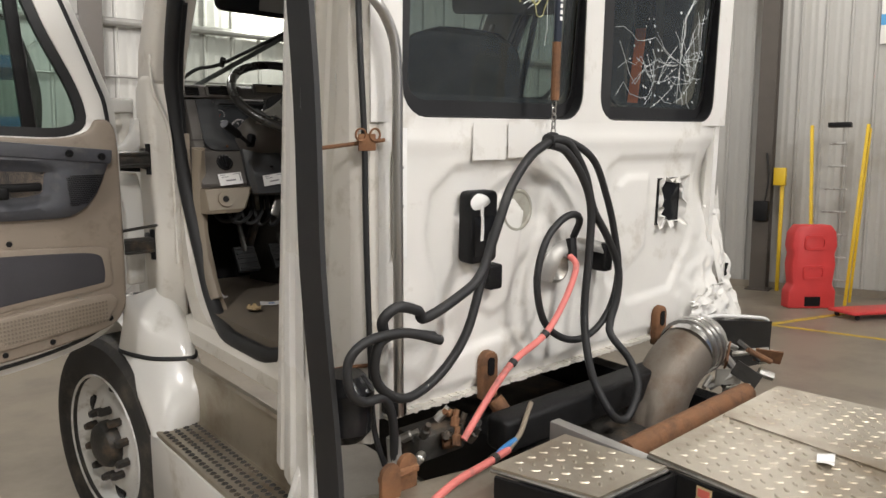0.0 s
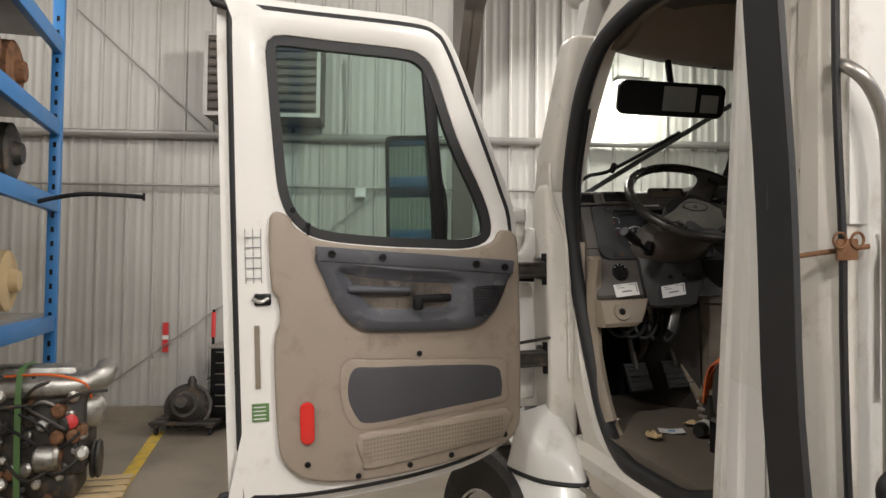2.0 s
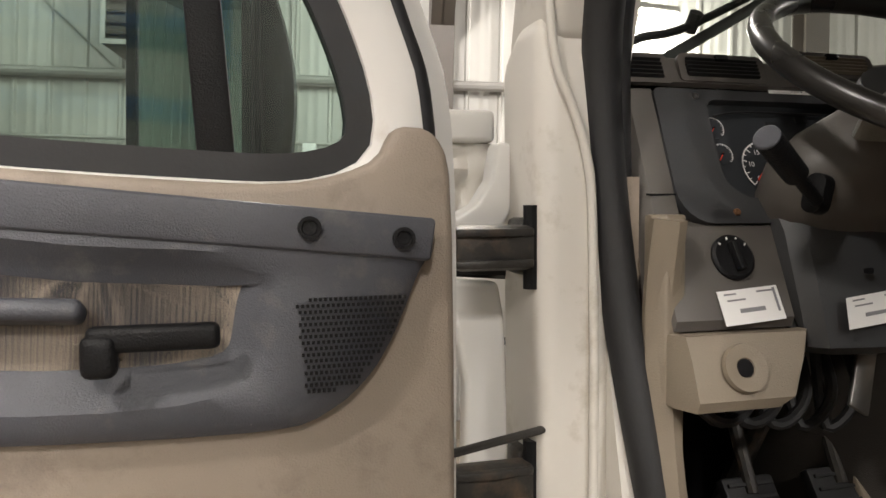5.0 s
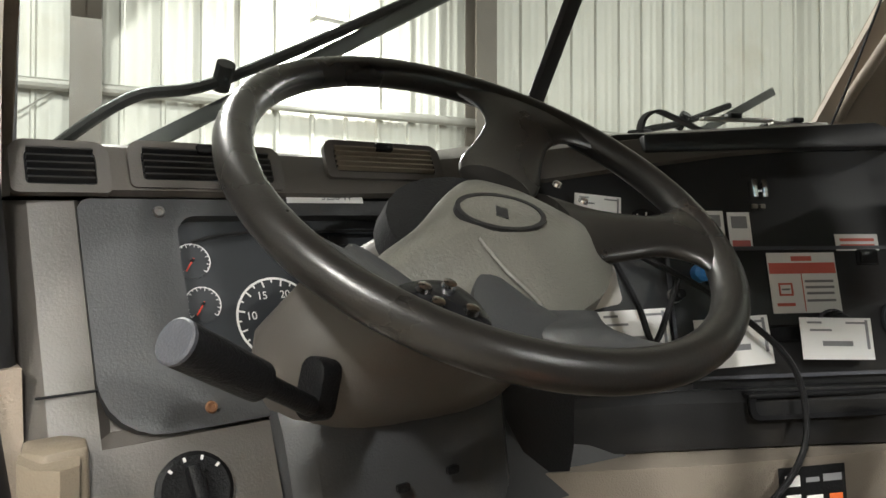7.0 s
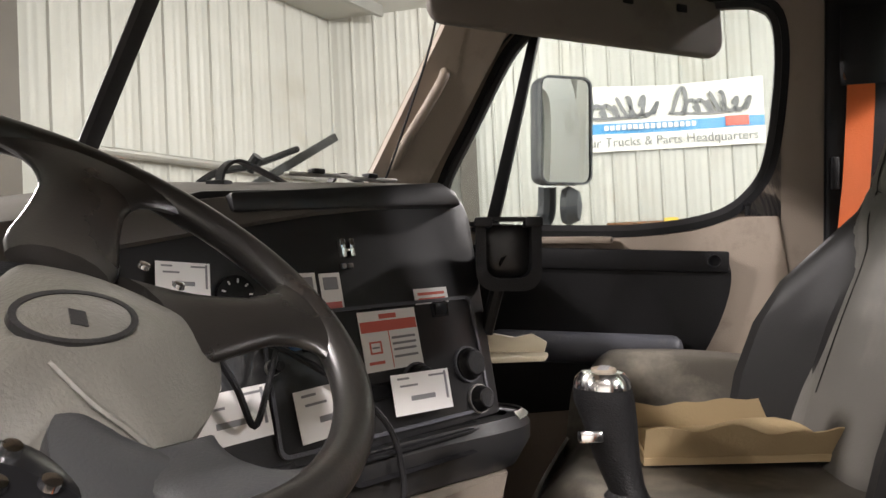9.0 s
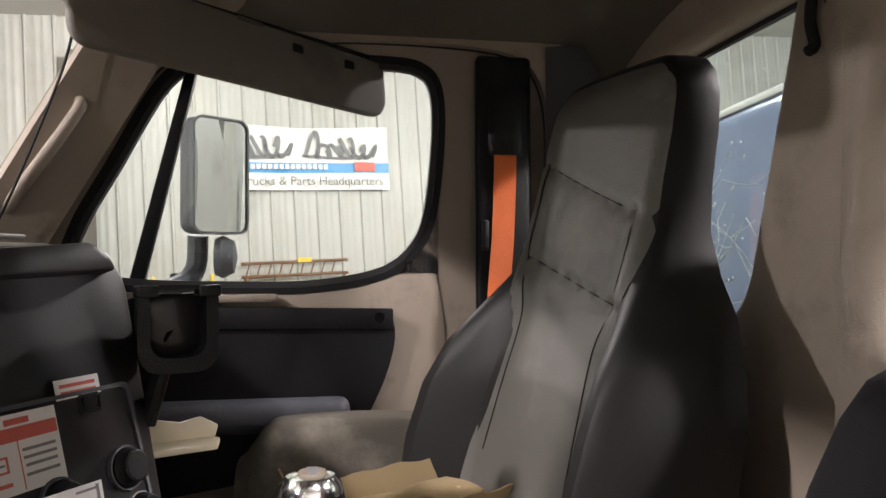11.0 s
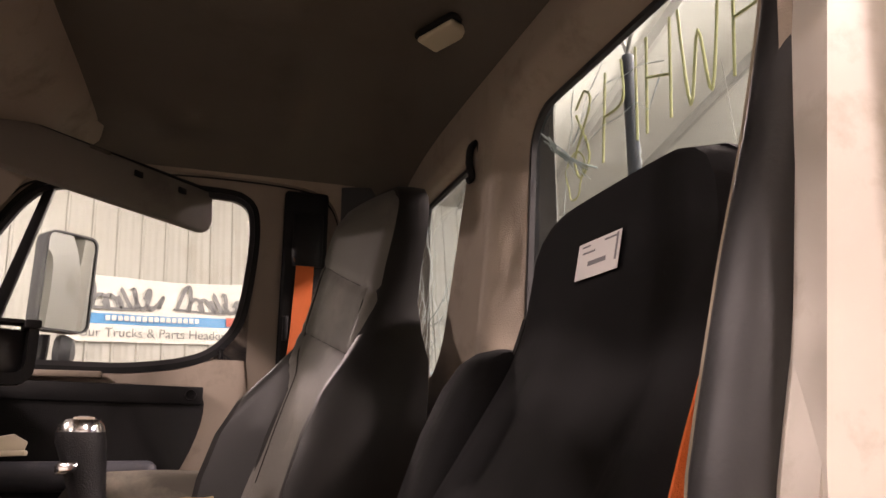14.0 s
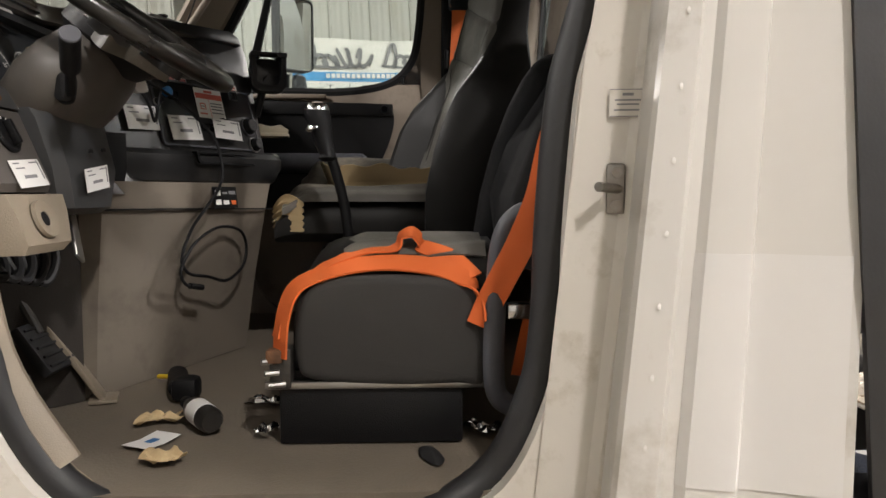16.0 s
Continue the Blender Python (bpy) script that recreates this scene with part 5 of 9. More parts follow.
def match_lines(a, b, n=120):
    """Two closed outlines sampled by angle round the same centre."""
    c = Vector((sum(p[0] for p in b) / len(b), sum(p[1] for p in b) / len(b)))

    def cut(line, ang):
        d = Vector((math.cos(ang), math.sin(ang)))
        best = None
        for i in range(len(line)):
            p, q = Vector(line[i][:2]) - c, Vector(line[(i + 1) % len(line)][:2]) - c
            e = q - p
            den = d.x * e.y - d.y * e.x
            if abs(den) < 1e-12:
                continue
            s = (p.x * e.y - p.y * e.x) / den
            w = (p.x * d.y - p.y * d.x) / den
            if s > 0 and -1e-6 <= w <= 1 + 1e-6 and (best is None or s > best):
                best = s
        return (c.x + d.x * best, c.y + d.y * best)
    return [cut(a, 2 * math.pi * k / n) for k in range(n)], [cut(b, 2 * math.pi * k / n) for k in range(n)]


def curve2(pts, per=5):
    return [(p.x, p.y) for p in smooth_path([(a, b, 0) for a, b in pts], True, per)]


shell, wline = curve2(SHELL), curve2(WINDOW)
so, wi = match_lines(shell, wline)
own = bmesh.new()
so_in, so_mid = match_lines(outset(shell, -0.028), wline)[0], match_lines(outset(shell, -0.05), wline)[0]
rows = [[own.verts.new((a, y, b)) for a, b in o] for o, y in ((wi, YO - 0.03), (so, YO), (so, YI + 0.05), (so_in, YI + 0.045), (so_mid, YI + 0.005), (match_lines(outset(wline, 0.03), wline)[0], YI), (outset(wi, 0.004), YI + 0.012), (wi, YI + 0.03))]
n = len(wi)
for r, q in zip(rows, rows[1:] + rows[:1]):
    for i in range(n):
        own.faces.new((r[i], r[(i + 1) % n], q[(i + 1) % n], q[i]))
part("door_shell", own, WHITE, door, smooth=40)
part("weather_seal", tube([(a, YI + 0.018, b) for a, b in outset(shell, -0.046)], 0.014, 8, True, 0, flat=(0.03, 0.026)), RUBBER, door, "black rubber weather seal", smooth=60)
part("glass_run", frame_ring(outset(wi, 0.004), outset(wi, -0.03), "y", YI + 0.018, YI + 0.05), RUBBER, door, "black window channel")
pane = part("window_pane", prism(outset(wline, -0.01), "y", YI + 0.032, YI + 0.037), SHADE, door, "green-tinted side glass")
pane.visible_shadow = False
part("quarter_divider", prism([(-1.435, 1.715), (-1.478, 1.715), (-1.522, 2.385), (-1.48, 2.35)], "y", YI + 0.02, YI + 0.048, 0.004), BLACK, door)
PANEL = [(-2.055, 1.83), (-1.995, 1.83), (-1.97, 1.79), (-1.89, 1.748), (-1.72, 1.724), (-1.5, 1.708), (-1.37, 1.706), (-1.285, 1.73), (-1.26, 1.765), (-1.235, 1.772), (-1.2, 1.755), (-1.185, 1.65), (-1.185, 1.15), (-1.205, 1.05), (-1.27, 1.0), (-1.5, 0.95), (-1.75, 0.925), (-1.93, 0.94), (-2.02, 1.0), (-2.045, 1.1), (-2.05, 1.4), (-2.03, 1.48), (-2.035, 1.56), (-2.055, 1.6)]
ptrim = part("inner_panel", prism(curve2(PANEL, 3), "y", YI - 0.03, YI + 0.004, 0.012, 3), TAUPE, door, "taupe moulded inner panel", smooth=40)


def raised(name, pts, y0, y1, m, bevel, per=4, label="", parent=door):
    return part(name, prism(curve2(pts, per) if per else pts, "y", y0, y1, bevel, 3), m, parent, label, smooth=25)


ARM = [(-1.905, 1.715), (-1.7, 1.695), (-1.45, 1.675), (-1.225, 1.652), (-1.235, 1.6), (-1.28, 1.5), (-1.34, 1.445), (-1.42, 1.428), (-1.7, 1.436), (-1.78, 1.455), (-1.835, 1.51), (-1.885, 1.62)]
BOWL = curve2([(-1.845, 1.66), (-1.6, 1.64), (-1.415, 1.622), (-1.4, 1.56), (-1.45, 1.475), (-1.7, 1.472), (-1.78, 1.52)], 4)
arm_line, bowl_line = match_lines(curve2(ARM, 3), BOWL)
bowl_in, bowl_deep, arm_in = match_lines(outset(BOWL, -0.016), BOWL)[0], match_lines(outset(BOWL, -0.04), BOWL)[0], match_lines(outset(curve2(ARM, 3), -0.014), BOWL)[0]
arm = part("armrest_insert", loft([[Vector((a, y, b)) for a, b in o] for o, y in ((arm_line, YI - 0.02), (arm_line, YI - 0.046), (arm_in, YI - 0.058), (bowl_line, YI - 0.06), (bowl_in, YI - 0.048), (bowl_deep, YI - 0.03))]), SLATE, door, "slate grey dished armrest moulding", smooth=40)
part("pull_ledge", turned(bx(-0.11, 0.11, -0.02, 0.02, -0.012, 0.012, 0.01, 3), pose(-1.7, YI - 0.045, 1.575, -20, 3)), SLATE, arm, "worn shiny pull ledge")
strip = raised("upper_strip", [(-1.912, 1.73), (-1.215, 1.664), (-1.222, 1.615), (-1.905, 1.68)], YI - 0.064, YI - 0.03, SLATE, 0.006, 0, "slate grey trim strip")
for sx, sz in ((-1.86, 1.703), (-1.69, 1.687), (-1.36, 1.655), (-1.255, 1.642)):
    part("screw_cup", lathe([(0.0, 0.002), (0.008, 0.002), (0.009, 0.006), (0.013, 0.006), (0.013, 0)], 16, pose(sx, YI - 0.064, sz, 90)), BLACK, strip)
part("release_lever", bx(-1.585, -1.455, YI - 0.085, YI - 0.064, 1.53, 1.558, 0.008, 3), BLACK, door, "black inside door handle")
part("lever_cup", bx(-1.59, -1.555, YI - 0.09, YI - 0.062, 1.505, 1.55, 0.01, 3), BLACK, door)
bm = bmesh.new()
for i in range(30):
    for j in range(19):
        px, pz = -1.385 + i * 0.0056 - (j % 2) * 0.0028, 1.46 + j * 0.0068
        if poly_depth(px, pz, [(-1.375, 1.575), (-1.25, 1.582), (-1.272, 1.53), (-1.31, 1.478), (-1.365, 1.468)]) > 0:
            bx(px - 0.0017, px + 0.0017, YI - 0.0618, YI - 0.0585, pz - 0.002, pz + 0.002, bm=bm)
part("speaker_grille", bm, BLACK, door, smooth=0)
raised("cloth_pocket", [(-1.79, 1.31), (-1.7, 1.312), (-1.4, 1.302), (-1.285, 1.288), (-1.262, 1.25), (-1.262, 1.19), (-1.29, 1.175), (-1.5, 1.15), (-1.73, 1.122), (-1.785, 1.15), (-1.812, 1.23)], YI - 0.036, YI - 0.024, SLATECLOTH, 0.004, 4, "slate cloth insert")
raised("pocket_rim", [(-1.82, 1.34), (-1.7, 1.34), (-1.4, 1.325), (-1.25, 1.31), (-1.235, 1.25), (-1.235, 1.17), (-1.29, 1.15), (-1.5, 1.125), (-1.74, 1.095), (-1.81, 1.13), (-1.84, 1.23)], YI - 0.034, YI - 0.02, TAUPE, 0.012, 4)
low = raised("map_pocket", [(-1.776, 1.085), (-1.6, 1.1), (-1.245, 1.135), (-1.25, 1.05), (-1.3, 1.03), (-1.72, 0.965), (-1.765, 0.99)], YI - 0.042, YI - 0.02, TAUPE, 0.01, 3, "ribbed lower pocket")
bm = bmesh.new()
for i in range(44):
    for j in range(6):
        px = -1.76 + i * 0.0115
        pz = 0.995 + j * 0.0145 + (px + 1.76) * 0.085
        bx(px - 0.003, px + 0.003, YI - 0.045, YI - 0.0418, pz - 0.004, pz + 0.004, bm=bm)
part("dimples", bm, TANLIGHT, low, smooth=0)
part("red_reflector", prism(rrect(-1.972, -1.925, 1.07, 1.212, 0.023), "y", YI - 0.046, YI - 0.028, 0.006, 3), REDLENS, door, "oval red reflector")
for sx, sz in ((-1.95, 1.0), (-1.78, 0.945), (-1.6, 0.965), (-1.45, 0.985), (-1.25, 1.04), (-1.98, 1.85), (-1.56, 1.35)):
    part("panel_clip", lathe([(0, 0.006), (0.007, 0.006), (0.01, 0.003), (0.01, 0)], 12, pose(sx, YI - 0.03, sz, 90)), BLACK, door)
part("lock_knob", lathe([(0, 0.0), (0.006, 0), (0.006, 0.03), (0.009, 0.034), (0.008, 0.042), (0, 0.044)], 12, pose(-1.93, YI - 0.012, 1.765)), BLACK, door, "black lock knob")
part("latch", bx(-2.11, -2.055, YI - 0.006, YI + 0.02, 1.535, 1.575, 0.006), GLOSSBLACK, door, "black door latch")
part("latch_jaw", tube([(-2.115, YI - 0.008, 1.56), (-2.09, YI - 0.016, 1.55), (-2.065, YI - 0.008, 1.56)], 0.007), STEEL, door)
for k in range(5):
    part("data_label_row", bx(-2.135, -2.085, YI - 0.0005, YI + 0.001, 1.625 + k * 0.034, 1.628 + k * 0.034), INK, door, smooth=0)
for a in (-2.135, -2.11, -2.085):
    part("data_label_column", bx(a - 0.001, a + 0.001, YI - 0.0005, YI + 0.001, 1.61, 1.79), INK, door, smooth=0)
part("green_label", bx(-2.125, -2.07, YI - 0.001, YI + 0.003, 1.15, 1.21), GREENSTICK, door, "small green data label", smooth=0)
for k in range(4):
    part("green_label_line", bx(-2.12, -2.08, YI - 0.002, YI - 0.001, 1.158 + k * 0.013, 1.161 + k * 0.013), PAPER, door, smooth=0)
part("yellowed_tape", bx(-2.112, -2.095, YI - 0.001, YI + 0.003, 1.26, 1.47), TANLIGHT, door, "yellowed strip of tape", smooth=0)
for z in (1.28, 1.62):
    h = part("hinge", bx(-1.15, -1.03, 1.31, 1.35, z - 0.032, z + 0.032, 0.012), GREASE, door, "heavy greasy door hinge")
    part("hinge_pin", rod((-1.03, 1.33, z - 0.06), (-1.03, 1.33, z + 0.06), 0.013), BLACK, h)
    part("hinge_leaf", bx(-1.045, -0.975, 1.345, 1.4, z - 0.042, z + 0.042, 0.01), GREASE, h)
    for dz in (-0.022, 0.022):
        part("hinge_plate", prism([(-1.15, 1.305), (-1.1, 1.3), (-1.035, 1.308), (-1.03, 1.33), (-1.1, 1.335), (-1.15, 1.33)], "z", z + dz - 0.006, z + dz + 0.006, 0.003), GREASE, h, "greasy steel hinge plate")
    part("hinge_bolt", lathe([(0, 0), (0.014, 0), (0.014, 0.012), (0, 0.012)], 6, along((-1.0, 1.318, z + 0.035), (0, -1, 0))), STEEL, h)
part("check_strap", rod((-1.18, 1.262, 1.352), (-1.0, 1.318, 1.36), 0.006), GREASE, door)

# left mirror, beyond the door glass
t = thing("left_mirror", "tall black truck mirror reflecting blue racking", "mirror")
m = pose(-1.5, 1.56, 1.92, -4, 0, -14)
part("housing", turned(bx(-0.095, 0.095, 0.0, 0.09, -0.23, 0.23, 0.03, 4), m), BLACK, t)
part("mirror_rim", turned(frame_ring(rrect(-0.095, 0.095, -0.23, 0.23, 0.03), rrect(-0.08, 0.08, -0.212, 0.212, 0.022), "y", -0.012, 0.01), m), BLACK, t)
part("mirror_glass", turned(prism(rrect(-0.082, 0.082, -0.214, 0.214, 0.022), "y", -0.005, 0.0), m), MIRROR, t, "flat mirror glass")
part("arm", tube([(-1.45, 1.62, 1.72), (-1.33, 1.56, 1.66), (-1.18, 1.48, 1.6), (-0.96, 1.45, 1.58)], 0.022), BLACK, t)
part("upper_arm", tube([(-1.42, 1.63, 2.1), (-1.37, 1.6, 1.9), (-1.38, 1.58, 1.72)], 0.035, flat=(0.07, 0.05)), BLACK, t)

# ---- passenger door, closed ----
pdoor = thing("passenger_door", "closed passenger door with dark inner panel and taupe edges", "door")
RWIN = [(1.345, 1.93), (1.2, 1.905), (1.0, 1.898), (0.82, 1.9), (0.66, 1.93), (0.58, 1.995), (0.548, 2.08), (0.53, 2.25), (0.535, 2.36), (0.565, 2.405), (0.64, 2.42), (0.9, 2.42), (1.06, 2.408), (1.15, 2.355), (1.255, 2.17), (1.33, 2.03)]
rw = curve2(RWIN)
ro, ri = match_lines(tuck(outset(forward_line(), 0.004)), rw)
part("door_upper", frame_ring(ro, ri, "x", 0.93, 0.97), WHITE, pdoor, smooth=30)
part("inner_frame", frame_ring(match_lines(outset(rw, 0.016), rw)[0], ri, "x", 0.905, 0.93), BLACK, pdoor, "black window frame", smooth=30)
part("upper_skin", frame_ring(ro, match_lines(outset(rw, 0.014), rw)[0], "x", 0.91, 0.929), TAUPE, pdoor, "taupe inner window surround", smooth=30)
part("glass_seal", frame_ring(outset(ri, 0.002), outset(ri, -0.014), "x", 0.915, 0.935), RUBBER, pdoor)
pane = part("window_pane", prism(rw, "x", 0.938, 0.943), GLASS, pdoor, "clear side glass")
pane.visible_shadow = False
part("corner_gasket", prism([(0.68, 1.905), (0.53, 1.905), (0.53, 2.1), (0.556, 2.02), (0.61, 1.955)], "x", 0.91, 0.936), RUBBER, pdoor)
part("quarter_divider", prism([(1.228, 1.9), (1.195, 1.9), (1.075, 2.41), (1.1, 2.41)], "x", 0.918, 0.94, 0.003), BLACK, pdoor)
LOW = [(1.34, 1.93), (1.2, 1.898), (0.85, 1.888), (0.72, 1.9), (0.62, 1.93), (0.53, 1.93), (0.51, 1.8), (0.51, 1.3), (0.56, 1.06), (1.28, 1.06), (1.3, 1.5)]
part("inner_panel", prism(LOW, "x", 0.905, 0.95, 0.012, 3), TAUPE, pdoor, "taupe inner door panel", smooth=25)
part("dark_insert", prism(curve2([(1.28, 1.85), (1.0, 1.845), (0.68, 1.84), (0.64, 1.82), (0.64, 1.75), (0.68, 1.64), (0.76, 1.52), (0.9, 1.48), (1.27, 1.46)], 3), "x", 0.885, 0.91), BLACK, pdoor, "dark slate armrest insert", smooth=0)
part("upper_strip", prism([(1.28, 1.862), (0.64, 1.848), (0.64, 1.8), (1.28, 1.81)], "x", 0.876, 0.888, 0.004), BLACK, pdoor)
part("armrest", bx(0.83, 0.89, 0.74, 1.2, 1.58, 1.655, 0.025, 3), SLATE, pdoor, "worn grey armrest")
part("sill_tray", bx(0.868, 0.9, 0.9, 1.18, 1.866, 1.884, 0.006), TAUPE, pdoor)
part("strip_bolt", lathe([(0, 0.0), (0.011, 0.0), (0.014, 0.004), (0.016, 0)], 14, along((0.876, 0.672, 1.826), (-1, 0, 0))), BLACK, pdoor)
part("lock_knob", lathe([(0, 0.0), (0.006, 0), (0.006, 0.02), (0.009, 0.024), (0, 0.032)], 12, pose(0.905, 0.6, 1.93)), BLACK, pdoor)
part("door_skin", bx(0.95, 0.975, 0.35, 1.3, 0.95, 1.9, 0.01), WHITE, pdoor)

t = thing("right_mirror", "tall grey truck mirror outside the passenger glass", "mirror")
m = pose(1.265, 1.073, 2.19, 0, 0, -52)
part("housing", turned(bx(-0.085, 0.085, 0.0, 0.08, -0.158, 0.158, 0.03, 4), m), SLATE, t)
part("mirror_rim", turned(frame_ring(rrect(-0.085, 0.085, -0.158, 0.158, 0.03), rrect(-0.079, 0.079, -0.152, 0.152, 0.025), "y", -0.01, 0.01), m), SLATE, t)
part("mirror_glass", turned(prism(rrect(-0.08, 0.08, -0.153, 0.153, 0.024), "y", -0.004, 0.0), m), MIRROR, t, "mirror glass")
part("bracket", tube([(1.33, 1.14, 2.03), (1.33, 1.15, 1.93), (1.2, 1.2, 1.88), (0.97, 1.27, 1.86)], 0.028), SLATE, t)
part("convex_head", lathe([(0, 0), (0.05, 0), (0.06, 0.02), (0.045, 0.05), (0, 0.06)], 18, along((1.31, 1.09, 1.97), (0, -1, 0))), SLATE, t)

# ---- hood, wing and front wheel ----
t = thing("hood", "white broken truck hood beyond the windscreen", "hood")
part("hood_top", thick(sheet(lambda u, v: Vector((-0.78 + 1.56 * u, 1.88 + 1.05 * v, 1.86 - 0.12 * (abs(2 * u - 1)) ** 3 - 0.16 * v * v)), 24, 12), 0.006), WHITE, t)
part("hood_side", prism([(1.66, 1.78), (2.1, 1.74), (2.9, 1.55), (2.9, 1.1), (2.2, 1.25), (1.85, 1.5), (1.66, 1.66)], "x", -0.8, -0.77, 0.01), WHITE, t)
part("cowl_wing", turned(prism([(-1.018, 1.775), (-1.05, 1.778), (-1.06, 1.72), (-1.085, 1.682), (-1.125, 1.66), (-1.125, 1.64), (-1.04, 1.645), (-1.018, 1.69)], "y", 1.42, 1.47, 0.008, 3), Matrix()), WHITE, t, "curved white cowl bracket")
part("wing_flange", prism([(-1.13, 1.565), (-1.04, 1.56), (-1.03, 1.5), (-1.02, 1.3), (-1.035, 1.1), (-1.1, 1.1), (-1.095, 1.4), (-1.11, 1.48)], "y", 1.44, 1.48, 0.01, 3), WHITE, t, "white inner wing flange")
part("cowl_plate", bx(-1.15, -0.96, 1.68, 1.78, 1.8, 1.862, 0.012, 3), WHITE, t, "white hood shoulder")
part("cowl_grille", thick(sheet(lambda u, v: Vector((-1.16 + 0.2 * u, 1.7 + 0.03 * noise.noise(Vector((u * 5, v * 4, 1))), 1.66 + 0.14 * v)), 20, 14), 0.004), JAMB, t, "crumpled white hood corner")
part("inner_wing", prism([(1.5, 1.42), (1.66, 1.42), (1.7, 1.0), (1.56, 0.95), (1.5, 1.05)], "x", -0.98, -0.95, 0.01, 3), WHITE, t)
for k in range(5):
    part("grille_slat", bx(-0.93, -0.86, 1.72, 1.8, 1.1 + k * 0.07, 1.125 + k * 0.07, 0.004), BLACK, t)
t = thing("plastic_sheet", "clear crumpled plastic lying on the hood", "plastic")
part("film", thick(sheet(lambda u, v: Vector((-0.3 + 0.34 * u, 2.1 + 0.3 * v, 1.845 + 0.03 * abs(noise.noise(Vector((u * 4, v * 4, 2)))) + 0.05 * math.exp(-((u - 0.4) ** 2 + (v - 0.4) ** 2) * 9))), 22, 14), 0.001), CRACK, t)
t = thing("front_wing", "white plastic front wing and lower skirt", "wing")
WC = (1.52, 0.42)


def wing_point(u, v):
    a = radians(72 + 80 * u)
    r = 0.54
    return Vector((-1.15 + 0.26 * v, WC[0] - r * math.cos(a), WC[1] + r * math.sin(a) + 0.02 * v))


part("arch", thick(sheet(wing_point, 24, 4), 0.008), WHITE, t)


def flank(rows):
    """A smooth bodywork skin across rows of (outer y, middle y, inner y, inner x) at rising heights."""
    lines = [smooth_path([(-1.13, yo + 0.05, z), (-1.172, yo, z), (-1.14, (yo + ym) / 2 - 0.02, z), (-1.09, ym, z), (xi, yi, z), (xi + 0.05, yi + 0.08, z)], False, 5) for z, yo, ym, yi, xi in rows]
    n = len(lines[0])
    cols = [smooth_path([r[i] for r in lines], False, 5) for i in range(n)]
    return thick(sheet(lambda u, v: cols[round(u * (n - 1))][round(v * (len(cols[0]) - 1))], n - 1, len(cols[0]) - 1), 0.008)


part("rear_skin", flank(((0.6, 1.05, 1.0, 1.03, -1.0), (0.68, 1.14, 1.03, 1.02, -0.995), (0.76, 1.25, 1.09, 1.03, -0.985), (0.846, 1.38, 1.17, 1.1, -0.98))), WHITE, t, "glossy white wing skin", smooth=60)
part("upper_skin", flank(((0.862, 1.385, 1.175, 1.11, -0.985), (0.94, 1.34, 1.2, 1.16, -0.985), (1.02, 1.3, 1.25, 1.25, -0.99), (1.1, 1.27, 1.3, 1.36, -1.0))), WHITE, t, "glossy white upper wing skin", smooth=60)
part("edge_seal", tube([(-1.13, 1.43, 0.854), (-1.17, 1.38, 0.854), (-1.138, 1.255, 0.854), (-1.09, 1.172, 0.854), (-0.985, 1.107, 0.854), (-0.94, 1.18, 0.854)], 0.009, 8), RUBBER, t)
part("inner_liner", bx(-1.12, -0.96, 1.42, 1.5, 0.7, 1.06, 0.02), BLACK, t)
t = thing("entry_step", "worn aluminium entry step with punched tread and skirt", "step")
part("tread", bx(-1.16, -0.99, 0.12, 1.08, 0.6, 0.62, 0.006), TREAD, t)
hole = bmesh.new()
lathe([(0.0, 0.0), (0.007, 0.0), (0.009, 0.003), (0.012, 0.0)], 8, None, hole)
hole_me = bpy.data.meshes.new("punched_hole")
hole.to_mesh(hole_me)
hole.free()
hole_me.materials.append(GREASE)
for i in range(30):
    for j in range(4):
        o = new("punched_hole", hole_me)
        o.parent = t
        o.location = (-1.135 + j * 0.038, 0.16 + i * 0.03 + 0.015 * (j % 2), 0.6203)
part("riser", prism([(-0.995, 0.62), (-0.97, 0.62), (-0.99, 0.86), (-1.02, 0.87), (-1.025, 0.86), (-1.0, 0.85)], "y", 0.1, 1.06), TREAD, t, "dull aluminium riser plate", smooth=30)
part("skirt", bx(-1.165, -1.13, 0.1, 1.1, 0.3, 0.6, 0.012), WHITE, t)
part("end_cap", prism([(-1.16, 0.3), (-0.99, 0.3), (-0.985, 0.88), (-1.04, 0.9), (-1.1, 0.8), (-1.165, 0.62)], "y", 0.07, 0.1, 0.008), WHITE, t)
t = thing("front_wheel", "truck front wheel with white steel rim and black tyre", "wheel")
m = pose(-1.105, WC[0], WC[1], 0, 0, 9) @ pose(0, 0, 0, 0, -90, 0)
part("tyre", lathe([(0.29, -0.12), (0.36, -0.135), (0.43, -0.125), (0.455, -0.1), (0.455, 0.1), (0.43, 0.125), (0.36, 0.135), (0.29, 0.115), (0.285, 0.0), (0.29, -0.12)], 48, m), TYRE, t)
rim = part("rim", lathe([(0.29, 0.12), (0.3, 0.125), (0.305, 0.115), (0.286, 0.1), (0.27, 0.062), (0.255, 0.052), (0.235, 0.056), (0.2, 0.074), (0.175, 0.084), (0.12, 0.086), (0.0, 0.086)], 48, m), RIM, t, "white painted steel rim")
for k in range(6):
    a = 2 * math.pi * k / 6
    part("hand_hole", lathe([(0, 0.004), (0.04, 0.004), (0.044, -0.004)], 16, m @ Matrix.Translation((0.222 * math.cos(a), 0.222 * math.sin(a), 0.062)) @ pose(0, 0, 0, 0, 0, 0)), GLOSSBLACK, rim)
part("hub", lathe([(0.1, 0.08), (0.1, 0.11), (0.088, 0.135), (0.06, 0.15), (0, 0.155)], 24, m), GREASE, t, "greasy hub")
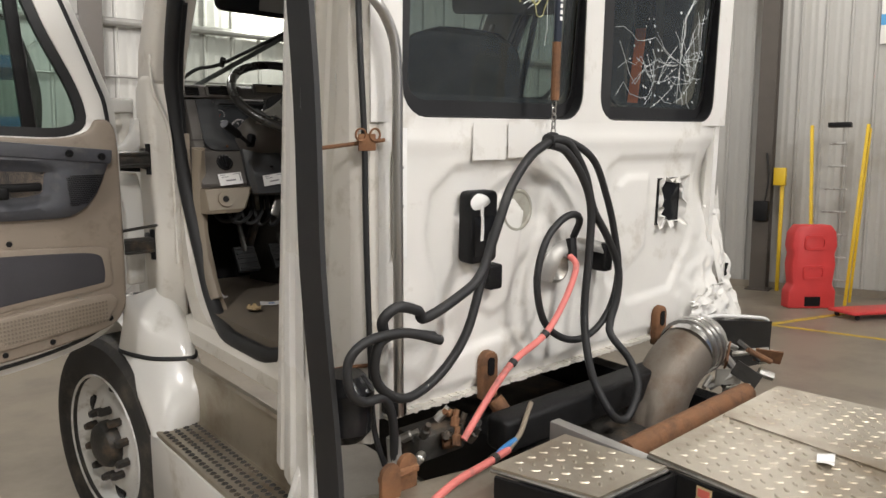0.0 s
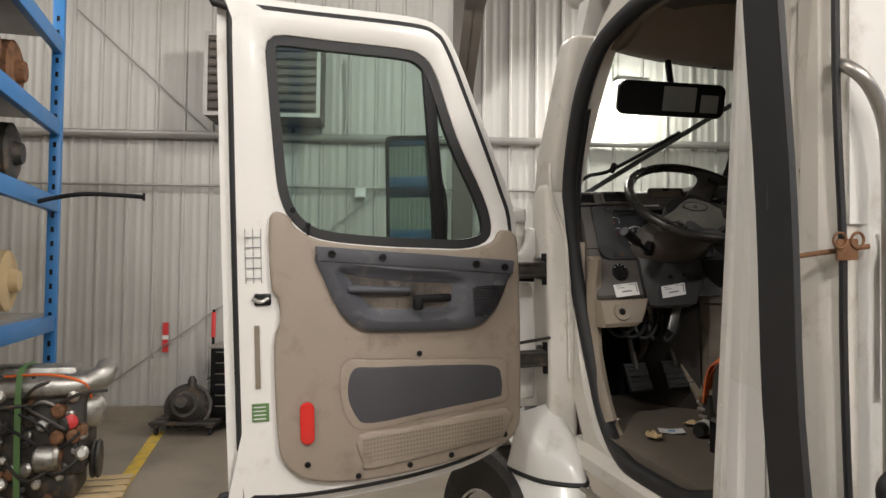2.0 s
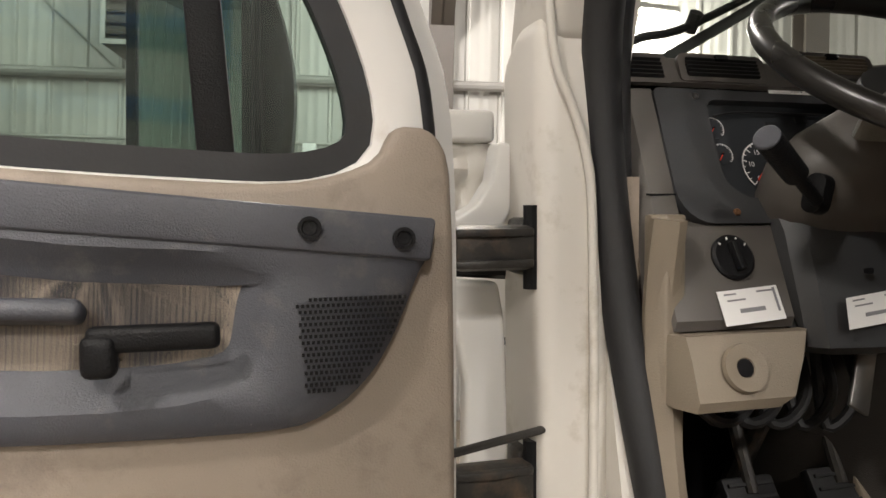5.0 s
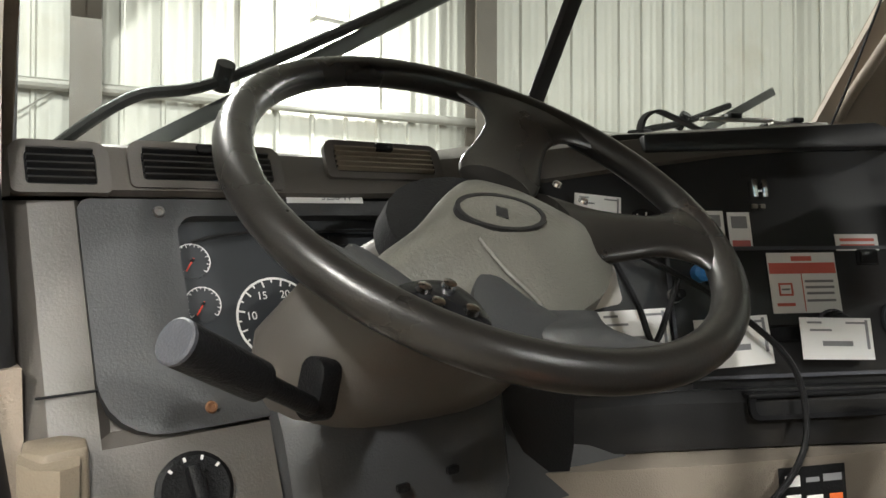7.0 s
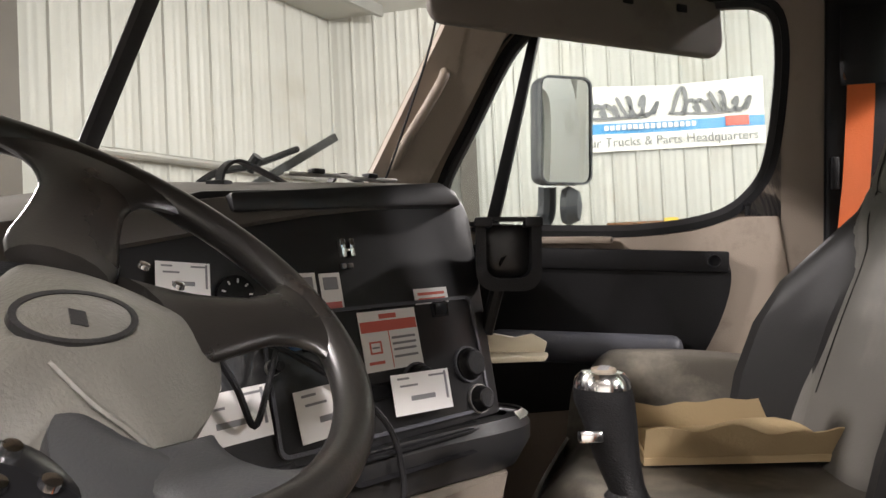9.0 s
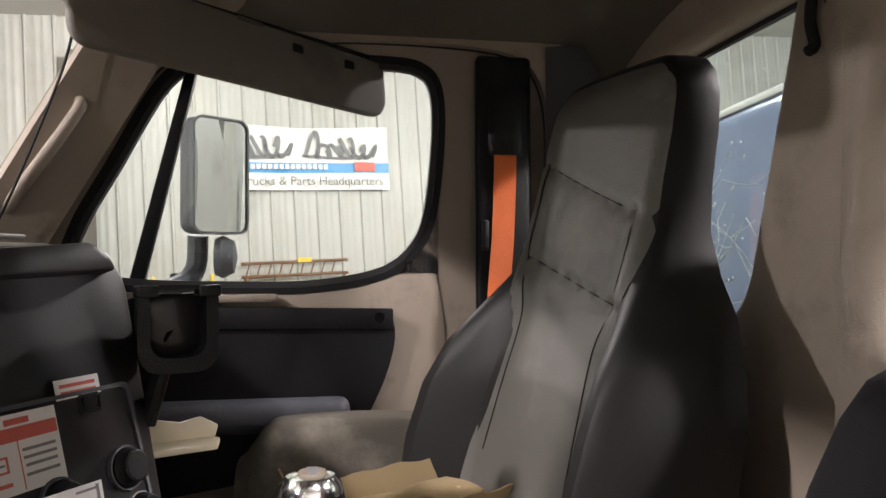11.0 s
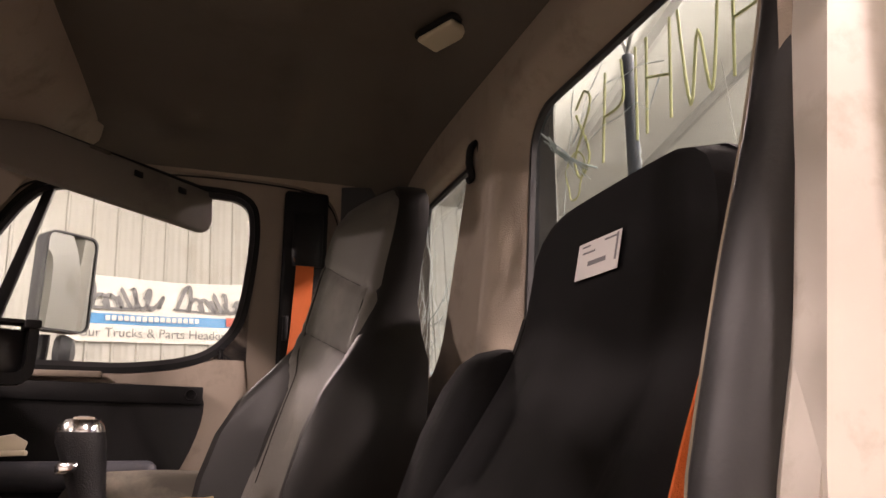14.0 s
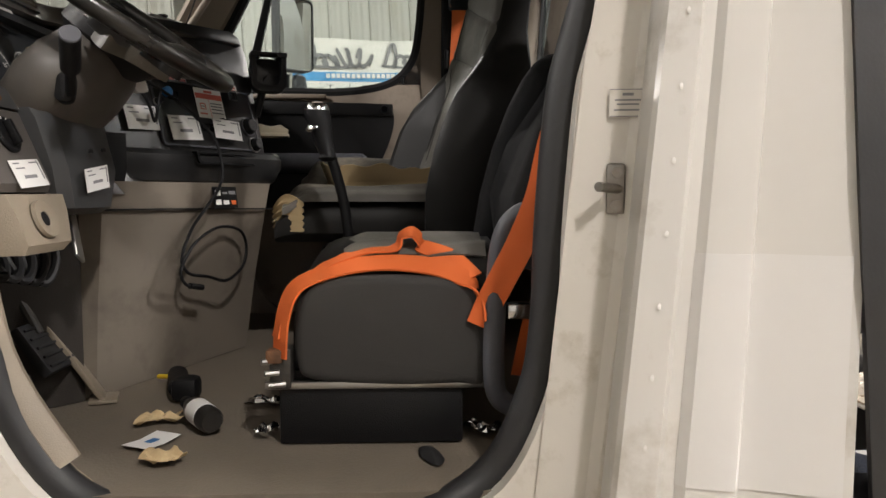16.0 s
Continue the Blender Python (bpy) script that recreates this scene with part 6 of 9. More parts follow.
for k in range(10):
    a = 2 * math.pi * k / 10
    part("lug_nut", lathe([(0, 0.135), (0.014, 0.135), (0.019, 0.12), (0.019, 0.08)], 6, m @ Matrix.Translation((0.143 * math.cos(a), 0.143 * math.sin(a), 0))), GREASE, t)


# ---- inside the cab ----
def axes(o, x, z):
    """A frame at o with x along its first axis and z near its third; y points away from the viewer."""
    x = Vector(x).normalized()
    y = Vector(z).cross(x).normalized()
    z = x.cross(y)
    return Matrix(((x.x, y.x, z.x, o[0]), (x.y, y.y, z.y, o[1]), (x.z, y.z, z.z, o[2]), (0, 0, 0, 1)))


def facing(m):
    """Turns an upright frame so that a label's face looks towards the viewer."""
    return m @ pose(0, 0, 0, 90)


def dome(outline, h, m, steps=5, skirt=0.0, power=2.2, centre=None):
    """A soft pad over a flat outline: its height grows towards the middle."""
    n = len(outline)
    c = centre or (sum(p[0] for p in outline) / n, sum(p[1] for p in outline) / n)
    rings = []
    if skirt:
        rings.append([m @ Vector((p[0], p[1], -skirt)) for p in outline])
    for k in range(steps + 1):
        s = math.cos(0.5 * math.pi * k / steps) if k < steps else 0.02
        z = h * (1 - s ** power)
        rings.append([m @ Vector((c[0] + (p[0] - c[0]) * s, c[1] + (p[1] - c[1]) * s, z)) for p in outline])
    return loft(rings)


def soft(outline, per=4):
    return [(p.x, p.y) for p in smooth_path([(a, b, 0) for a, b in outline], True, per)]


def slab(m, x0, x1, z0, z1, depth, r=0.004, bevel=0.002, seg=4, proud=0.0):
    """A rounded plate in an upright frame; its face stands proud towards the viewer."""
    return turned(prism(rrect(x0, x1, z0, z1, r, seg), "y", -proud, depth, bevel), m)


MF = axes((-0.6, 1.313, 1.739), (1, 0, 0), (0, 0.387, 0.922))
MC = axes((0.035, 1.189, 1.878), (0.883, -0.470, 0), (0.123, 0.230, 0.965))


def fz(z):
    return (z - 1.739) / 0.922


dash = thing("dashboard", "grey-brown truck dashboard with vents, gauges and dark centre panel", "dashboard")
# the long upper pad
PADX = [-0.872, -0.84, -0.76, -0.66, -0.55, -0.4, -0.3, -0.24, -0.14, 0.0, 0.12, 0.19]


def face_y(x, z):
    a = 1.358 + (z - 1.846) * 0.42
    b = 1.189 - 0.532 * (x - 0.035) + 0.306 * (z - 1.878)
    return min(a, b) if x > -0.45 else a


rings = []
for x in PADX:
    s = smoothstep(-0.5, 0.18, x)
    zb, zt = 1.862 + 0.078 * s, 1.914 + 0.066 * s
    e = 0.012 if x < -0.85 else 0.0
    yb, yt = face_y(x, zb) + e, face_y(x, zt) + e
    rings.append([Vector((x, yb - 0.004, zb)), Vector((x, yb - 0.012, zb + 0.006)), Vector((x, yt - 0.012, zt - 0.014 - e)), Vector((x, yt - 0.004, zt - 0.004 - e)), Vector((x, yt + 0.012, zt - e * 0.5)), Vector((x, 1.56, zt + 0.012)), Vector((x, 1.60, zt - 0.02)), Vector((x, 1.60, zb)), Vector((x, yb + 0.03, zb))])
part("upper_pad", loft(rings), DASH, dash)
part("right_pad", bx(0.2, 0.87, 1.3, 1.6, 1.86, 1.965, 0.02, 3), DASHDARK, dash)
part("right_fascia", bx(0.22, 0.87, 1.32, 1.6, 1.4, 1.857, 0.02, 3), DASHDARK, dash)
part("glove_box_door", slab(axes((0.55, 1.318, 1.66), (1, 0, 0), (0, 0, 1)), -0.26, 0.26, -0.15, 0.12, 0.01, 0.02, 0.003, 4, 0.004), DASHDARK, dash)
# air vents; the last one's slats get a paler colour for light falling on them
for (x0, x1, zc, h, mat) in ((-0.862, -0.803, 1.888, 0.036, DASHDARK), (-0.762, -0.628, 1.893, 0.034, DASHDARK), (-0.548, -0.408, 1.908, 0.032, TANLIGHT)):
    xm, w = (x0 + x1) / 2, (x1 - x0) / 2
    m = axes((xm, face_y(xm, zc) - 0.0135, zc), (1, 0, 0), (0, 0.387, 0.922))
    v = part("vent", turned(frame_ring(rrect(-w - 0.012, w + 0.012, -h / 2 - 0.008, h / 2 + 0.008, (0.006, 0.006, 0.014, 0.014), 4), rrect(-w, w, -h / 2, h / 2, (0.004, 0.004, 0.01, 0.01), 4), "y", -0.003, 0.004), m), DASH, dash)
    part("throat", slab(m, -w, w, -h / 2, h / 2, 0.003, 0.004, 0, 3, 0.0005), GLOSSBLACK, v)
    for k in range(5):
        part("slat", turned(bx(-w + 0.002, w - 0.002, -0.006, 0.001, -0.0012, 0.0012), m @ pose(0, 0, -h / 2 + h * (k + 0.5) / 5, -24)), mat, v, smooth=0)
    if x0 > -0.8:
        part("slider", slab(m, -0.012, 0.012, h / 2 - 0.004, h / 2 + 0.006, 0.004, 0.002, 0.001, 2, 0.007), BLACK, v)
# left end cheek, trim bezel and dial panel
rings = []
for z, d in ((1.505, 0.0), (1.52, 0.0), (1.6, 0.0), (1.648, 0.0), (1.656, 0.018), (1.7, 0.018), (1.78, 0.018), (1.858, 0.018)):
    y = face_y(-0.8, z) + (0.012 if z < 1.51 else 0)
    plan = [(-0.876, 1.58), (-0.876, y + 0.05), (-0.872, y + 0.02), (-0.86, y + 0.004), (-0.84, y), (-0.822, y), (-0.81, y + d), (-0.672, y + d), (-0.672, 1.58)]
    rings.append([Vector((a, b, z)) for a, b in plan])
part("left_fascia", loft(rings), DASH, dash)
part("fascia_seam", turned(bx(-0.268, -0.2, -0.0012, 0.001, fz(1.6935), fz(1.6955)), MF), GLOSSBLACK, dash, smooth=0)
part("middle_fascia", loft([[Vector((x, face_y(x, z) + o, z)) for x, o in ((-0.672, 0.018), (-0.5, 0.018), (-0.3, 0.018), (-0.2, 0.018), (-0.2, 0.2), (-0.672, 0.2))] for z in (1.5, 1.62, 1.74, 1.858)]), DASHDARK, dash)
bez = part("instrument_bezel", turned(frame_ring(rrect(-0.221, 0.29, fz(1.651), fz(1.8585), (0.055, 0.02, 0.01, 0.012), 6), rrect(-0.134, 0.26, fz(1.688), fz(1.842), (0.05, 0.02, 0.012, 0.02), 6), "y", -0.004, 0.012), MF), KNEE, dash)
for (u, z) in ((-0.149, 1.846), (-0.127, 1.667)):
    part("screw", turned(lathe([(0, 0), (0.006, 0), (0.005, 0.003), (0.003, 0.003), (0.003, 0.0015), (0, 0.0015)], 12), MF @ pose(u, -0.004, fz(z), 90)), RUST if z < 1.7 else STEEL, bez)
clus = part("gauge_plate", slab(MF, -0.135, 0.262, fz(1.687), fz(1.843), 0.02, 0.02, 0, 5, -0.012), GAUGE, dash)


def gauge(u, z, r, labels, needle):
    m = MF @ pose(u, 0.0115, fz(z), 90)
    g = part("gauge", turned(lathe([(0, 0), (r, 0), (r, 0.001), (0, 0.001)], 28), m), GAUGE, clus)
    bm = bmesh.new()
    for k in range(40):
        a0 = math.radians(225 - 270 * k / 40)
        a1 = math.radians(225 - 270 * (k + 1) / 40)
        q = [bm.verts.new((rr * math.cos(a), rr * math.sin(a), 0.0016)) for rr, a in ((r * 0.93, a0), (r * 0.985, a0), (r * 0.985, a1), (r * 0.93, a1))]
        bm.faces.new(q)
    for k in range(19):
        a = math.radians(225 - 270 * k / 18)
        l = 0.78 if k % 2 == 0 else 0.86
        merge(bm, turned(bx(r * l, r * 0.94, -r * 0.018, r * 0.018, 0.0011, 0.0016), pose(0, 0, 0, 0, 0, math.degrees(a))))
    part("scale", turned(bm, m), PAPER, g, smooth=0)
    part("needle", turned(bx(-r * 0.15, r * 0.72, -r * 0.035, r * 0.035, 0.002, 0.003), m @ pose(0, 0, 0, 0, 0, needle)), NEEDLE, g, smooth=0)
    part("boss", turned(lathe([(0, 0), (r * 0.13, 0), (r * 0.1, 0.004), (0, 0.004)], 12), m), BLACK, g)
    for k, s in enumerate(labels):
        a = math.radians(225 - 270 * k / max(1, len(labels) - 1))
        text_mesh(s, r * 0.26, PAPER, m @ pose(r * 0.62 * math.cos(a), r * 0.62 * math.sin(a), 0.0014), "numeral", g, depth=0.0002)


gauge(-0.119, 1.803, 0.0185, (), 235)
gauge(-0.115, 1.761, 0.0185, (), 235)
gauge(-0.04, 1.742, 0.045, ("5", "10", "15", "20", "25", "30"), 225)
gauge(0.075, 1.745, 0.045, (), 225)
part("lens_rim", turned(tube([(-0.118, 0.006, fz(1.82)), (-0.06, 0.006, fz(1.828)), (0.1, 0.006, fz(1.828))], 0.002, 6), MF), DASHDARK, clus)
for (u, z) in ((-0.01, 1.81), (0.05, 1.82)):
    part("tell_tale", slab(MF, u - 0.012, u + 0.012, fz(z) - 0.006, fz(z) + 0.006, 0.013, 0.002, 0, 2, -0.0105), DASHDARK, clus)
t = thing("number_strip", "thin white adhesive strip printed with digits above the gauges", "label")
m = MF @ pose(0.035, -0.0055, fz(1.862))
part("strip", turned(bx(-0.048, 0.048, -0.0006, 0.0, -0.0075, 0.0075), m), PAPER, t, smooth=0)
text_mesh("3230 11", 0.012, INK, m @ pose(0.014, -0.0008, 0, 90), "digits", t, depth=0.0002)
# light dial
m = MF @ pose(-0.152, -0.0005, fz(1.603), 90)
dial = part("light_dial", turned(lathe([(0, 0), (0.034, 0), (0.034, 0.004), (0.03, 0.007), (0.024, 0.006), (0, 0.006)], 32), m), BLACK, dash)
part("grip", turned(bx(-0.006, 0.006, -0.022, 0.022, 0.006, 0.02, 0.003), m @ pose(0, 0, 0, 0, 0, 8)), BLACK, dial)
for k in range(4):
    part("mark", turned(bx(0.026, 0.03, -0.0012, 0.0012, 0.006, 0.0074), m @ pose(0, 0, 0, 0, 0, 40 + k * 32)), PAPER, dial, smooth=0)
sticker("dial_label", facing(axes((-0.742, 1.226, 1.537), (1, 0, 0.02), (0, 0.387, 0.922)) @ pose(0, -0.002, 0, 0, -3)), 0.1, 0.05, "white printed paper label below the light dial", bars=TAGBARS)
# tan lower cover with the lock
low = part("lower_cover", loft([[Vector((a, b, z)) for a, b in ((-0.872, 1.5), (-0.872, y + 0.03), (-0.86, y), (x1 - 0.012, y), (x1, y + 0.012), (x1, 1.5))] for z, y, x1 in ((1.405, 1.176, -0.72), (1.42, 1.17, -0.70), (1.47, 1.188, -0.672), (1.502, 1.204, -0.655))]), TANLIGHT, dash)
m = axes((-0.785, 1.187, 1.458), (1, 0, 0), (0, 0.35, 0.93)) @ pose(0, -0.006, 0, 90)
part("lock_ring", turned(lathe([(0.012, 0), (0.034, 0), (0.032, 0.006), (0.014, 0.004), (0.012, 0)], 28), m), TANLIGHT, low)
part("lock_hole", turned(lathe([(0, 0.001), (0.0125, 0.001), (0.0125, 0.003), (0, 0.003)], 18), m), GLOSSBLACK, low)
# tan moulding beside the door seal
part("hinge_pillar_trim", prism([(-0.873, 1.23), (-0.84, 1.236), (-0.836, 1.262), (-0.85, 1.28), (-0.88, 1.28), (-0.885, 1.25)], "z", 1.05, 1.666, 0.004), TANLIGHT, dash)
# knee panel under the column
knee = part("knee_cover", loft([[Vector((a, b, z)) for a, b in ((x0, 1.34), (x0, y + 0.02), (x0 + 0.02, y), (-0.55, y - 0.012), (x1 - 0.02, y), (x1, y + 0.02), (x1, 1.34))] for z, y, x0, x1 in ((1.462, 1.215, -0.63, -0.46), (1.475, 1.2, -0.648, -0.44), (1.55, 1.2, -0.668, -0.41), (1.64, 1.225, -0.672, -0.4), (1.68, 1.25, -0.672, -0.4))]), KNEE, dash)
for (x, z) in ((-0.575, 1.585), (-0.515, 1.59)):
    part("clip_hole", slab(axes((x, 1.19, z), (1, 0, 0), (0, 0.1, 1)), -0.007, 0.007, -0.004, 0.004, 0.002, 0.002, 0, 2, 0.002), BLACK, knee)
sticker("column_label", facing(axes((-0.567, 1.182, 1.532), (1, -0.02, 0.12), (0, 0.05, 1))), 0.1, 0.045, "white printed paper label on the knee cover", bars=TAGBARS)

# centre panel, turned towards the driver
con = part("centre_panel", turned(prism([(-0.36, -0.285), (0.252, -0.275), (0.262, -0.1)] + [(0.21 + 0.06 * math.cos(a), 0.04 + 0.065 * math.sin(a)) for a in [math.radians(15 * k) for k in range(7)]] + [(-0.2, 0.085), (-0.36, 0.04)], "y", 0, 0.26, 0.008), MC), DASHDARK, dash)
part("pad_brow", turned(prism([(-0.17, 0.052), (0.24, 0.066), (0.232, 0.09), (0.2, 0.104), (-0.17, 0.078)], "y", -0.016, 0.006, 0.005), MC), DASHDARK, con)
# switch rows
low_panel = part("switch_panel", slab(MC, -0.15, 0.222, -0.262, -0.085, 0.01, 0.012, 0.003, 4, 0.006), DASHDARK, con)
part("panel_edge", turned(frame_ring(rrect(-0.152, 0.225, -0.264, -0.083, 0.013), rrect(-0.147, 0.22, -0.259, -0.088, 0.011), "y", -0.009, -0.005), MC), SLATE, con)
for (u, w, r) in ((0.085, -0.2, 0.024), (0.19, -0.19, 0.025), (0.2, -0.245, 0.02), (-0.145, -0.15, 0.009)):
    k = part("control_knob", turned(lathe([(0, 0), (r, 0), (r, 0.008), (r * 0.86, 0.012), (r * 0.8, 0.02), (r * 0.7, 0.022), (0, 0.022)], 26), MC @ pose(u, -0.007, w, 90)), BLACK, con)
    part("knob_ring", turned(lathe([(r * 1.02, 0), (r * 1.14, 0), (r * 1.12, 0.005), (r * 1.02, 0.005)], 26), MC @ pose(u, -0.007, w, 90)), STEEL if r < 0.022 else SLATE, k)
for (u, w) in ((0.155, -0.1), (0.035, -0.205), (0.012, -0.205), (-0.012, -0.205), (-0.08, -0.125)):
    s = part("rocker_switch", slab(MC, u - 0.017, u + 0.017, w - 0.012, w + 0.012, 0.004, 0.003, 0.001, 2, 0.009), BLACK, con)
    part("rocker", turned(bx(-0.013, 0.013, -0.003, 0.003, -0.0085, 0.0085, 0.001), MC @ pose(u, -0.0095, w, 10)), GLOSSBLACK, s)
part("blue_connector", turned(lathe([(0, 0), (0.013, 0), (0.013, 0.014), (0.008, 0.018), (0, 0.018)], 16), MC @ pose(-0.105, -0.006, -0.12, 90)), BLUE, con)
# chrome clip with two prongs
t = thing("chrome_clip", "small bright chrome clip on the dark centre panel", "clip")
for sx in (-0.0075, 0.0075):
    part("prong", slab(MC, sx - 0.004, sx + 0.004, -0.012, 0.014, 0.001, 0.001, 0.0005, 2, 0.012), CHROME, t)
part("bridge", slab(MC, -0.008, 0.008, -0.004, 0.001, 0.001, 0.001, 0.0005, 2, 0.008), CHROME, t)
for sx in (-0.006, 0.006):
    part("pin", slab(MC, sx - 0.004, sx + 0.004, -0.027, -0.02, 0.001, 0.001, 0.0005, 2, 0.004), STEEL, t)


def panel_label(name, u, w, wd, h, label, bars, off=0.004, spin=0, mat=None, lean=0):
    return sticker(name, facing(MC @ pose(u, -off, w, lean, spin, 0)), wd, h, label, bars=bars, mat=mat)


panel_label("warning_label", 0.05, -0.135, 0.105, 0.085, "red and white printed warning label on the centre panel", ((0, 0.24, 0.97, 0.18, REDINK), (0, 0.4, 0.3, 0.08, REDINK), (-0.28, -0.02, 0.2, 0.03, REDINK), (-0.28, -0.2, 0.2, 0.03, REDINK), (-0.37, -0.11, 0.025, 0.2, REDINK), (-0.19, -0.11, 0.025, 0.2, REDINK), (-0.28, -0.11, 0.12, 0.03, INK), (0.22, 0.02, 0.42, 0.04, INK), (0.22, -0.08, 0.42, 0.04, INK), (0.22, -0.18, 0.4, 0.04, INK), (0.22, -0.3, 0.42, 0.04, INK), (-0.3, -0.36, 0.26, 0.05, REDINK), (-0.03, -0.16, 0.012, 0.62, REDINK)), 0.0075)
panel_label("notice_label", 0.142, -0.078, 0.068, 0.024, "small white and red notice strip", ((0, 0.15, 0.8, 0.18, REDINK), (0, -0.2, 0.8, 0.16, REDINK)), 0.0075)
panel_label("pale_label", -0.035, -0.062, 0.034, 0.058, "faded pink and white instruction label", ((0, -0.3, 0.8, 0.2, PINK), (0, 0.25, 0.7, 0.3, INK)), 0.004)
panel_label("pale_label", -0.075, -0.06, 0.034, 0.058, "faded pink and white instruction label", ((0, -0.3, 0.8, 0.2, PINK), (0, 0.25, 0.7, 0.3, INK)), 0.004)
panel_label("part_tag", 0.068, -0.216, 0.106, 0.056, "white printed paper tag over the control knobs", TAGBARS, 0.034, 2)
panel_label("part_tag", -0.07, -0.215, 0.108, 0.066, "white printed paper tag beside a black cable", TAGBARS, 0.014, -3)
panel_label("part_tag", -0.21, -0.2, 0.1, 0.062, "white printed paper tag near the column", TAGBARS, 0.014, -2)
panel_label("gauge_tag", -0.245, -0.032, 0.066, 0.042, "pale blue-white tag beside a round gauge", TAGBARS, 0.012, 6)
t = thing("round_switch_dial", "round black dial with white ticks beside the tag", "dial")
m = MC @ pose(-0.178, -0.002, -0.055, 90)
part("face", turned(lathe([(0, 0), (0.026, 0), (0.026, 0.006), (0.022, 0.008), (0, 0.007)], 26), m), BLACK, t)
for k in range(8):
    part("tick", turned(bx(0.016, 0.021, -0.001, 0.001, 0.007, 0.009), m @ pose(0, 0, 0, 0, 0, k * 40)), PAPER, t, smooth=0)
# the lower lip with the cup holder
lip_line = [(-0.37, 1.29), (-0.2, 1.222), (-0.06, 1.145), (0.08, 1.065), (0.17, 1.005), (0.22, 0.985), (0.255, 1.0), (0.27, 1.05), (0.28, 1.12)]
sm = smooth_path([(a, b, 0) for a, b in lip_line], False, 4)
rings = []
for i, p in enumerate(sm):
    d = (sm[min(i + 1, len(sm) - 1)] - sm[max(i - 1, 0)]).normalized()
    n = Vector((d.y, -d.x, 0))
    k = smoothstep(0.0, 0.55, i / (len(sm) - 1))
    prof = [(-0.1, 1.6), (-0.015, 1.612), (0.0 + 0.01 * k, 1.612 + 0.004 * k), (0.01 + 0.012 * k, 1.6), (0.012 + 0.01 * k, 1.575), (0.0, 1.535), (-0.02, 1.525), (-0.1, 1.53)]
    rings.append([p + n * a + Vector((0, 0, z)) for a, z in prof])
lip = part("lower_lip", loft(rings), DASHDARK, dash, "glossy dark lower lip of the centre panel")
part("worn_edge", strap([p + Vector((0.004, -0.012, 1.615)) for p in sm[18:29:2]], 0.014, 0.002, ((0, 0.4, 0.3), (-1, 0.2, 0.3))), STEEL, lip, "paint worn to bright metal")
cup = part("cup_holder", lathe([(0.052, -0.005), (0.06, 0.0), (0.058, 0.012), (0.046, 0.012), (0.044, -0.055), (0, -0.055), (0, -0.06), (0.05, -0.06)], 30, pose(-0.115, 1.245, 1.607)), DASHDARK, lip)
part("tray_floor", turned(bx(-0.13, 0.13, -0.05, 0.05, 0, 0.006, 0.002), pose(0.06, 1.11, 1.606, 0, 0, -28)), BLACK, lip)
part("tray_edge", turned(frame_ring(rrect(-0.13, 0.1, -0.018, 0.018, 0.012), rrect(-0.122, 0.092, -0.012, 0.012, 0.009), "y", -0.003, 0.003), MC @ pose(0.06, -0.03, -0.3)), GLOSSBLACK, lip)
# beige lower console down to the floor
tower = part("lower_console", loft([[Vector((a, b, z)) for a, b in o] for z, o in (
    (1.03, ((-0.36, 1.52), (-0.36, 1.4), (-0.34, 1.295), (-0.1, 1.203), (0.225, 1.078), (0.24, 1.09), (0.25, 1.5))),
    (1.25, ((-0.36, 1.52), (-0.36, 1.38), (-0.34, 1.285), (-0.1, 1.17), (0.215, 1.045), (0.23, 1.06), (0.25, 1.5))),
    (1.46, ((-0.37, 1.5), (-0.37, 1.36), (-0.35, 1.265), (-0.12, 1.14), (0.195, 1.005), (0.215, 1.02), (0.25, 1.5))),
    (1.53, ((-0.375, 1.5), (-0.375, 1.35), (-0.36, 1.26), (-0.13, 1.13), (0.19, 0.99), (0.212, 1.005), (0.25, 1.5))))], True), CONSOLE, dash, "beige carpeted console side")
# left end of the console, coloured dark for the shade under the column
part("console_side", loft([[Vector((a, b, z)) for a, b in ((-0.5, 1.58), (-0.48, 1.46), (-0.43, 1.37), (-0.365, 1.31), (-0.365, 1.58))] for z in (1.03, 1.3, 1.5)]), CARPETSHADE, dash, "carpeted footwell side, coloured dark for the shade there")
part("lower_dash", loft([[Vector((a, b + k, z)) for a, b in ((-0.5, 1.58), (-0.47, 1.42), (-0.42, 1.33), (-0.355, 1.255), (-0.3, 1.225), (-0.3, 1.58))] for z, k in ((1.49, 0.03), (1.5, 0.012), (1.56, 0.0), (1.64, 0.0))]), BLACK, dash)
part("console_seam", strap([(-0.36, 1.272, 1.465), (-0.35, 1.258, 1.465), (-0.12, 1.132, 1.462), (0.195, 0.997, 1.455), (0.222, 1.02, 1.455)], 0.004, 0.006, ((0, 0, 1), (0, 0, 1))), BLACK, tower)
t = sticker("switch_plate", facing(axes((-0.012, 1.078, 1.49), (0.9, -0.4, 0), (0, 0.15, 1)) @ pose(0, -0.006, 0)), 0.1, 0.058, "black instruction plate with small white marks", bars=((-0.3, 0.2, 0.22, 0.24, PAPER), (-0.3, -0.22, 0.22, 0.24, PAPER), (0.0, 0.2, 0.2, 0.1, INK), (0.02, -0.24, 0.24, 0.2, PAPER), (0.34, -0.24, 0.2, 0.2, ORANGE), (0.3, 0.22, 0.28, 0.16, INK)), mat=BLACK)
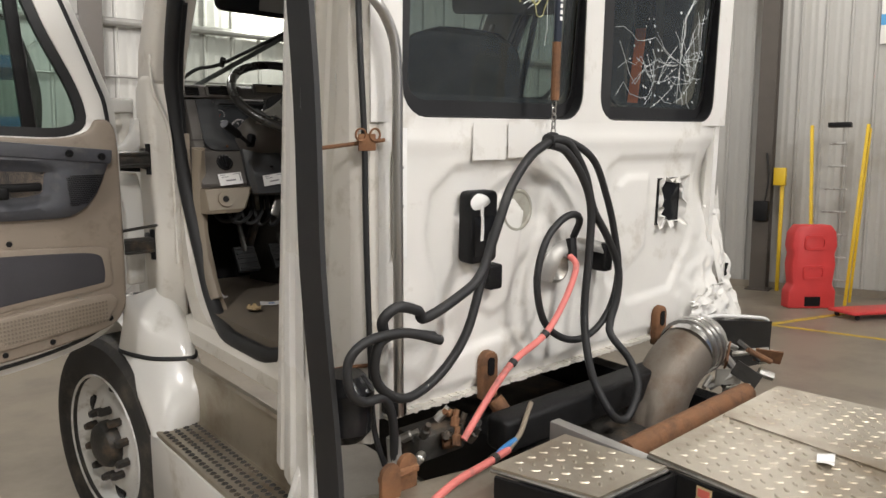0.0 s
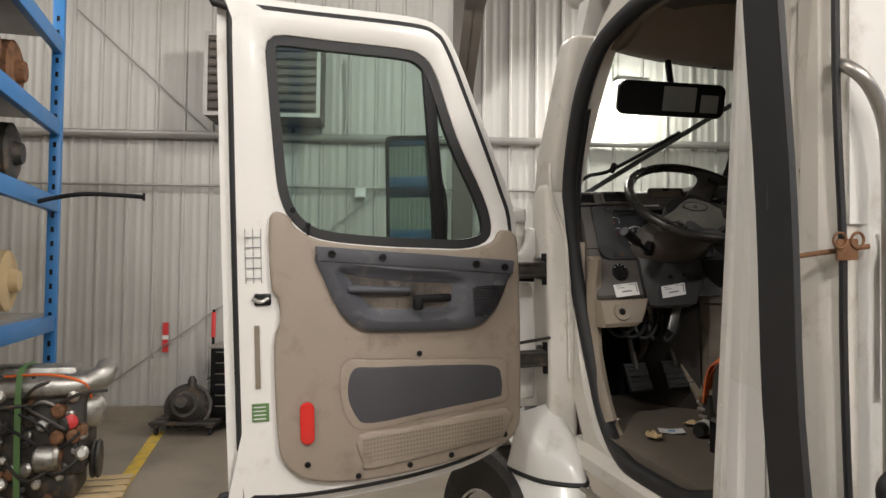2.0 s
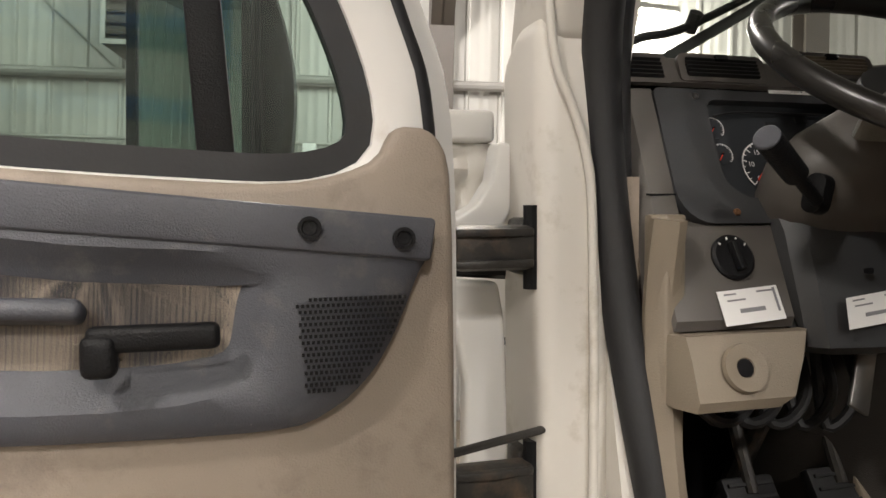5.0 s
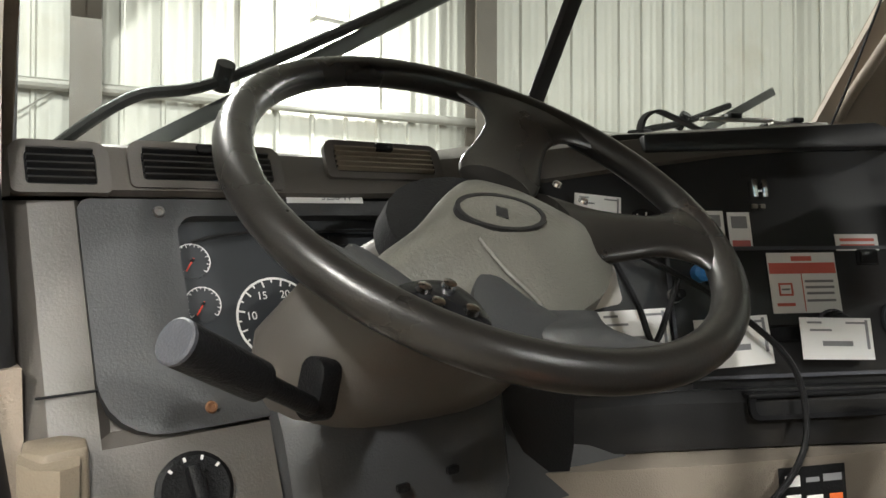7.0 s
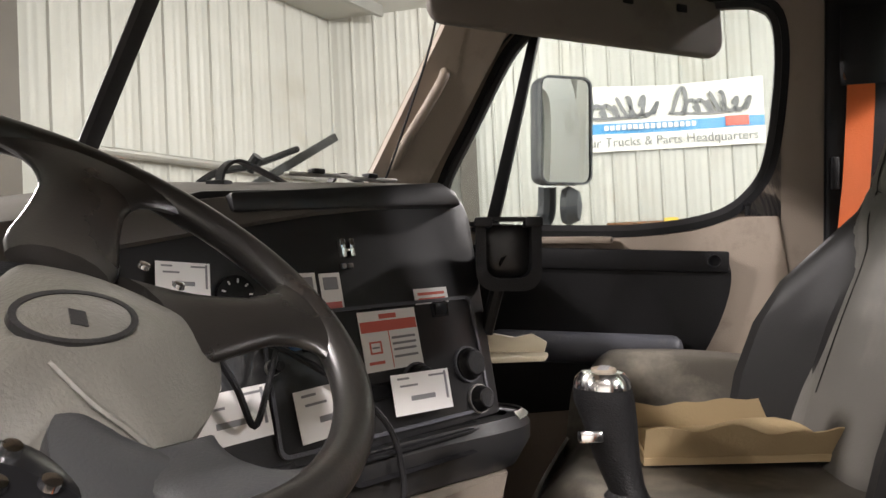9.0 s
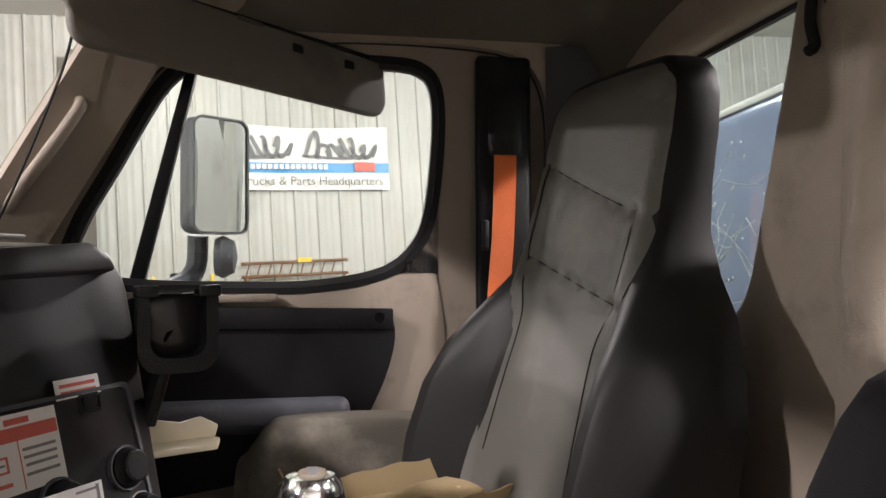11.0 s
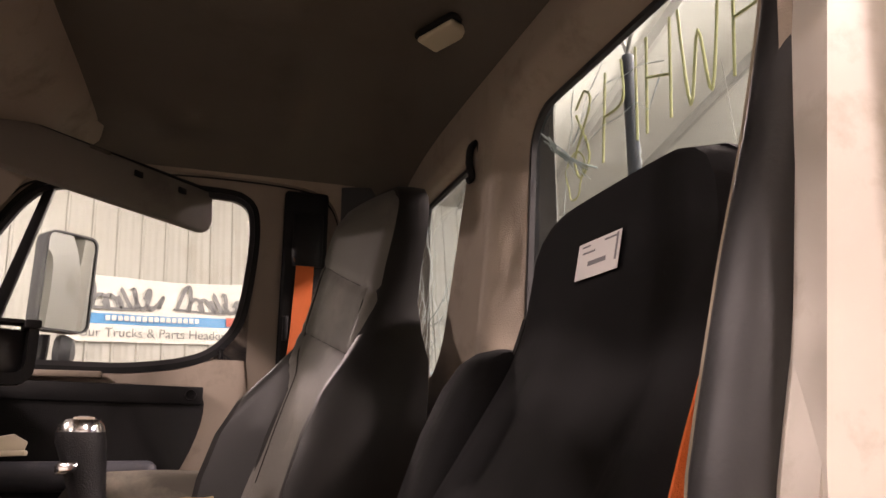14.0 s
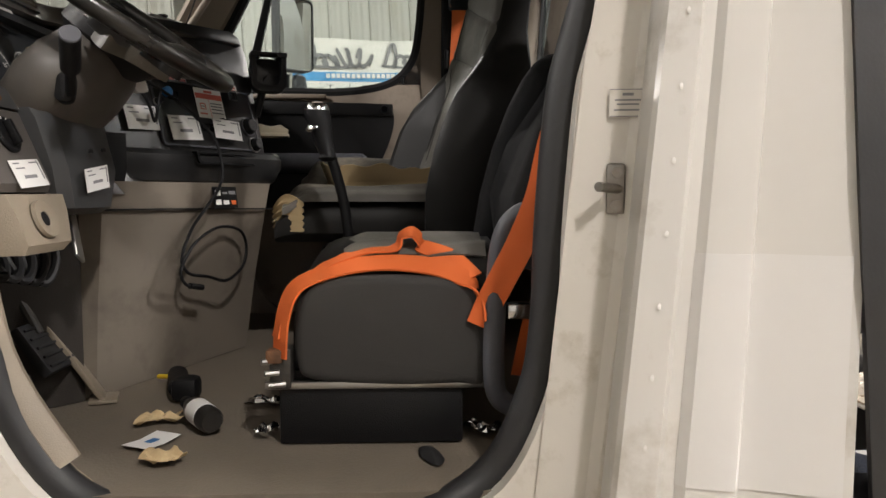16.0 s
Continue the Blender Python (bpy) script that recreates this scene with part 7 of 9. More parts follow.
# cables
t = thing("black_cable", "thin black cable hanging in a loop before the console", "cable")
part("hanging_run", tube([(-0.16, 1.24, 1.79), (-0.1, 1.17, 1.74), (-0.035, 1.1, 1.66), (-0.03, 1.075, 1.58), (-0.06, 1.075, 1.52), (-0.115, 1.1, 1.46), (-0.15, 1.125, 1.41), (-0.185, 1.14, 1.34), (-0.165, 1.13, 1.3), (-0.1, 1.1, 1.284), (-0.024, 1.07, 1.265), (0.05, 1.045, 1.295), (0.072, 1.037, 1.345), (0.045, 1.045, 1.395), (-0.02, 1.075, 1.412), (-0.09, 1.1, 1.4), (-0.15, 1.125, 1.365), (-0.195, 1.14, 1.31), (-0.18, 1.135, 1.275), (-0.15, 1.122, 1.265)], 0.0042, 8), BLACK, t)
part("plug", rod((-0.165, 1.128, 1.268), (-0.12, 1.11, 1.258), 0.008), BLACK, t)
t = thing("dash_wire", "black wire drooping from the open switch bay", "cable")
part("wire_run", tube([(-0.19, 1.255, 1.78), (-0.2, 1.21, 1.73), (-0.18, 1.2, 1.68), (-0.15, 1.2, 1.72), (-0.13, 1.2, 1.76)], 0.004, 8), BLACK, t)
t = thing("cream_tag", "small cream plastic lug behind the wheel", "tag")
part("lug", turned(prism(rrect(-0.022, 0.022, -0.028, 0.022, 0.008), "y", -0.006, 0.006, 0.002), axes((-0.285, 1.2, 1.762), (0.9, -0.3, 0.15), (0.1, 0.2, 1))), PAPER, t)
# phone holder and the cream bracket on the panel's edge
t = thing("cup_clamp", "black plastic drink holder clamped to the centre panel", "holder")
m = axes((0.245, 1.0, 1.868), (0.3, -0.95, 0), (0, 0.1, 1))
part("frame", turned(frame_ring(rrect(-0.052, 0.052, -0.062, 0.05, (0.03, 0.03, 0.012, 0.012), 5), rrect(-0.036, 0.036, -0.042, 0.056, (0.022, 0.022, 0.01, 0.01), 5), "y", -0.02, 0.03), m), BLACK, t)
part("back", slab(m, -0.05, 0.05, -0.05, 0.045, 0.038, 0.02, 0.003, 4, -0.028), GLOSSBLACK, t)
for sx in (-0.04, 0.04):
    part("jaw", slab(m @ pose(sx, 0, 0.046), -0.014, 0.014, -0.006, 0.01, 0.03, 0.003, 0.002, 3, 0.028), BLACK, t)
part("bracket_arm", tube([m @ Vector(p) for p in ((0.0, 0.035, -0.02), (-0.03, 0.08, 0.0), (-0.02, 0.12, 0.0))], 0.016, 10), BLACK, t)
part("stem", rod((0.25, 1.02, 1.81), (0.25, 1.04, 1.735), 0.012), BLACK, t)
t = thing("cream_bracket", "cream plastic bracket sticking out behind the holder", "bracket")
m = axes((0.325, 1.005, 1.685), (0.3, -0.95, 0.02), (0, 0.1, 1))
part("shelf", turned(prism([(-0.055, -0.03), (0.045, -0.024), (0.056, 0.02), (0.02, 0.045), (-0.055, 0.05)], "z", -0.006, 0.004, 0.003), m), CREAM, t)
part("upstand", turned(prism([(-0.055, 0), (0.05, 0), (0.056, 0.02), (0.03, 0.036), (0.0, 0.03), (-0.055, 0.042)], "y", 0.03, 0.036, 0.002), m), CREAM, t)
part("side_web", turned(prism([(-0.03, 0), (0.036, 0), (0.036, 0.03)], "x", -0.053, -0.048, 0.001), m), CREAM, t)

# dash top: rails, straps
for (x0, x1, y) in ((-0.02, 0.1, 1.33), (0.12, 0.22, 1.3)):
    t = thing("dash_rail", "thin pale metal rail on the dash top", "rail", "dash rails")
    part("bar", turned(bx(-(x1 - x0) / 2, (x1 - x0) / 2, -0.008, 0.008, 0, 0.006, 0.002), pose((x0 + x1) / 2 + 0.06, y - 0.07, 1.988, 0, 0, -26)), ALLOY, t)
    part("clip", turned(bx(-0.01, 0.01, -0.01, 0.01, 0.004, 0.012, 0.002), pose((x0 + x1) / 2 + 0.05, y - 0.07, 1.988, 0, 0, -26)), BLACK, t)
for (x, y, s) in ((0.1, 1.38, 1.0), (0.42, 1.36, 1.2)):
    t = thing("dash_strap", "black rubber strap arching over the dash top", "strap", "dash straps")
    part("band", strap([(x - 0.045, y + 0.03, 1.967), (x - 0.05, y + 0.02, 2.0), (x - 0.03, y + 0.01, 2.015), (x + 0.0, y, 2.008), (x + 0.06 * s, y - 0.02, 1.985), (x + 0.09 * s, y - 0.03, 1.97)], 0.016, 0.005, ((0.3, 1, 0), (0.3, 1, 0))), RUBBER, t)
    part("base", bx(x - 0.06, x - 0.035, y + 0.01, y + 0.045, 1.962, 1.985, 0.004), BLACK, t)

# ---- steering wheel ----
MW = Matrix.Translation((-0.488, 1.162, 1.871)) @ Matrix(((0.9992, 0.0, -0.04), (-0.0228, 0.8211, -0.5702), (0.0329, 0.5708, 0.8205))).to_4x4()
wheel = thing("steering_wheel", "worn dark leather steering wheel with a grey centre pad", "steering wheel")
rim = [MW @ Vector((0.247 * math.cos(2 * math.pi * k / 40), 0.247 * math.sin(2 * math.pi * k / 40), 0)) for k in range(40)]
part("rim", tube(rim, 0.0175, 16, True, 2), LEATHER, wheel)


def spoke(mid, half, r0, r1, z0, z1, mat, flare=16.0, foot=10.0, thick_mid=0.013):
    """An arm that swells into the rim and into the hub; angles in degrees."""
    rings = []
    for j in range(11):
        s = j / 10
        r = r0 + (r1 - r0) * s
        z = z0 + (z1 - z0) * smoothstep(0, 1, s)
        h = math.radians((half + flare * s ** 5 + foot * (1 - s) ** 3) * 0.16 / max(0.1, r) if s < 0.6 else half * 0.16 / r + flare * s ** 5)
        ring = []
        for k in range(18):
            c = 2 * math.pi * k / 18
            w = math.radians(mid) + h * math.copysign(abs(math.cos(c)) ** 0.8, math.cos(c))
            rr = r - 0.012 * s ** 4 * math.cos(c) ** 2
            ring.append(MW @ Vector((rr * math.cos(w), rr * math.sin(w), z + thick_mid * math.sin(c))))
        rings.append(ring)
    return part("spoke", loft(rings), mat, wheel, smooth=60)


spoke(44, 13, 0.075, 0.243, -0.026, 0.0, LEATHER, 15, 8)
spoke(-26, 11, 0.095, 0.243, -0.028, 0.0, LEATHER, 8, 16)
spoke(-100, 14, 0.16, 0.243, -0.03, 0.0, KNEE, 8, 4)
spoke(-154, 12, 0.175, 0.243, -0.03, 0.0, KNEE, 8, 3)
pad = [(0.02, 0.06), (0.05, 0.052), (0.08, 0.03), (0.11, -0.012), (0.128, -0.052), (0.1, -0.098), (0.056, -0.132), (0.01, -0.15), (-0.04, -0.166), (-0.075, -0.135), (-0.105, -0.108), (-0.145, -0.102), (-0.186, -0.092), (-0.15, -0.055), (-0.09, -0.018), (-0.03, 0.03)]
hub = part("hub_pad", dome(soft(pad), 0.03, MW @ pose(0, 0, -0.03), 7, 0.03, 2.6, (-0.015, -0.045)), PAD, wheel)
part("crease", tube([MW @ Vector(p) for p in ((-0.063, -0.072, -0.004), (-0.058, -0.11, -0.009), (-0.045, -0.14, -0.016), (-0.034, -0.166, -0.028))], 0.0025, 6), PAD, hub)
oval = [(0.044 * math.cos(a), 0.026 * math.sin(a)) for a in [2 * math.pi * k / 36 for k in range(36)]]
ml = MW @ pose(-0.018, -0.04, 0.0, 0, 0, -5)
part("emblem_ring", turned(frame_ring([(a * 1.12, b * 1.16) for a, b in oval], oval, "z", -0.004, 0.002), ml), DASHDARK, hub)
em = part("emblem_plate", turned(prism(oval, "z", -0.004, 0.0015, 0.001), ml), PAD, hub)
part("emblem_mark", turned(bx(-0.012, 0.006, -0.006, 0.006, 0.0015, 0.0025), ml @ pose(0, 0, 0, 0, 0, 62)), DASHDARK, em, smooth=0)
part("column_bell", loft([[MW @ Vector((r * math.cos(a), r * 0.9 * math.sin(a) - 0.03, z)) for a in [2 * math.pi * k / 28 for k in range(28)]] for z, r in ((-0.034, 0.115), (-0.06, 0.12), (-0.08, 0.1), (-0.1, 0.08))]), BLACK, wheel)
podo = soft([(-0.176, -0.118), (-0.15, -0.108), (-0.12, -0.113), (-0.108, -0.135), (-0.112, -0.166), (-0.14, -0.168), (-0.168, -0.145)])
pod = part("switch_pod", dome(podo, 0.006, MW @ pose(0, 0, -0.012), 3, 0.012), GLOSSBLACK, wheel)
for (u, v) in ((-0.152, -0.124), (-0.128, -0.124), (-0.15, -0.142), (-0.126, -0.154)):
    part("button", turned(lathe([(0, 0), (0.0065, 0), (0.0055, 0.004), (0, 0.005)], 12), MW @ pose(u, v, -0.0068)), CHROME, pod)
part("lower_skirt", dome(soft([(-0.09, -0.112), (-0.062, -0.1), (-0.052, -0.135), (-0.035, -0.176), (-0.085, -0.204), (-0.125, -0.19), (-0.112, -0.15)]), 0.006, MW @ pose(0, 0, -0.017), 3, 0.02), KNEE, wheel)
for (u, v) in ((0.1, 0.012), (0.112, -0.02)):
    part("upper_button", turned(lathe([(0, 0), (0.0055, 0), (0.0045, 0.004), (0, 0.005)], 12), MW @ pose(u, v, -0.006)), CHROME, wheel)
# column shroud
col = thing("steering_column", "grey-brown plastic column shroud with a stalk", "steering column")
CX, CN, CE = Vector((-0.486, 1.19, 1.83)), Vector((0.035, 0.57, -0.82)), Vector((0.0, -0.82, -0.57))
rings = []
for s, w, up, dn in ((-0.0, 0.08, 0.03, 0.06), (0.03, 0.115, 0.03, 0.085), (0.07, 0.15, 0.032, 0.1), (0.12, 0.165, 0.035, 0.1), (0.17, 0.16, 0.04, 0.09), (0.22, 0.14, 0.05, 0.07), (0.26, 0.12, 0.05, 0.05)):
    c = CX + CN * s + Vector((-0.045 * min(1, s / 0.1), 0, 0))
    ring = []
    for k in range(32):
        a = 2 * math.pi * k / 32
        ca, sa = math.cos(a), math.sin(a)
        e = 0.75
        q = (abs(ca) ** e * (1 if ca > 0 else -1), abs(sa) ** e * (1 if sa > 0 else -1))
        ring.append(c + Vector((1, 0, 0)) * (w * q[0]) - CE * (up if q[1] > 0 else dn) * q[1])
    rings.append(ring)
shroud = part("shroud", loft(rings), DASH, col)
part("upper_cover", dome(soft([(-0.055, -0.03), (-0.02, -0.04), (0.03, -0.035), (0.035, 0.02), (-0.02, 0.03), (-0.05, 0.02)]), 0.012, axes((-0.62, 1.225, 1.762), (1, 0, 0.05), (-0.2, -0.2, 1)) @ pose(0.02, 0.02, 0.0), 3, 0.02), TANLIGHT, col, "pale upper column cover")
part("stalk_opening", slab(axes((-0.672, 1.19, 1.695), (0.2, -0.95, -0.1), (0.15, 0.1, 1)), -0.016, 0.016, -0.028, 0.028, 0.02, 0.014, 0.002, 5, 0.002), BLACK, col)
ax = Vector((-0.092, -0.042, 0.055)).normalized()
kp = Vector((-0.807, 1.118, 1.76))
stalk = part("stalk", rod(kp - ax * 0.16, kp - ax * 0.08, 0.009, 14), BLACK, col)
part("barrel", lathe([(0, 0), (0.011, 0), (0.0165, 0.006), (0.0172, 0.09), (0.0165, 0.094), (0, 0.094)], 24, along(kp - ax * 0.094, ax)), BLACK, stalk)
part("cap", lathe([(0, 0), (0.0172, 0), (0.0172, 0.003), (0.0155, 0.0045), (0, 0.0045)], 24, along(kp, ax)), SLATE, stalk, "scuffed grey flat end")
# pedals and the foot brace
t = thing("foot_pedals", "dark pedals with ribbed rubber pads in the footwell", "pedals")
for (x, w) in ((-0.62, 0.05), (-0.44, 0.06)):
    p = part("pedal_pad", turned(bx(-w, w, -0.012, 0.012, -0.06, 0.06, 0.006), pose(x, 1.36, 1.17, -35)), RUBBER, t)
    for k in range(5):
        part("rib", turned(bx(-w * 0.85, w * 0.85, -0.017, -0.011, -0.003, 0.003, 0.001), pose(x, 1.36, 1.17, -35) @ pose(0, 0, -0.045 + k * 0.0225)), RUBBER, p, smooth=0)
    part("arm", rod((x, 1.37, 1.2), (x + 0.01, 1.5, 1.45), 0.012), GREASE, t)
t = thing("throttle_pedal", "ribbed black accelerator pedal hinged at the floor", "pedal")
p = part("treadle", turned(bx(-0.045, 0.045, -0.012, 0.012, 0, 0.24, 0.006), pose(-0.33, 1.38, 1.04, -38)), BLACK, t)
for k in range(8):
    part("rib", turned(bx(-0.038, 0.038, -0.017, -0.011, 0.02 + k * 0.027, 0.03 + k * 0.027, 0.001), pose(-0.33, 1.38, 1.04, -38)), RUBBER, p, smooth=0)
t = thing("foot_brace", "worn flat metal brace slanting to the floor", "brace")
part("bar", turned(bx(-0.03, 0.03, -0.006, 0.006, 0, 0.3, 0.003), pose(-0.36, 1.27, 1.035, -32, 0, 18)), TANLIGHT, t)
part("foot", turned(bx(-0.04, 0.04, -0.03, 0.03, 0, 0.008, 0.002), pose(-0.36, 1.27, 1.031, 0, 0, 18)), TANLIGHT, t)
t = thing("column_linkage", "greasy steering shaft and loose wiring under the column", "linkage")
part("shaft", rod((-0.5, 1.3, 1.64), (-0.54, 1.56, 1.1), 0.02), GREASE, t)
part("joint", bx(-0.56, -0.48, 1.38, 1.46, 1.38, 1.47, 0.012), ALLOY, t)
for k in range(5):
    part("loom", tube([(-0.8 + 0.07 * k, 1.35, 1.45), (-0.76 + 0.06 * k, 1.28 + 0.01 * k, 1.36 - 0.01 * k), (-0.66 + 0.05 * k, 1.32, 1.38), (-0.6 + 0.04 * k, 1.42, 1.5)], 0.009, 8), RUBBER, t)
part("lever_plate", turned(bx(-0.02, 0.02, -0.004, 0.004, -0.06, 0.06, 0.003), pose(-0.52, 1.25, 1.42, -20, 30)), STEEL, t)

# ---- gear lever ----
GZ = -0.018
gl = thing("gear_lever", "black gear lever with a chrome-topped knob and silver switch", "gear lever")
part("lever_shaft", tube([(-0.01, 0.72, 1.03), (-0.02, 0.73, 1.25), (-0.035, 0.745, 1.45), (-0.045, 0.775, 1.58), (-0.05, 0.79, 1.62)], 0.014, 12), BLACK, gl)
grip = part("grip", loft([[Vector((-0.05 + dx + 0.88 * a * math.cos(q), 0.79 + dy + 0.88 * b * math.sin(q), z + GZ)) for q in [2 * math.pi * k / 20 for k in range(20)]] for z, a, b, dx, dy in ((1.605, 0.02, 0.02, 0, 0), (1.615, 0.03, 0.03, 0, 0), (1.622, 0.024, 0.024, 0, 0), (1.66, 0.027, 0.03, 0, 0.012), (1.7, 0.031, 0.036, 0, 0.02), (1.725, 0.034, 0.04, 0, 0.026), (1.742, 0.032, 0.038, 0, 0.028))]), BLACK, gl)
part("cap", loft([[Vector((-0.05 + 0.88 * a * math.cos(q), 0.818 + 0.88 * b * math.sin(q), z + GZ)) for q in [2 * math.pi * k / 20 for k in range(20)]] for z, a, b in ((1.74, 0.0325, 0.0385), (1.75, 0.031, 0.036), (1.758, 0.024, 0.028), (1.76, 0.01, 0.012))]), CHROME, grip)
part("shift_plate", loft([[Vector((-0.05 + 0.88 * a * math.cos(q), 0.816 + 0.88 * a * math.sin(q), z + GZ)) for q in [2 * math.pi * k / 16 for k in range(16)]] for z, a in ((1.757, 0.018), (1.762, 0.016))]), TANLIGHT, grip)
for k in range(5):
    part("shift_mark", bx(-0.062 + k * 0.0055, -0.0605 + k * 0.0055, 0.81, 0.822, 1.762 + GZ, 1.7632 + GZ), INK, grip, smooth=0)
part("range_switch", turned(bx(-0.02, 0.004, -0.013, 0.013, -0.007, 0.007, 0.003), pose(-0.076, 0.83, 1.67, 0, 15, 20)), CHROME, grip)
part("boot", lathe([(0.07, 0), (0.075, 0.02), (0.055, 0.03), (0.06, 0.045), (0.042, 0.055), (0.045, 0.07), (0.025, 0.085), (0.015, 0.1)], 20, pose(-0.01, 0.722, 1.03)), RUBBER, gl)


# ---- seats ----
def back_ring(z, cx, w, yf, d, b, n=40):
    """One level of a bucket backrest: flat middle, side bolsters proud by b."""
    out = []
    for k in range(n):
        a = 2 * math.pi * k / n
        ca, sa = math.cos(a), math.sin(a)
        u = abs(ca) ** 0.55 * (1 if ca > 0 else -1)
        v = abs(sa) ** 0.55 * (1 if sa > 0 else -1)
        y = yf - d / 2 + v * d / 2
        if v > 0:
            y += b * smoothstep(0.45, 0.85, abs(u)) * v - 0.03 * smoothstep(0.9, 1.0, abs(u))
        out.append(Vector((cx + u * w * (1 - 0.24 * max(0.0, -v) * min(1.0, b / 0.1)), y, z)))
    return out


def backrest(seat, cx, levels, mat, name="backrest"):
    rings = [back_ring(z, cx, w, yf, d, b) for z, w, yf, d, b in levels]
    zt, w, yf, d, b = levels[-1]
    rings.append(back_ring(zt + 0.012, cx, w * 0.8, yf - 0.02, d * 0.6, 0))
    rings.append(back_ring(zt + 0.016, cx, w * 0.3, yf - 0.03, d * 0.2, 0))
    return part(name, loft(rings), mat, seat)


def at_level(levels, z):
    for a, c in zip(levels, levels[1:]):
        if a[0] <= z <= c[0]:
            s = (z - a[0]) / (c[0] - a[0])
            return [p + (q - p) * s for p, q in zip(a, c)]
    return levels[-1] if z > levels[-1][0] else levels[0]


seat = thing("passenger_seat", "grey and black vinyl high-back passenger seat, worn cushion edge", "seat", "cab seats")
PL = [(1.36, 0.31, 0.52, 0.17, 0.1), (1.5, 0.32, 0.49, 0.18, 0.14), (1.62, 0.33, 0.46, 0.19, 0.15), (1.72, 0.325, 0.43, 0.19, 0.145), (1.8, 0.305, 0.405, 0.18, 0.12), (1.87, 0.272, 0.378, 0.165, 0.075), (1.93, 0.235, 0.362, 0.145, 0.03), (2.0, 0.208, 0.346, 0.125, 0.012), (2.08, 0.2, 0.328, 0.115, 0.008), (2.16, 0.198, 0.31, 0.11, 0.004), (2.22, 0.192, 0.298, 0.105, 0.0), (2.26, 0.178, 0.288, 0.098, 0.0), (2.285, 0.155, 0.278, 0.085, 0.0)]
PC = 0.425
back = backrest(seat, PC, PL, SEATDARK)


def panel_half(z):
    """Half the width of the pale panel as a share of the backrest's: narrow between the bolsters, broad at the head."""
    return 0.56 - 0.06 * smoothstep(1.52, 1.75, z) + 0.39 * smoothstep(1.8, 2.02, z)


def panel_at(s, z, proud=0.0):
    zz, w, yf, d, b = at_level(PL, z)
    x = s * panel_half(z)
    v2 = max(0.0, 1 - abs(x) ** (2 / 0.55)) ** 0.275
    y = yf - d / 2 + v2 * d / 2 + b * smoothstep(0.45, 0.85, abs(x)) * v2
    return Vector((PC + x * w, y + proud, z))


def seam_z(s, low):
    """The two cross seams, both falling towards the driver's side."""
    return (1.925 if low else 2.085) + (0.05 if low else 0.068) * s


def front_panel(u, v):
    s = 2 * u - 1
    z = 1.5 + 0.778 * v
    groove = 0.006 * math.exp(-((z - seam_z(s, False)) / 0.008) ** 2) + 0.006 * math.exp(-((z - seam_z(s, True)) / 0.008) ** 2)
    groove += 0.005 * math.exp(-((abs(s) - 0.78) / 0.03) ** 2) * smoothstep(seam_z(s, False) + 0.02, seam_z(s, False), z) * smoothstep(seam_z(s, True) - 0.02, seam_z(s, True), z)
    bulge = 0.008 * (1 - s * s)
    edge = 0.008 * smoothstep(0.9, 1.0, abs(s)) + 0.01 * smoothstep(0.95, 1.0, v)
    return panel_at(s, z, 0.008 + bulge - groove - edge)


def panel_line(s, z):
    return front_panel((s + 1) / 2, (z - 1.5) / 0.778) + Vector((0, 0.001, 0))


part("front_panel", thick(sheet(front_panel, 48, 64), 0.004), SEATVINYL, back, "grey vinyl front panel with stitched seams")
for line in ([(s, seam_z(s, False)) for s in [-0.97 + 0.194 * k for k in range(11)]], [(s, seam_z(s, True)) for s in [-0.8 + 0.178 * k for k in range(10)]], [(-0.78, seam_z(-0.78, True) + k * 0.0237) for k in range(7)], [(0.8, seam_z(0.8, True) + k * 0.029) for k in range(7)], [(-0.8 + 0.01 * k, seam_z(-0.8, True) - 0.05 * k) for k in range(7)], [(0.8 - 0.01 * k, seam_z(0.8, True) - 0.05 * k) for k in range(8)]):
    part("seam", tube([panel_line(a, b) for a, b in line], 0.0013, 6, per=3), SEATDARK, back)
# the backrest stands twisted a little towards the driver
TWIST = Matrix.Translation((PC, 0.315, 0)) @ Matrix.Rotation(math.radians(15), 4, "Z") @ Matrix.Translation((-PC, -0.3, 0))
for ob in [back] + list(back.children):
    ob.data.transform(TWIST)


def cushion(cx, w, y0, y1, z0, z1, crown=0.02, roll=0.05):
    """A seat cushion with a rolled front edge and a crowned top."""
    rings = []
    n = 26
    for i in range(n + 1):
        s = i / n
        y = y0 + (y1 - y0) * s
        e = 1.0 if s < 0.75 else math.sqrt(max(0.02, 1 - ((s - 0.75) / 0.25) ** 2.4))
        top = z0 + (z1 - z0) * (0.45 + 0.55 * e)
        ring = []
        for k in range(28):
            a = 2 * math.pi * k / 28
            ca, sa = math.cos(a), math.sin(a)
            u = abs(ca) ** 0.4 * (1 if ca > 0 else -1)
            v = abs(sa) ** 0.5 * (1 if sa > 0 else -1)
            zc, zh = (z0 + top) / 2, (top - z0) / 2
            ring.append(Vector((cx + u * w, y, zc + v * zh + (crown * (1 - u * u) if v > 0 else 0))))
        rings.append(ring)
    return loft(rings)


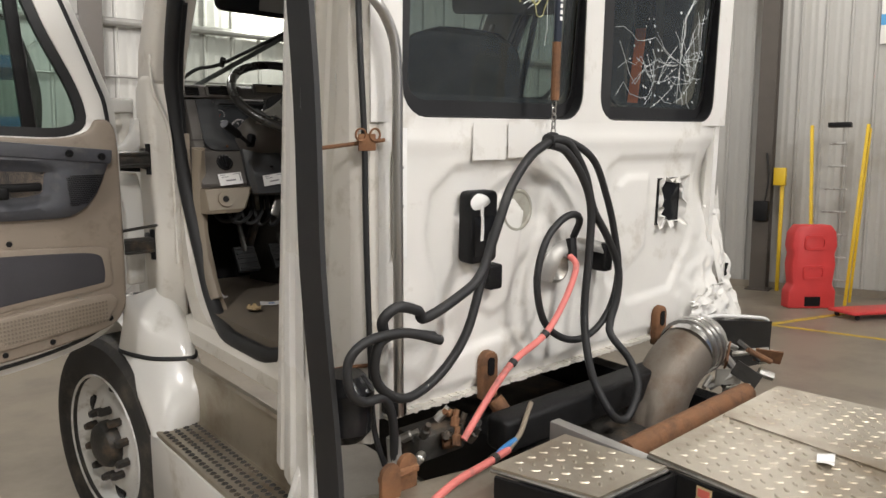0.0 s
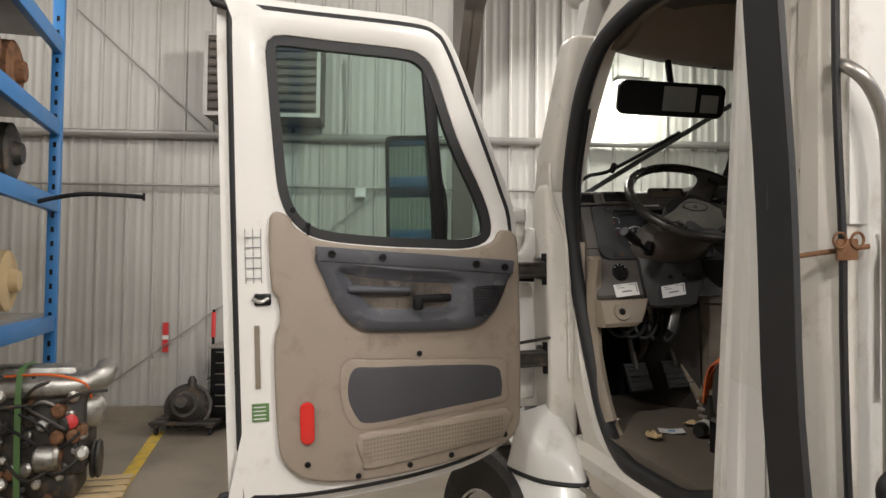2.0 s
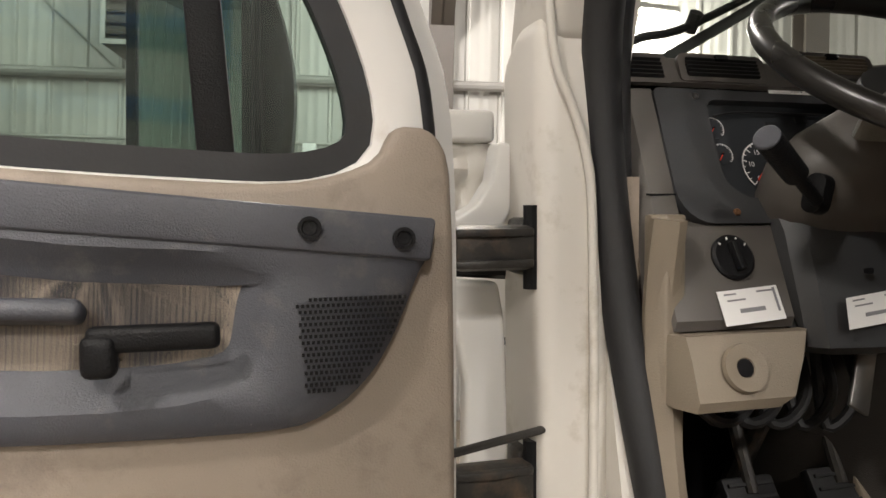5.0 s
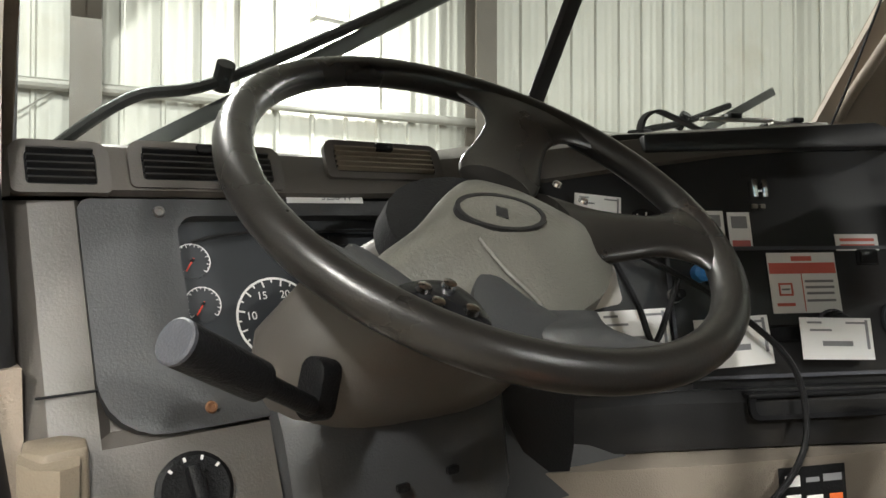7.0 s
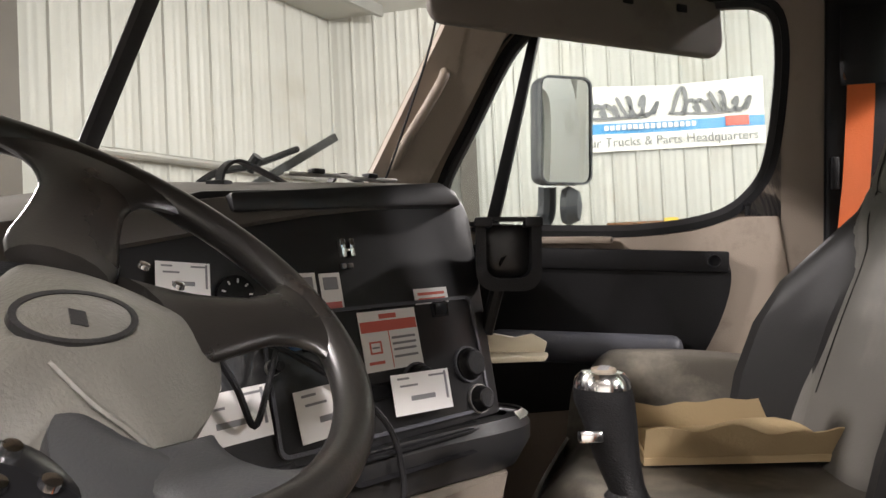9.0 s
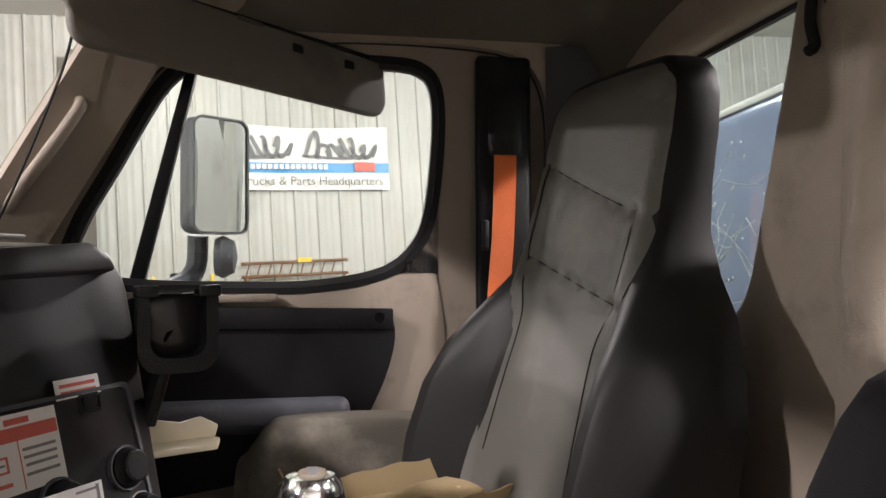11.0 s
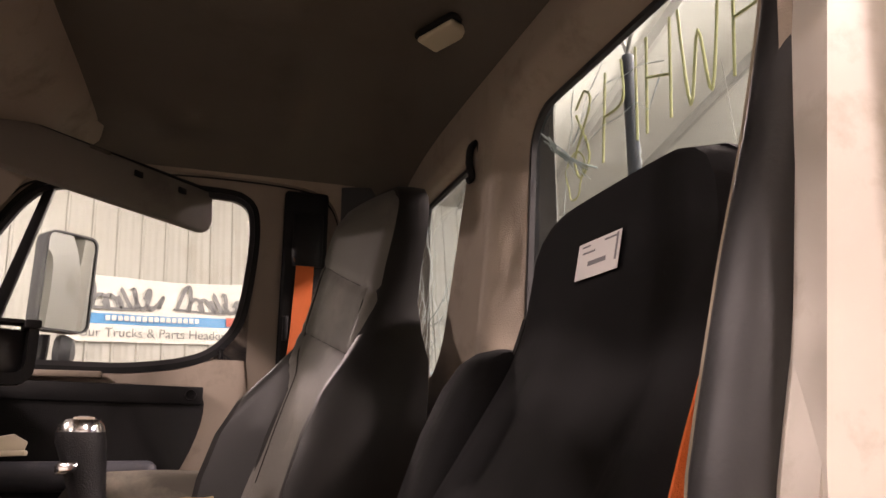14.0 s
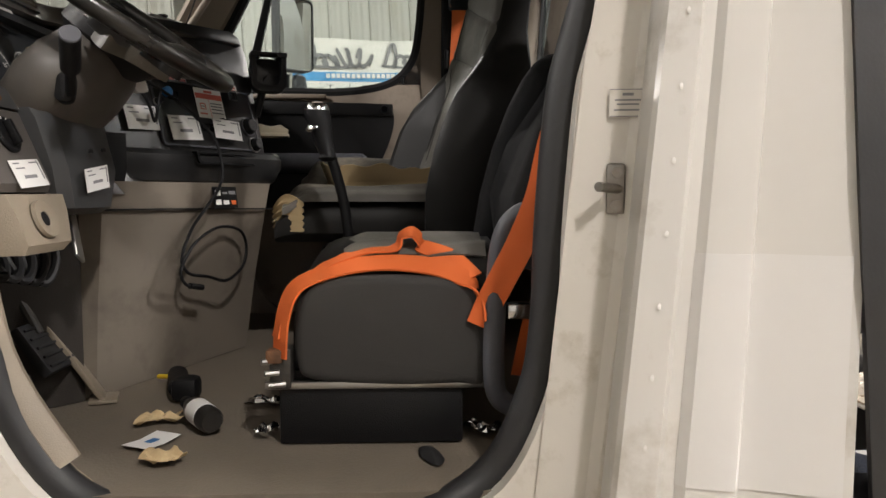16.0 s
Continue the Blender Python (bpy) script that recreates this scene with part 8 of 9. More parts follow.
def cushion_top(u, v):
    """u across from the driver's side, v from the backrest to the front edge."""
    z = 1.505 + 0.125 * smoothstep(0.62, 0.84, u) - 0.075 * smoothstep(0.93, 1.0, u) + 0.02 * smoothstep(0.3, 0.05, u) - 0.035 * smoothstep(0.08, 0.0, u)
    z += 0.012 * math.sin(math.pi * min(1.0, u / 0.7)) + 0.004 * math.sin(11 * u + 7 * v) - 0.075 * smoothstep(0.82, 1.0, v) ** 2
    return Vector((0.115 + 0.74 * u - 0.03 * smoothstep(0.8, 1.0, v) * (2 * u - 1), 0.44 + 0.53 * v, z))


cu = part("cushion", cushion(0.485, 0.375, 0.42, 0.965, 1.35, 1.485, 0.01), SEATDARK, seat)
part("cushion_top", thick(sheet(cushion_top, 40, 30), 0.006), SEATWORN, cu, "worn grey-brown seat top with a raised outer bolster")
part("far_bolster", loft([[Vector((0.775 + 0.075 * math.cos(q), y, 1.5 + (0.122 * s if math.sin(q) > 0 else 0.1) * math.sin(q))) for q in [2 * math.pi * k / 20 for k in range(20)]] for y, s in ((0.44, 0.9), (0.5, 1.0), (0.8, 1.0), (0.9, 0.9), (0.95, 0.6), (0.965, 0.3))]), SEATWORN, cu)
part("worn_edge", thick(sheet(lambda u, v: Vector((0.103 + 0.04 * smoothstep(0.5, 1, v) + 0.003 * math.sin(23 * u), 0.47 + 0.47 * u, 1.478 + 0.042 * v - 0.04 * smoothstep(0.85, 1, u))), 30, 8), 0.006), SEATVINYL, cu, "pale worn vinyl along the cushion edge")
part("front_roll", thick(sheet(lambda u, v: Vector((0.14 + 0.66 * u, 0.955 + 0.03 * math.sin(math.pi * (0.15 + 0.7 * v)) - 0.03 * abs(2 * u - 1) ** 4, 1.37 + 0.1 * v)), 20, 10), 0.006), SEATVINYL, cu)
part("foam_tear", thick(sheet(lambda u, v: Vector((0.108 + 0.1 * u * u, 0.88 + 0.1 * math.sin(1.4 * u) - 0.004 * math.sin(30 * v), 1.39 + (0.09 + 0.02 * math.sin(5 * u)) * v)), 14, 14), 0.004), CARD, cu, "torn vinyl showing tan foam at the corner")
part("seat_box", bx(0.16, 0.76, 0.3, 0.84, 1.03, 1.349, 0.02), BLACK, seat)
# card tray lying on it
t = thing("cardboard_tray", "torn brown cardboard tray lying on the passenger cushion", "cardboard")
m = pose(0.44, 0.66, 1.527, 0, -1, -72)
part("tray_base", turned(bx(-0.17, 0.17, -0.095, 0.095, 0, 0.012), m), CARD, t, smooth=0)


def card_wall(length, height, seed):
    """A folded card side, torn along its top edge, leaning outwards."""
    def f(u, v):
        torn = 0.75 + 0.35 * noise.noise(Vector((u * 5.3, seed, 0.4)))
        return Vector((length * (u - 0.5), -0.4 * height * v * torn - 0.006 * math.sin(math.pi * u) * v, height * v * torn))
    return thick(sheet(f, 18, 4), 0.003)


for name, w, h, x, y, turn, seed in (("side_wall", 0.34, 0.06, 0, -0.092, 0, 1.1), ("side_wall", 0.34, 0.05, 0, 0.092, 180, 2.7), ("torn_flap", 0.184, 0.085, -0.168, 0, -90, 5.3), ("torn_flap", 0.184, 0.095, 0.168, 0, 90, 7.9)):
    part(name, turned(card_wall(w, h, seed), m @ pose(x, y, 0.011, 0, 0, turn)), CARD, t)
part("loose_sheet", turned(thick(sheet(lambda u, v: Vector((-0.13 + 0.24 * u, -0.07 + 0.12 * v, 0.016 + 0.02 * u * u + 0.006 * math.sin(7 * u + 3 * v))), 16, 8), 0.002), m @ pose(0, 0, 0, 0, 0, 5)), CARD, t)


ds = thing("driver_seat", "black cloth driver seat with charcoal side and dark base box", "seat", "cab seats")
DL = [(1.36, 0.25, 0.36, 0.2, 0.0), (1.42, 0.275, 0.365, 0.22, 0.02), (1.5, 0.28, 0.36, 0.22, 0.04), (1.62, 0.285, 0.31, 0.2, 0.05), (1.74, 0.283, 0.24, 0.13, 0.03), (1.82, 0.268, 0.205, 0.1, 0.01), (1.88, 0.26, 0.188, 0.085, 0.0), (1.94, 0.256, 0.175, 0.075, 0.0), (1.985, 0.248, 0.168, 0.068, 0.0), (2.015, 0.23, 0.162, 0.06, 0.0), (2.035, 0.2, 0.156, 0.05, 0.0), (2.045, 0.165, 0.152, 0.04, 0.0)]
DC = -0.46
dback = backrest(ds, DC, DL, SEATBLACK)
part("piping", tube([(DC + 0.282, 0.3, 1.62), (DC + 0.275, 0.24, 1.74), (DC + 0.26, 0.19, 1.83), (DC + 0.252, 0.165, 1.9)], 0.004, 6), SEATDARK, dback)
pad_line = ((1.38, 0.35, 0.8), (1.4, 0.35, 0.97), (1.5, 0.332, 1.0), (1.62, 0.3, 1.0), (1.72, 0.262, 1.0), (1.79, 0.228, 0.97), (1.83, 0.206, 0.85), (1.848, 0.194, 0.6), (1.855, 0.188, 0.2))
arm_pad = part("folded_armrest", loft([[Vector((-0.165 + 0.062 * s * abs(math.cos(q)) ** 0.7 * (1 if math.cos(q) > 0 else -1), y + 0.06 * s * abs(math.sin(q)) ** 0.7 * (1 if math.sin(q) > 0 else -1), z)) for q in [2 * math.pi * k / 24 for k in range(24)]] for z, y, s in pad_line]), SEATBLACK, ds, "black cloth armrest folded upright")
sticker("seat_label", facing(axes((-0.47, 0.178, 1.943), (-1, 0.0, -0.03), (0, -0.2, 1)) @ pose(0, -0.003, 0)), 0.108, 0.052, "white printed paper label on the driver backrest", bars=TAGBARS)
dcu = part("cushion", cushion(-0.44, 0.215, 0.4, 0.79, 1.15, 1.385, 0.025), SEATDARK, ds)
SIDE = [(0.425, 1.15), (0.424, 1.26), (0.436, 1.32), (0.49, 1.345), (0.62, 1.352), (0.72, 1.345), (0.765, 1.32), (0.782, 1.26), (0.78, 1.19), (0.75, 1.155), (0.6, 1.143), (0.48, 1.145)]
part("side_panel", prism(soft(SIDE), "x", -0.692, -0.64, 0.018, 4), SEATSIDE, dcu, "charcoal cloth side bolster")
part("cushion_cover", thick(sheet(lambda u, v: Vector((-0.62 + 0.38 * u, 0.42 + 0.33 * v, 1.402 + 0.012 * math.sin(math.pi * u) + 0.005 * math.sin(17 * u + 9 * v) - 0.035 * smoothstep(0.75, 1, v) - 0.02 * smoothstep(0.8, 1.0, abs(2 * u - 1)))), 30, 26), 0.004), SEATVINYL, dcu, "creased grey vinyl seat top")
part("base_box", bx(-0.675, -0.22, 0.468, 0.815, 1.03, 1.138, 0.006), BLACK, ds)
part("slide_rail", bx(-0.685, -0.665, 0.42, 0.84, 1.138, 1.152, 0.003), STEEL, ds)
br = part("front_bracket", bx(-0.69, -0.64, 0.79, 0.83, 1.14, 1.215, 0.004), GREASE, ds)
for k in range(3):
    part("adjuster", rod((-0.69, 0.8 + 0.012 * k, 1.15 + 0.022 * k), (-0.7, 0.83 + 0.006 * k, 1.15 + 0.022 * k), 0.006, 8), STEEL, br)
loop = part("side_rail_loop", tube([(-0.71, 0.3, 1.11), (-0.71, 0.36, 1.108), (-0.71, 0.402, 1.125), (-0.71, 0.414, 1.18), (-0.71, 0.41, 1.33), (-0.71, 0.4, 1.42), (-0.71, 0.37, 1.465), (-0.71, 0.31, 1.478), (-0.71, 0.24, 1.47)], 0.02, 14), SLATE, ds, "padded grey tubular armrest loop")
# orange lap and shoulder belts
t = thing("driver_belt", "orange seat belt draped over the driver cushion", "seat belt")
part("lap_strap", strap([(-0.69, 0.81, 1.2), (-0.685, 0.805, 1.27), (-0.68, 0.785, 1.325), (-0.67, 0.74, 1.352), (-0.655, 0.66, 1.37), (-0.65, 0.58, 1.372), (-0.66, 0.5, 1.36), (-0.68, 0.45, 1.33), (-0.705, 0.432, 1.265)], 0.05, 0.004, ((0.8, 0.6, 0), (0.7, 0.2, 0.7)), 8), ORANGE, t)
part("folded_strap", strap([(-0.672, 0.82, 1.235), (-0.66, 0.8, 1.3), (-0.64, 0.74, 1.36), (-0.61, 0.66, 1.392), (-0.6, 0.6, 1.398), (-0.595, 0.585, 1.42), (-0.595, 0.565, 1.428), (-0.595, 0.55, 1.415), (-0.59, 0.545, 1.4), (-0.62, 0.49, 1.38), (-0.665, 0.45, 1.345)], 0.042, 0.004, ((0.9, 0.4, 0), (0.7, -0.3, 0.6)), 8), ORANGE, t)
part("shoulder_strap", strap([(-0.705, 0.44, 1.26), (-0.715, 0.425, 1.3), (-0.745, 0.4, 1.36), (-0.775, 0.375, 1.42), (-0.805, 0.348, 1.5), (-0.805, 0.325, 1.6), (-0.8, 0.29, 1.69), (-0.8, 0.26, 1.765), (-0.8, 0.23, 1.85), (-0.8, 0.197, 1.94), (-0.8, 0.163, 2.04), (-0.8, 0.13, 2.2)], 0.05, 0.004, ((0.2, 0.9, 0.4), (0.1, 1, 0)), 8), ORANGE, t)
part("buckle", bx(-0.7, -0.66, 0.805, 0.835, 1.19, 1.215, 0.004), RUST, t)
part("latch_strap", strap([(-0.64, 0.35, 1.15), (-0.66, 0.34, 1.22), (-0.68, 0.33, 1.27), (-0.7, 0.3, 1.29)], 0.045, 0.004, ((0, 1, 0), (0, 1, 0))), ORANGE, t)
part("buckle_body", bx(-0.7, -0.66, 0.34, 0.39, 1.27, 1.3, 0.006), CHROME, t)
t = thing("passenger_belt", "orange seat belt hanging from a black upper anchor", "seat belt")
part("anchor_cover", loft([[Vector((0.86 - a, 0.38 + 0.045 * math.cos(q), z + 0.0 * math.sin(q)) ) + Vector((0.02 * math.sin(q), 0, 0)) for q in [2 * math.pi * k / 16 for k in range(16)]] for z, a in ((2.2, 0.01), (2.24, 0.02), (2.33, 0.02), (2.36, 0.012))]), BLACK, t)
part("webbing", strap([(0.84, 0.385, 2.225), (0.838, 0.386, 2.15), (0.832, 0.394, 2.0), (0.83, 0.405, 1.85), (0.835, 0.41, 1.6), (0.84, 0.41, 1.4)], 0.052, 0.004, ((0, 1, 0), (0, 1, 0))), ORANGE, t)
part("slider_guide", turned(frame_ring(rrect(-0.034, 0.034, -0.012, 0.016, 0.006), rrect(-0.028, 0.028, -0.004, 0.008, 0.003), "x", -0.004, 0.004), pose(0.838, 0.385, 2.222)), RUST, t)
part("guide_panel", bx(0.844, 0.86, 0.322, 0.452, 1.72, 2.43, 0.012, 3), BLACK, t, "black belt guide panel")
part("height_clip", bx(0.83, 0.848, 0.425, 0.44, 1.98, 2.05, 0.004), BLACK, t)

# ---- overhead ----
t = thing("sun_visor", "grey cloth sun visor swung down beside the passenger glass", "sun visor")
m = axes((0.68, 0.93, 2.36), (0.5, -0.54, -0.012), (0.1, 0.05, 1))
part("board", turned(prism(rrect(-0.37, 0.37, -0.065, 0.07, (0.035, 0.05, 0.02, 0.03), 5), "y", -0.011, 0.011, 0.008, 3), m), VISOR, t)
for u in (0.1, 0.25):
    part("clip", slab(m, u - 0.014, u + 0.014, 0.03, 0.048, 0.002, 0.002, 0.001, 2, 0.0135), BLACK, t)
part("hinge_rod", rod(m @ Vector((-0.37, 0, 0.065)), m @ Vector((0.34, 0, 0.078)), 0.006), BLACK, t)
part("pivot", rod(m @ Vector((-0.35, 0, 0.06)), m @ Vector((-0.35, 0.01, 0.13)), 0.01), BLACK, t)
ts = turned(bx(-0.03, 0.03, -0.0125, -0.0115, -0.005, 0.005), m @ pose(-0.02, 0, 0.064))
part("bright_edge", ts, CHROME, t, smooth=0)
t = thing("rear_view_console", "black overhead mirror panel with pale paper tucked in", "mirror")
m = axes((-0.59, 1.15, 2.25), (1, -0.1, -0.04), (0, -0.2, 1))
part("case", turned(prism(rrect(-0.21, 0.21, -0.065, 0.06, 0.03, 5), "y", -0.015, 0.02, 0.008, 3), m), BLACK, t)
part("paper_left", slab(m, -0.04, 0.09, -0.045, 0.045, 0.001, 0.003, 0, 2, 0.0165), GALV, t)
part("paper_right", slab(m, 0.11, 0.18, -0.045, 0.02, 0.001, 0.003, 0, 2, 0.0165), GALV, t)
part("mount_arm", rod((-0.58, 1.165, 2.29), (-0.58, 1.2, 2.46), 0.012), BLACK, t)
t = thing("grab_bar", "tan moulded grab handle on the windscreen pillar", "handle")
part("bar", tube([(0.84, 1.32, 2.3), (0.8, 1.29, 2.285), (0.785, 1.3, 2.25), (0.778, 1.35, 2.17), (0.783, 1.4, 2.1), (0.8, 1.425, 2.067), (0.84, 1.45, 2.055)], 0.013, 12), TAUPE, t)
for p in ((0.815, 1.29, 2.295), (0.812, 1.425, 2.062)):
    e = part("end_boss", lathe([(0, 0), (0.022, 0), (0.022, 0.014), (0.015, 0.02), (0, 0.02)], 18, along(Vector(p) + Vector((0.015, 0.01, 0)), (-1, -0.6, 0))), TAUPE, t)
    part("bolt", lathe([(0, 0), (0.009, 0), (0.009, 0.003), (0, 0.003)], 10, along(Vector(p) + Vector((-0.003, -0.001, 0)), (-1, -0.6, 0))), BLACK, e)
t = thing("aerial_cord", "thin black cord hanging down beside the pillar", "cord")
part("cord_run", tube([(0.72, 1.27, 2.46), (0.735, 1.3, 2.35), (0.74, 1.34, 2.24), (0.755, 1.4, 2.1), (0.77, 1.45, 2.0)], 0.003, 6), BLACK, t)
# wipers outside the screen
for (a, k, b, nm) in (((-0.82, 1.65, 1.9), (-0.588, 1.605, 2.026), (-0.02, 1.54, 2.318), "left"), ((0.25, 1.68, 1.93), (0.5, 1.64, 2.05), (0.794, 1.585, 2.143), "right")):
    t = thing("windscreen_wiper", "black wiper arm and blade lying on the windscreen", "wiper", "wipers")
    a, k, b = Vector(a), Vector(k), Vector(b)
    part("arm", tube([a, a.lerp(k, 0.5) + Vector((0, 0.0, 0.03)), k, k.lerp(b, 0.55) + Vector((0, 0.01, 0.0))], 0.008, 8), BLACK, t)
    q = a.lerp(b, 0.08) + Vector((0.02, 0, -0.03))
    part("blade", strap([q, q.lerp(b, 0.5), b], 0.02, 0.012, ((0, 0.2, 1), (0, 0.2, 1))), WIPER, t)
    part("pivot_knob", rod(k + Vector((0, 0.01, -0.01)), k + Vector((0, -0.015, 0.02)), 0.013), BLACK, t)

# ---- litter on the cab floor ----
FZ = 1.032
t = thing("paper_card", "white paper card with a blue mark on the floor", "paper")
part("card_sheet", turned(thick(sheet(lambda u, v: Vector((-0.045 + 0.09 * u, -0.03 + 0.06 * v, 0.002 + 0.004 * abs(2 * u - 1))), 8, 4), 0.0008), pose(-0.66, 1.058, FZ, 0, 0, -24)), PAPER, t)
part("blue_mark", turned(bx(-0.012, 0.012, -0.008, 0.008, 0.0035, 0.0042), pose(-0.66, 1.058, FZ, 0, 0, -24)), BLUE, t, smooth=0)
rnd = random.Random(11)
for (x, y, s, mt, lb) in ((-0.535, 1.085, 0.05, CARD, "crumpled tan paper scrap on the cab floor"), (-0.765, 1.005, 0.045, CARD, "crumpled tan paper scrap on the cab floor"), (-0.79, 1.27, 0.04, PAPER, "small white paper scrap on the cab floor"), (-0.42, 0.88, 0.055, CHROME, "crumpled silver foil on the cab floor"), (-0.62, 0.85, 0.03, CHROME, "crumpled silver foil on the cab floor"), (-0.62, 0.432, 0.04, CHROME, "crumpled silver foil on the cab floor")):
    t = thing("floor_scrap", lb, "scrap", "floor litter")
    ph = rnd.uniform(0, 6)
    part("crumple", turned(thick(sheet(lambda u, v: Vector((s * (2 * u - 1) * (0.8 + 0.2 * math.sin(7 * v + ph)), s * 0.6 * (2 * v - 1) * (0.8 + 0.3 * math.sin(5 * u + ph)), 0.012 + 0.01 * math.sin(9 * u + ph) * math.cos(8 * v))), 10, 8), 0.001), pose(x, y, FZ, 0, 0, rnd.uniform(0, 180))), mt, t, smooth=0)
t = thing("drink_bottle", "clear brown bottle with a white label lying on the floor", "bottle")
m = along((-0.62, 0.955, FZ + 0.026), (0.72, 0.48, 0))
part("bottle_body", lathe([(0, 0), (0.02, 0.0), (0.026, 0.012), (0.026, 0.1), (0.02, 0.125), (0.011, 0.14), (0.011, 0.155), (0, 0.155)], 20, m), LEATHER, t)
part("paper_label", lathe([(0.0262, 0.035), (0.0268, 0.035), (0.0268, 0.09), (0.0262, 0.09)], 20, m), PAPER, t)
part("cap", lathe([(0.0, 0.155), (0.013, 0.155), (0.013, 0.17), (0, 0.17)], 14, m), BLACK, t)
t = thing("cordless_grinder", "black hand tool with a yellow tip lying on the floor", "tool")
part("handle", rod((-0.36, 1.1, FZ + 0.025), (-0.24, 1.14, FZ + 0.025), 0.024, 14), BLACK, t)
part("head", bx(-0.4, -0.34, 1.05, 1.11, FZ, FZ + 0.055, 0.015), BLACK, t)
part("yellow_tip", rod((-0.24, 1.14, FZ + 0.02), (-0.2, 1.2, FZ + 0.012), 0.006, 8), YELLOW, t)
t = thing("rubber_scrap", "torn black rubber piece on the cab floor", "scrap")
part("piece", dome(soft([(-0.05, 0), (-0.02, -0.02), (0.04, -0.012), (0.05, 0.012), (0.0, 0.02)]), 0.012, pose(-0.75, 0.53, FZ, 0, 0, 10), 3), RUBBER, t)
t = thing("floor_bolt", "loose bolt lying on the cab floor", "bolt")
part("bolt_shank", rod((-0.8, 1.22, FZ + 0.006), (-0.78, 1.25, FZ + 0.006), 0.005, 8), STEEL, t)
part("bolt_head", rod((-0.805, 1.213, FZ + 0.006), (-0.8, 1.22, FZ + 0.006), 0.009, 6), STEEL, t)

sticker("pillar_label", facing(axes((-0.9495, 0.243, 1.64), (-0.17, -1, 0), (0, 0.1, 1))), 0.054, 0.042, "small printed data plate on the door pillar", bars=((0, 0.3, 0.3, 0.1, INK), (0, 0.1, 0.7, 0.06, INK), (0, -0.05, 0.6, 0.06, INK), (0, -0.25, 0.75, 0.06, INK), (0, 0.47, 0.98, 0.03, INK), (0, -0.47, 0.98, 0.03, INK)), mat=JAMB)
# moulded header above the windscreen
head = thing("overhead_console", "beige moulded overhead panel above the windscreen with screws", "overhead console")
prof = ((1.365, 2.47), (1.33, 2.425), (1.275, 2.392), (1.2, 2.388), (1.1, 2.425), (1.02, 2.5), (1.0, 2.58), (1.365, 2.58))
part("moulding", loft([[Vector((x, y - 0.1 * (abs(x) / 0.86) ** 2.2, z + 0.03 * (abs(x) / 0.8) ** 3)) for y, z in prof] for x in [-0.8 + 1.6 * k / 16 for k in range(17)]]), TAUPE, head)
for x, y in ((-0.35, 1.24), (-0.05, 1.25), (0.12, 1.22), (0.3, 1.25), (0.5, 1.2)):
    part("screw", lathe([(0, 0), (0.008, 0), (0.007, -0.004), (0, -0.004)], 10, pose(x, y - 0.1 * (abs(x) / 0.86) ** 2.2, 2.391 + 0.03 * (abs(x) / 0.8) ** 3)), BLACK, head)
for k in range(6):
    part("speaker_slot", bx(0.18 + k * 0.014, 0.187 + k * 0.014, 1.1, 1.16, 2.402, 2.424), BLACK, head, smooth=0)


# ---- behind the cab ----
t = thing("grab_pole", "tall chrome grab pole bolted to the cab corner", "grab rail")
part("pole_tube", tube([(-0.905, 0.03, 2.115), (-0.93, -0.02, 2.105), (-0.915, -0.05, 2.075), (-0.882, -0.05, 2.034), (-0.858, -0.05, 1.975), (-0.85, -0.05, 1.88), (-0.849, -0.05, 1.65), (-0.846, -0.05, 1.4), (-0.844, -0.05, 1.1), (-0.843, -0.05, 0.95)], 0.0145, 14), STEEL, t)
part("top_flange", lathe([(0, 0), (0.03, 0), (0.03, 0.006), (0.018, 0.01), (0, 0.01)], 18, along((-0.9, 0.045, 2.115), (-0.25, -1, 0))), STEEL, t)
part("bolt", lathe([(0, 0), (0.01, 0), (0.01, 0.008), (0, 0.008)], 6, along((-0.915, 0.035, 2.14), (-0.25, -1, 0))), STEEL, t)
part("lower_mount", bx(-0.87, -0.82, -0.06, 0.0, 0.95, 1.0, 0.006), BLACK, t)
t = thing("roof_cable", "black cable clipped down the cab corner", "cable")
part("cable_run", tube([(-0.946, -0.01, 2.6), (-0.944, -0.01, 2.08), (-0.93, -0.012, 1.74), (-0.926, -0.01, 1.55), (-0.922, -0.012, 1.34), (-0.918, -0.02, 1.1), (-0.916, -0.03, 0.93), (-0.9, -0.06, 0.82)], 0.0085, 8), RUBBER, t)
t = thing("cable_clip", "rusty wire bracket clamping the cable to the cab", "bracket")
part("cross_bar", rod((-1.07, 0.02, 1.705), (-0.87, -0.02, 1.728), 0.0055, 8), RUST, t)
part("plate", bx(-0.955, -0.9, -0.024, -0.018, 1.7, 1.745, 0.003), RUST, t)
for sx in (-0.95, -0.905):
    part("wire_eye", tube([(sx + 0.016 * math.cos(a), -0.026, 1.742 + 0.016 * math.sin(a)) for a in [2 * math.pi * k / 10 for k in range(10)]], 0.003, 6, True, 2), RUST, t)
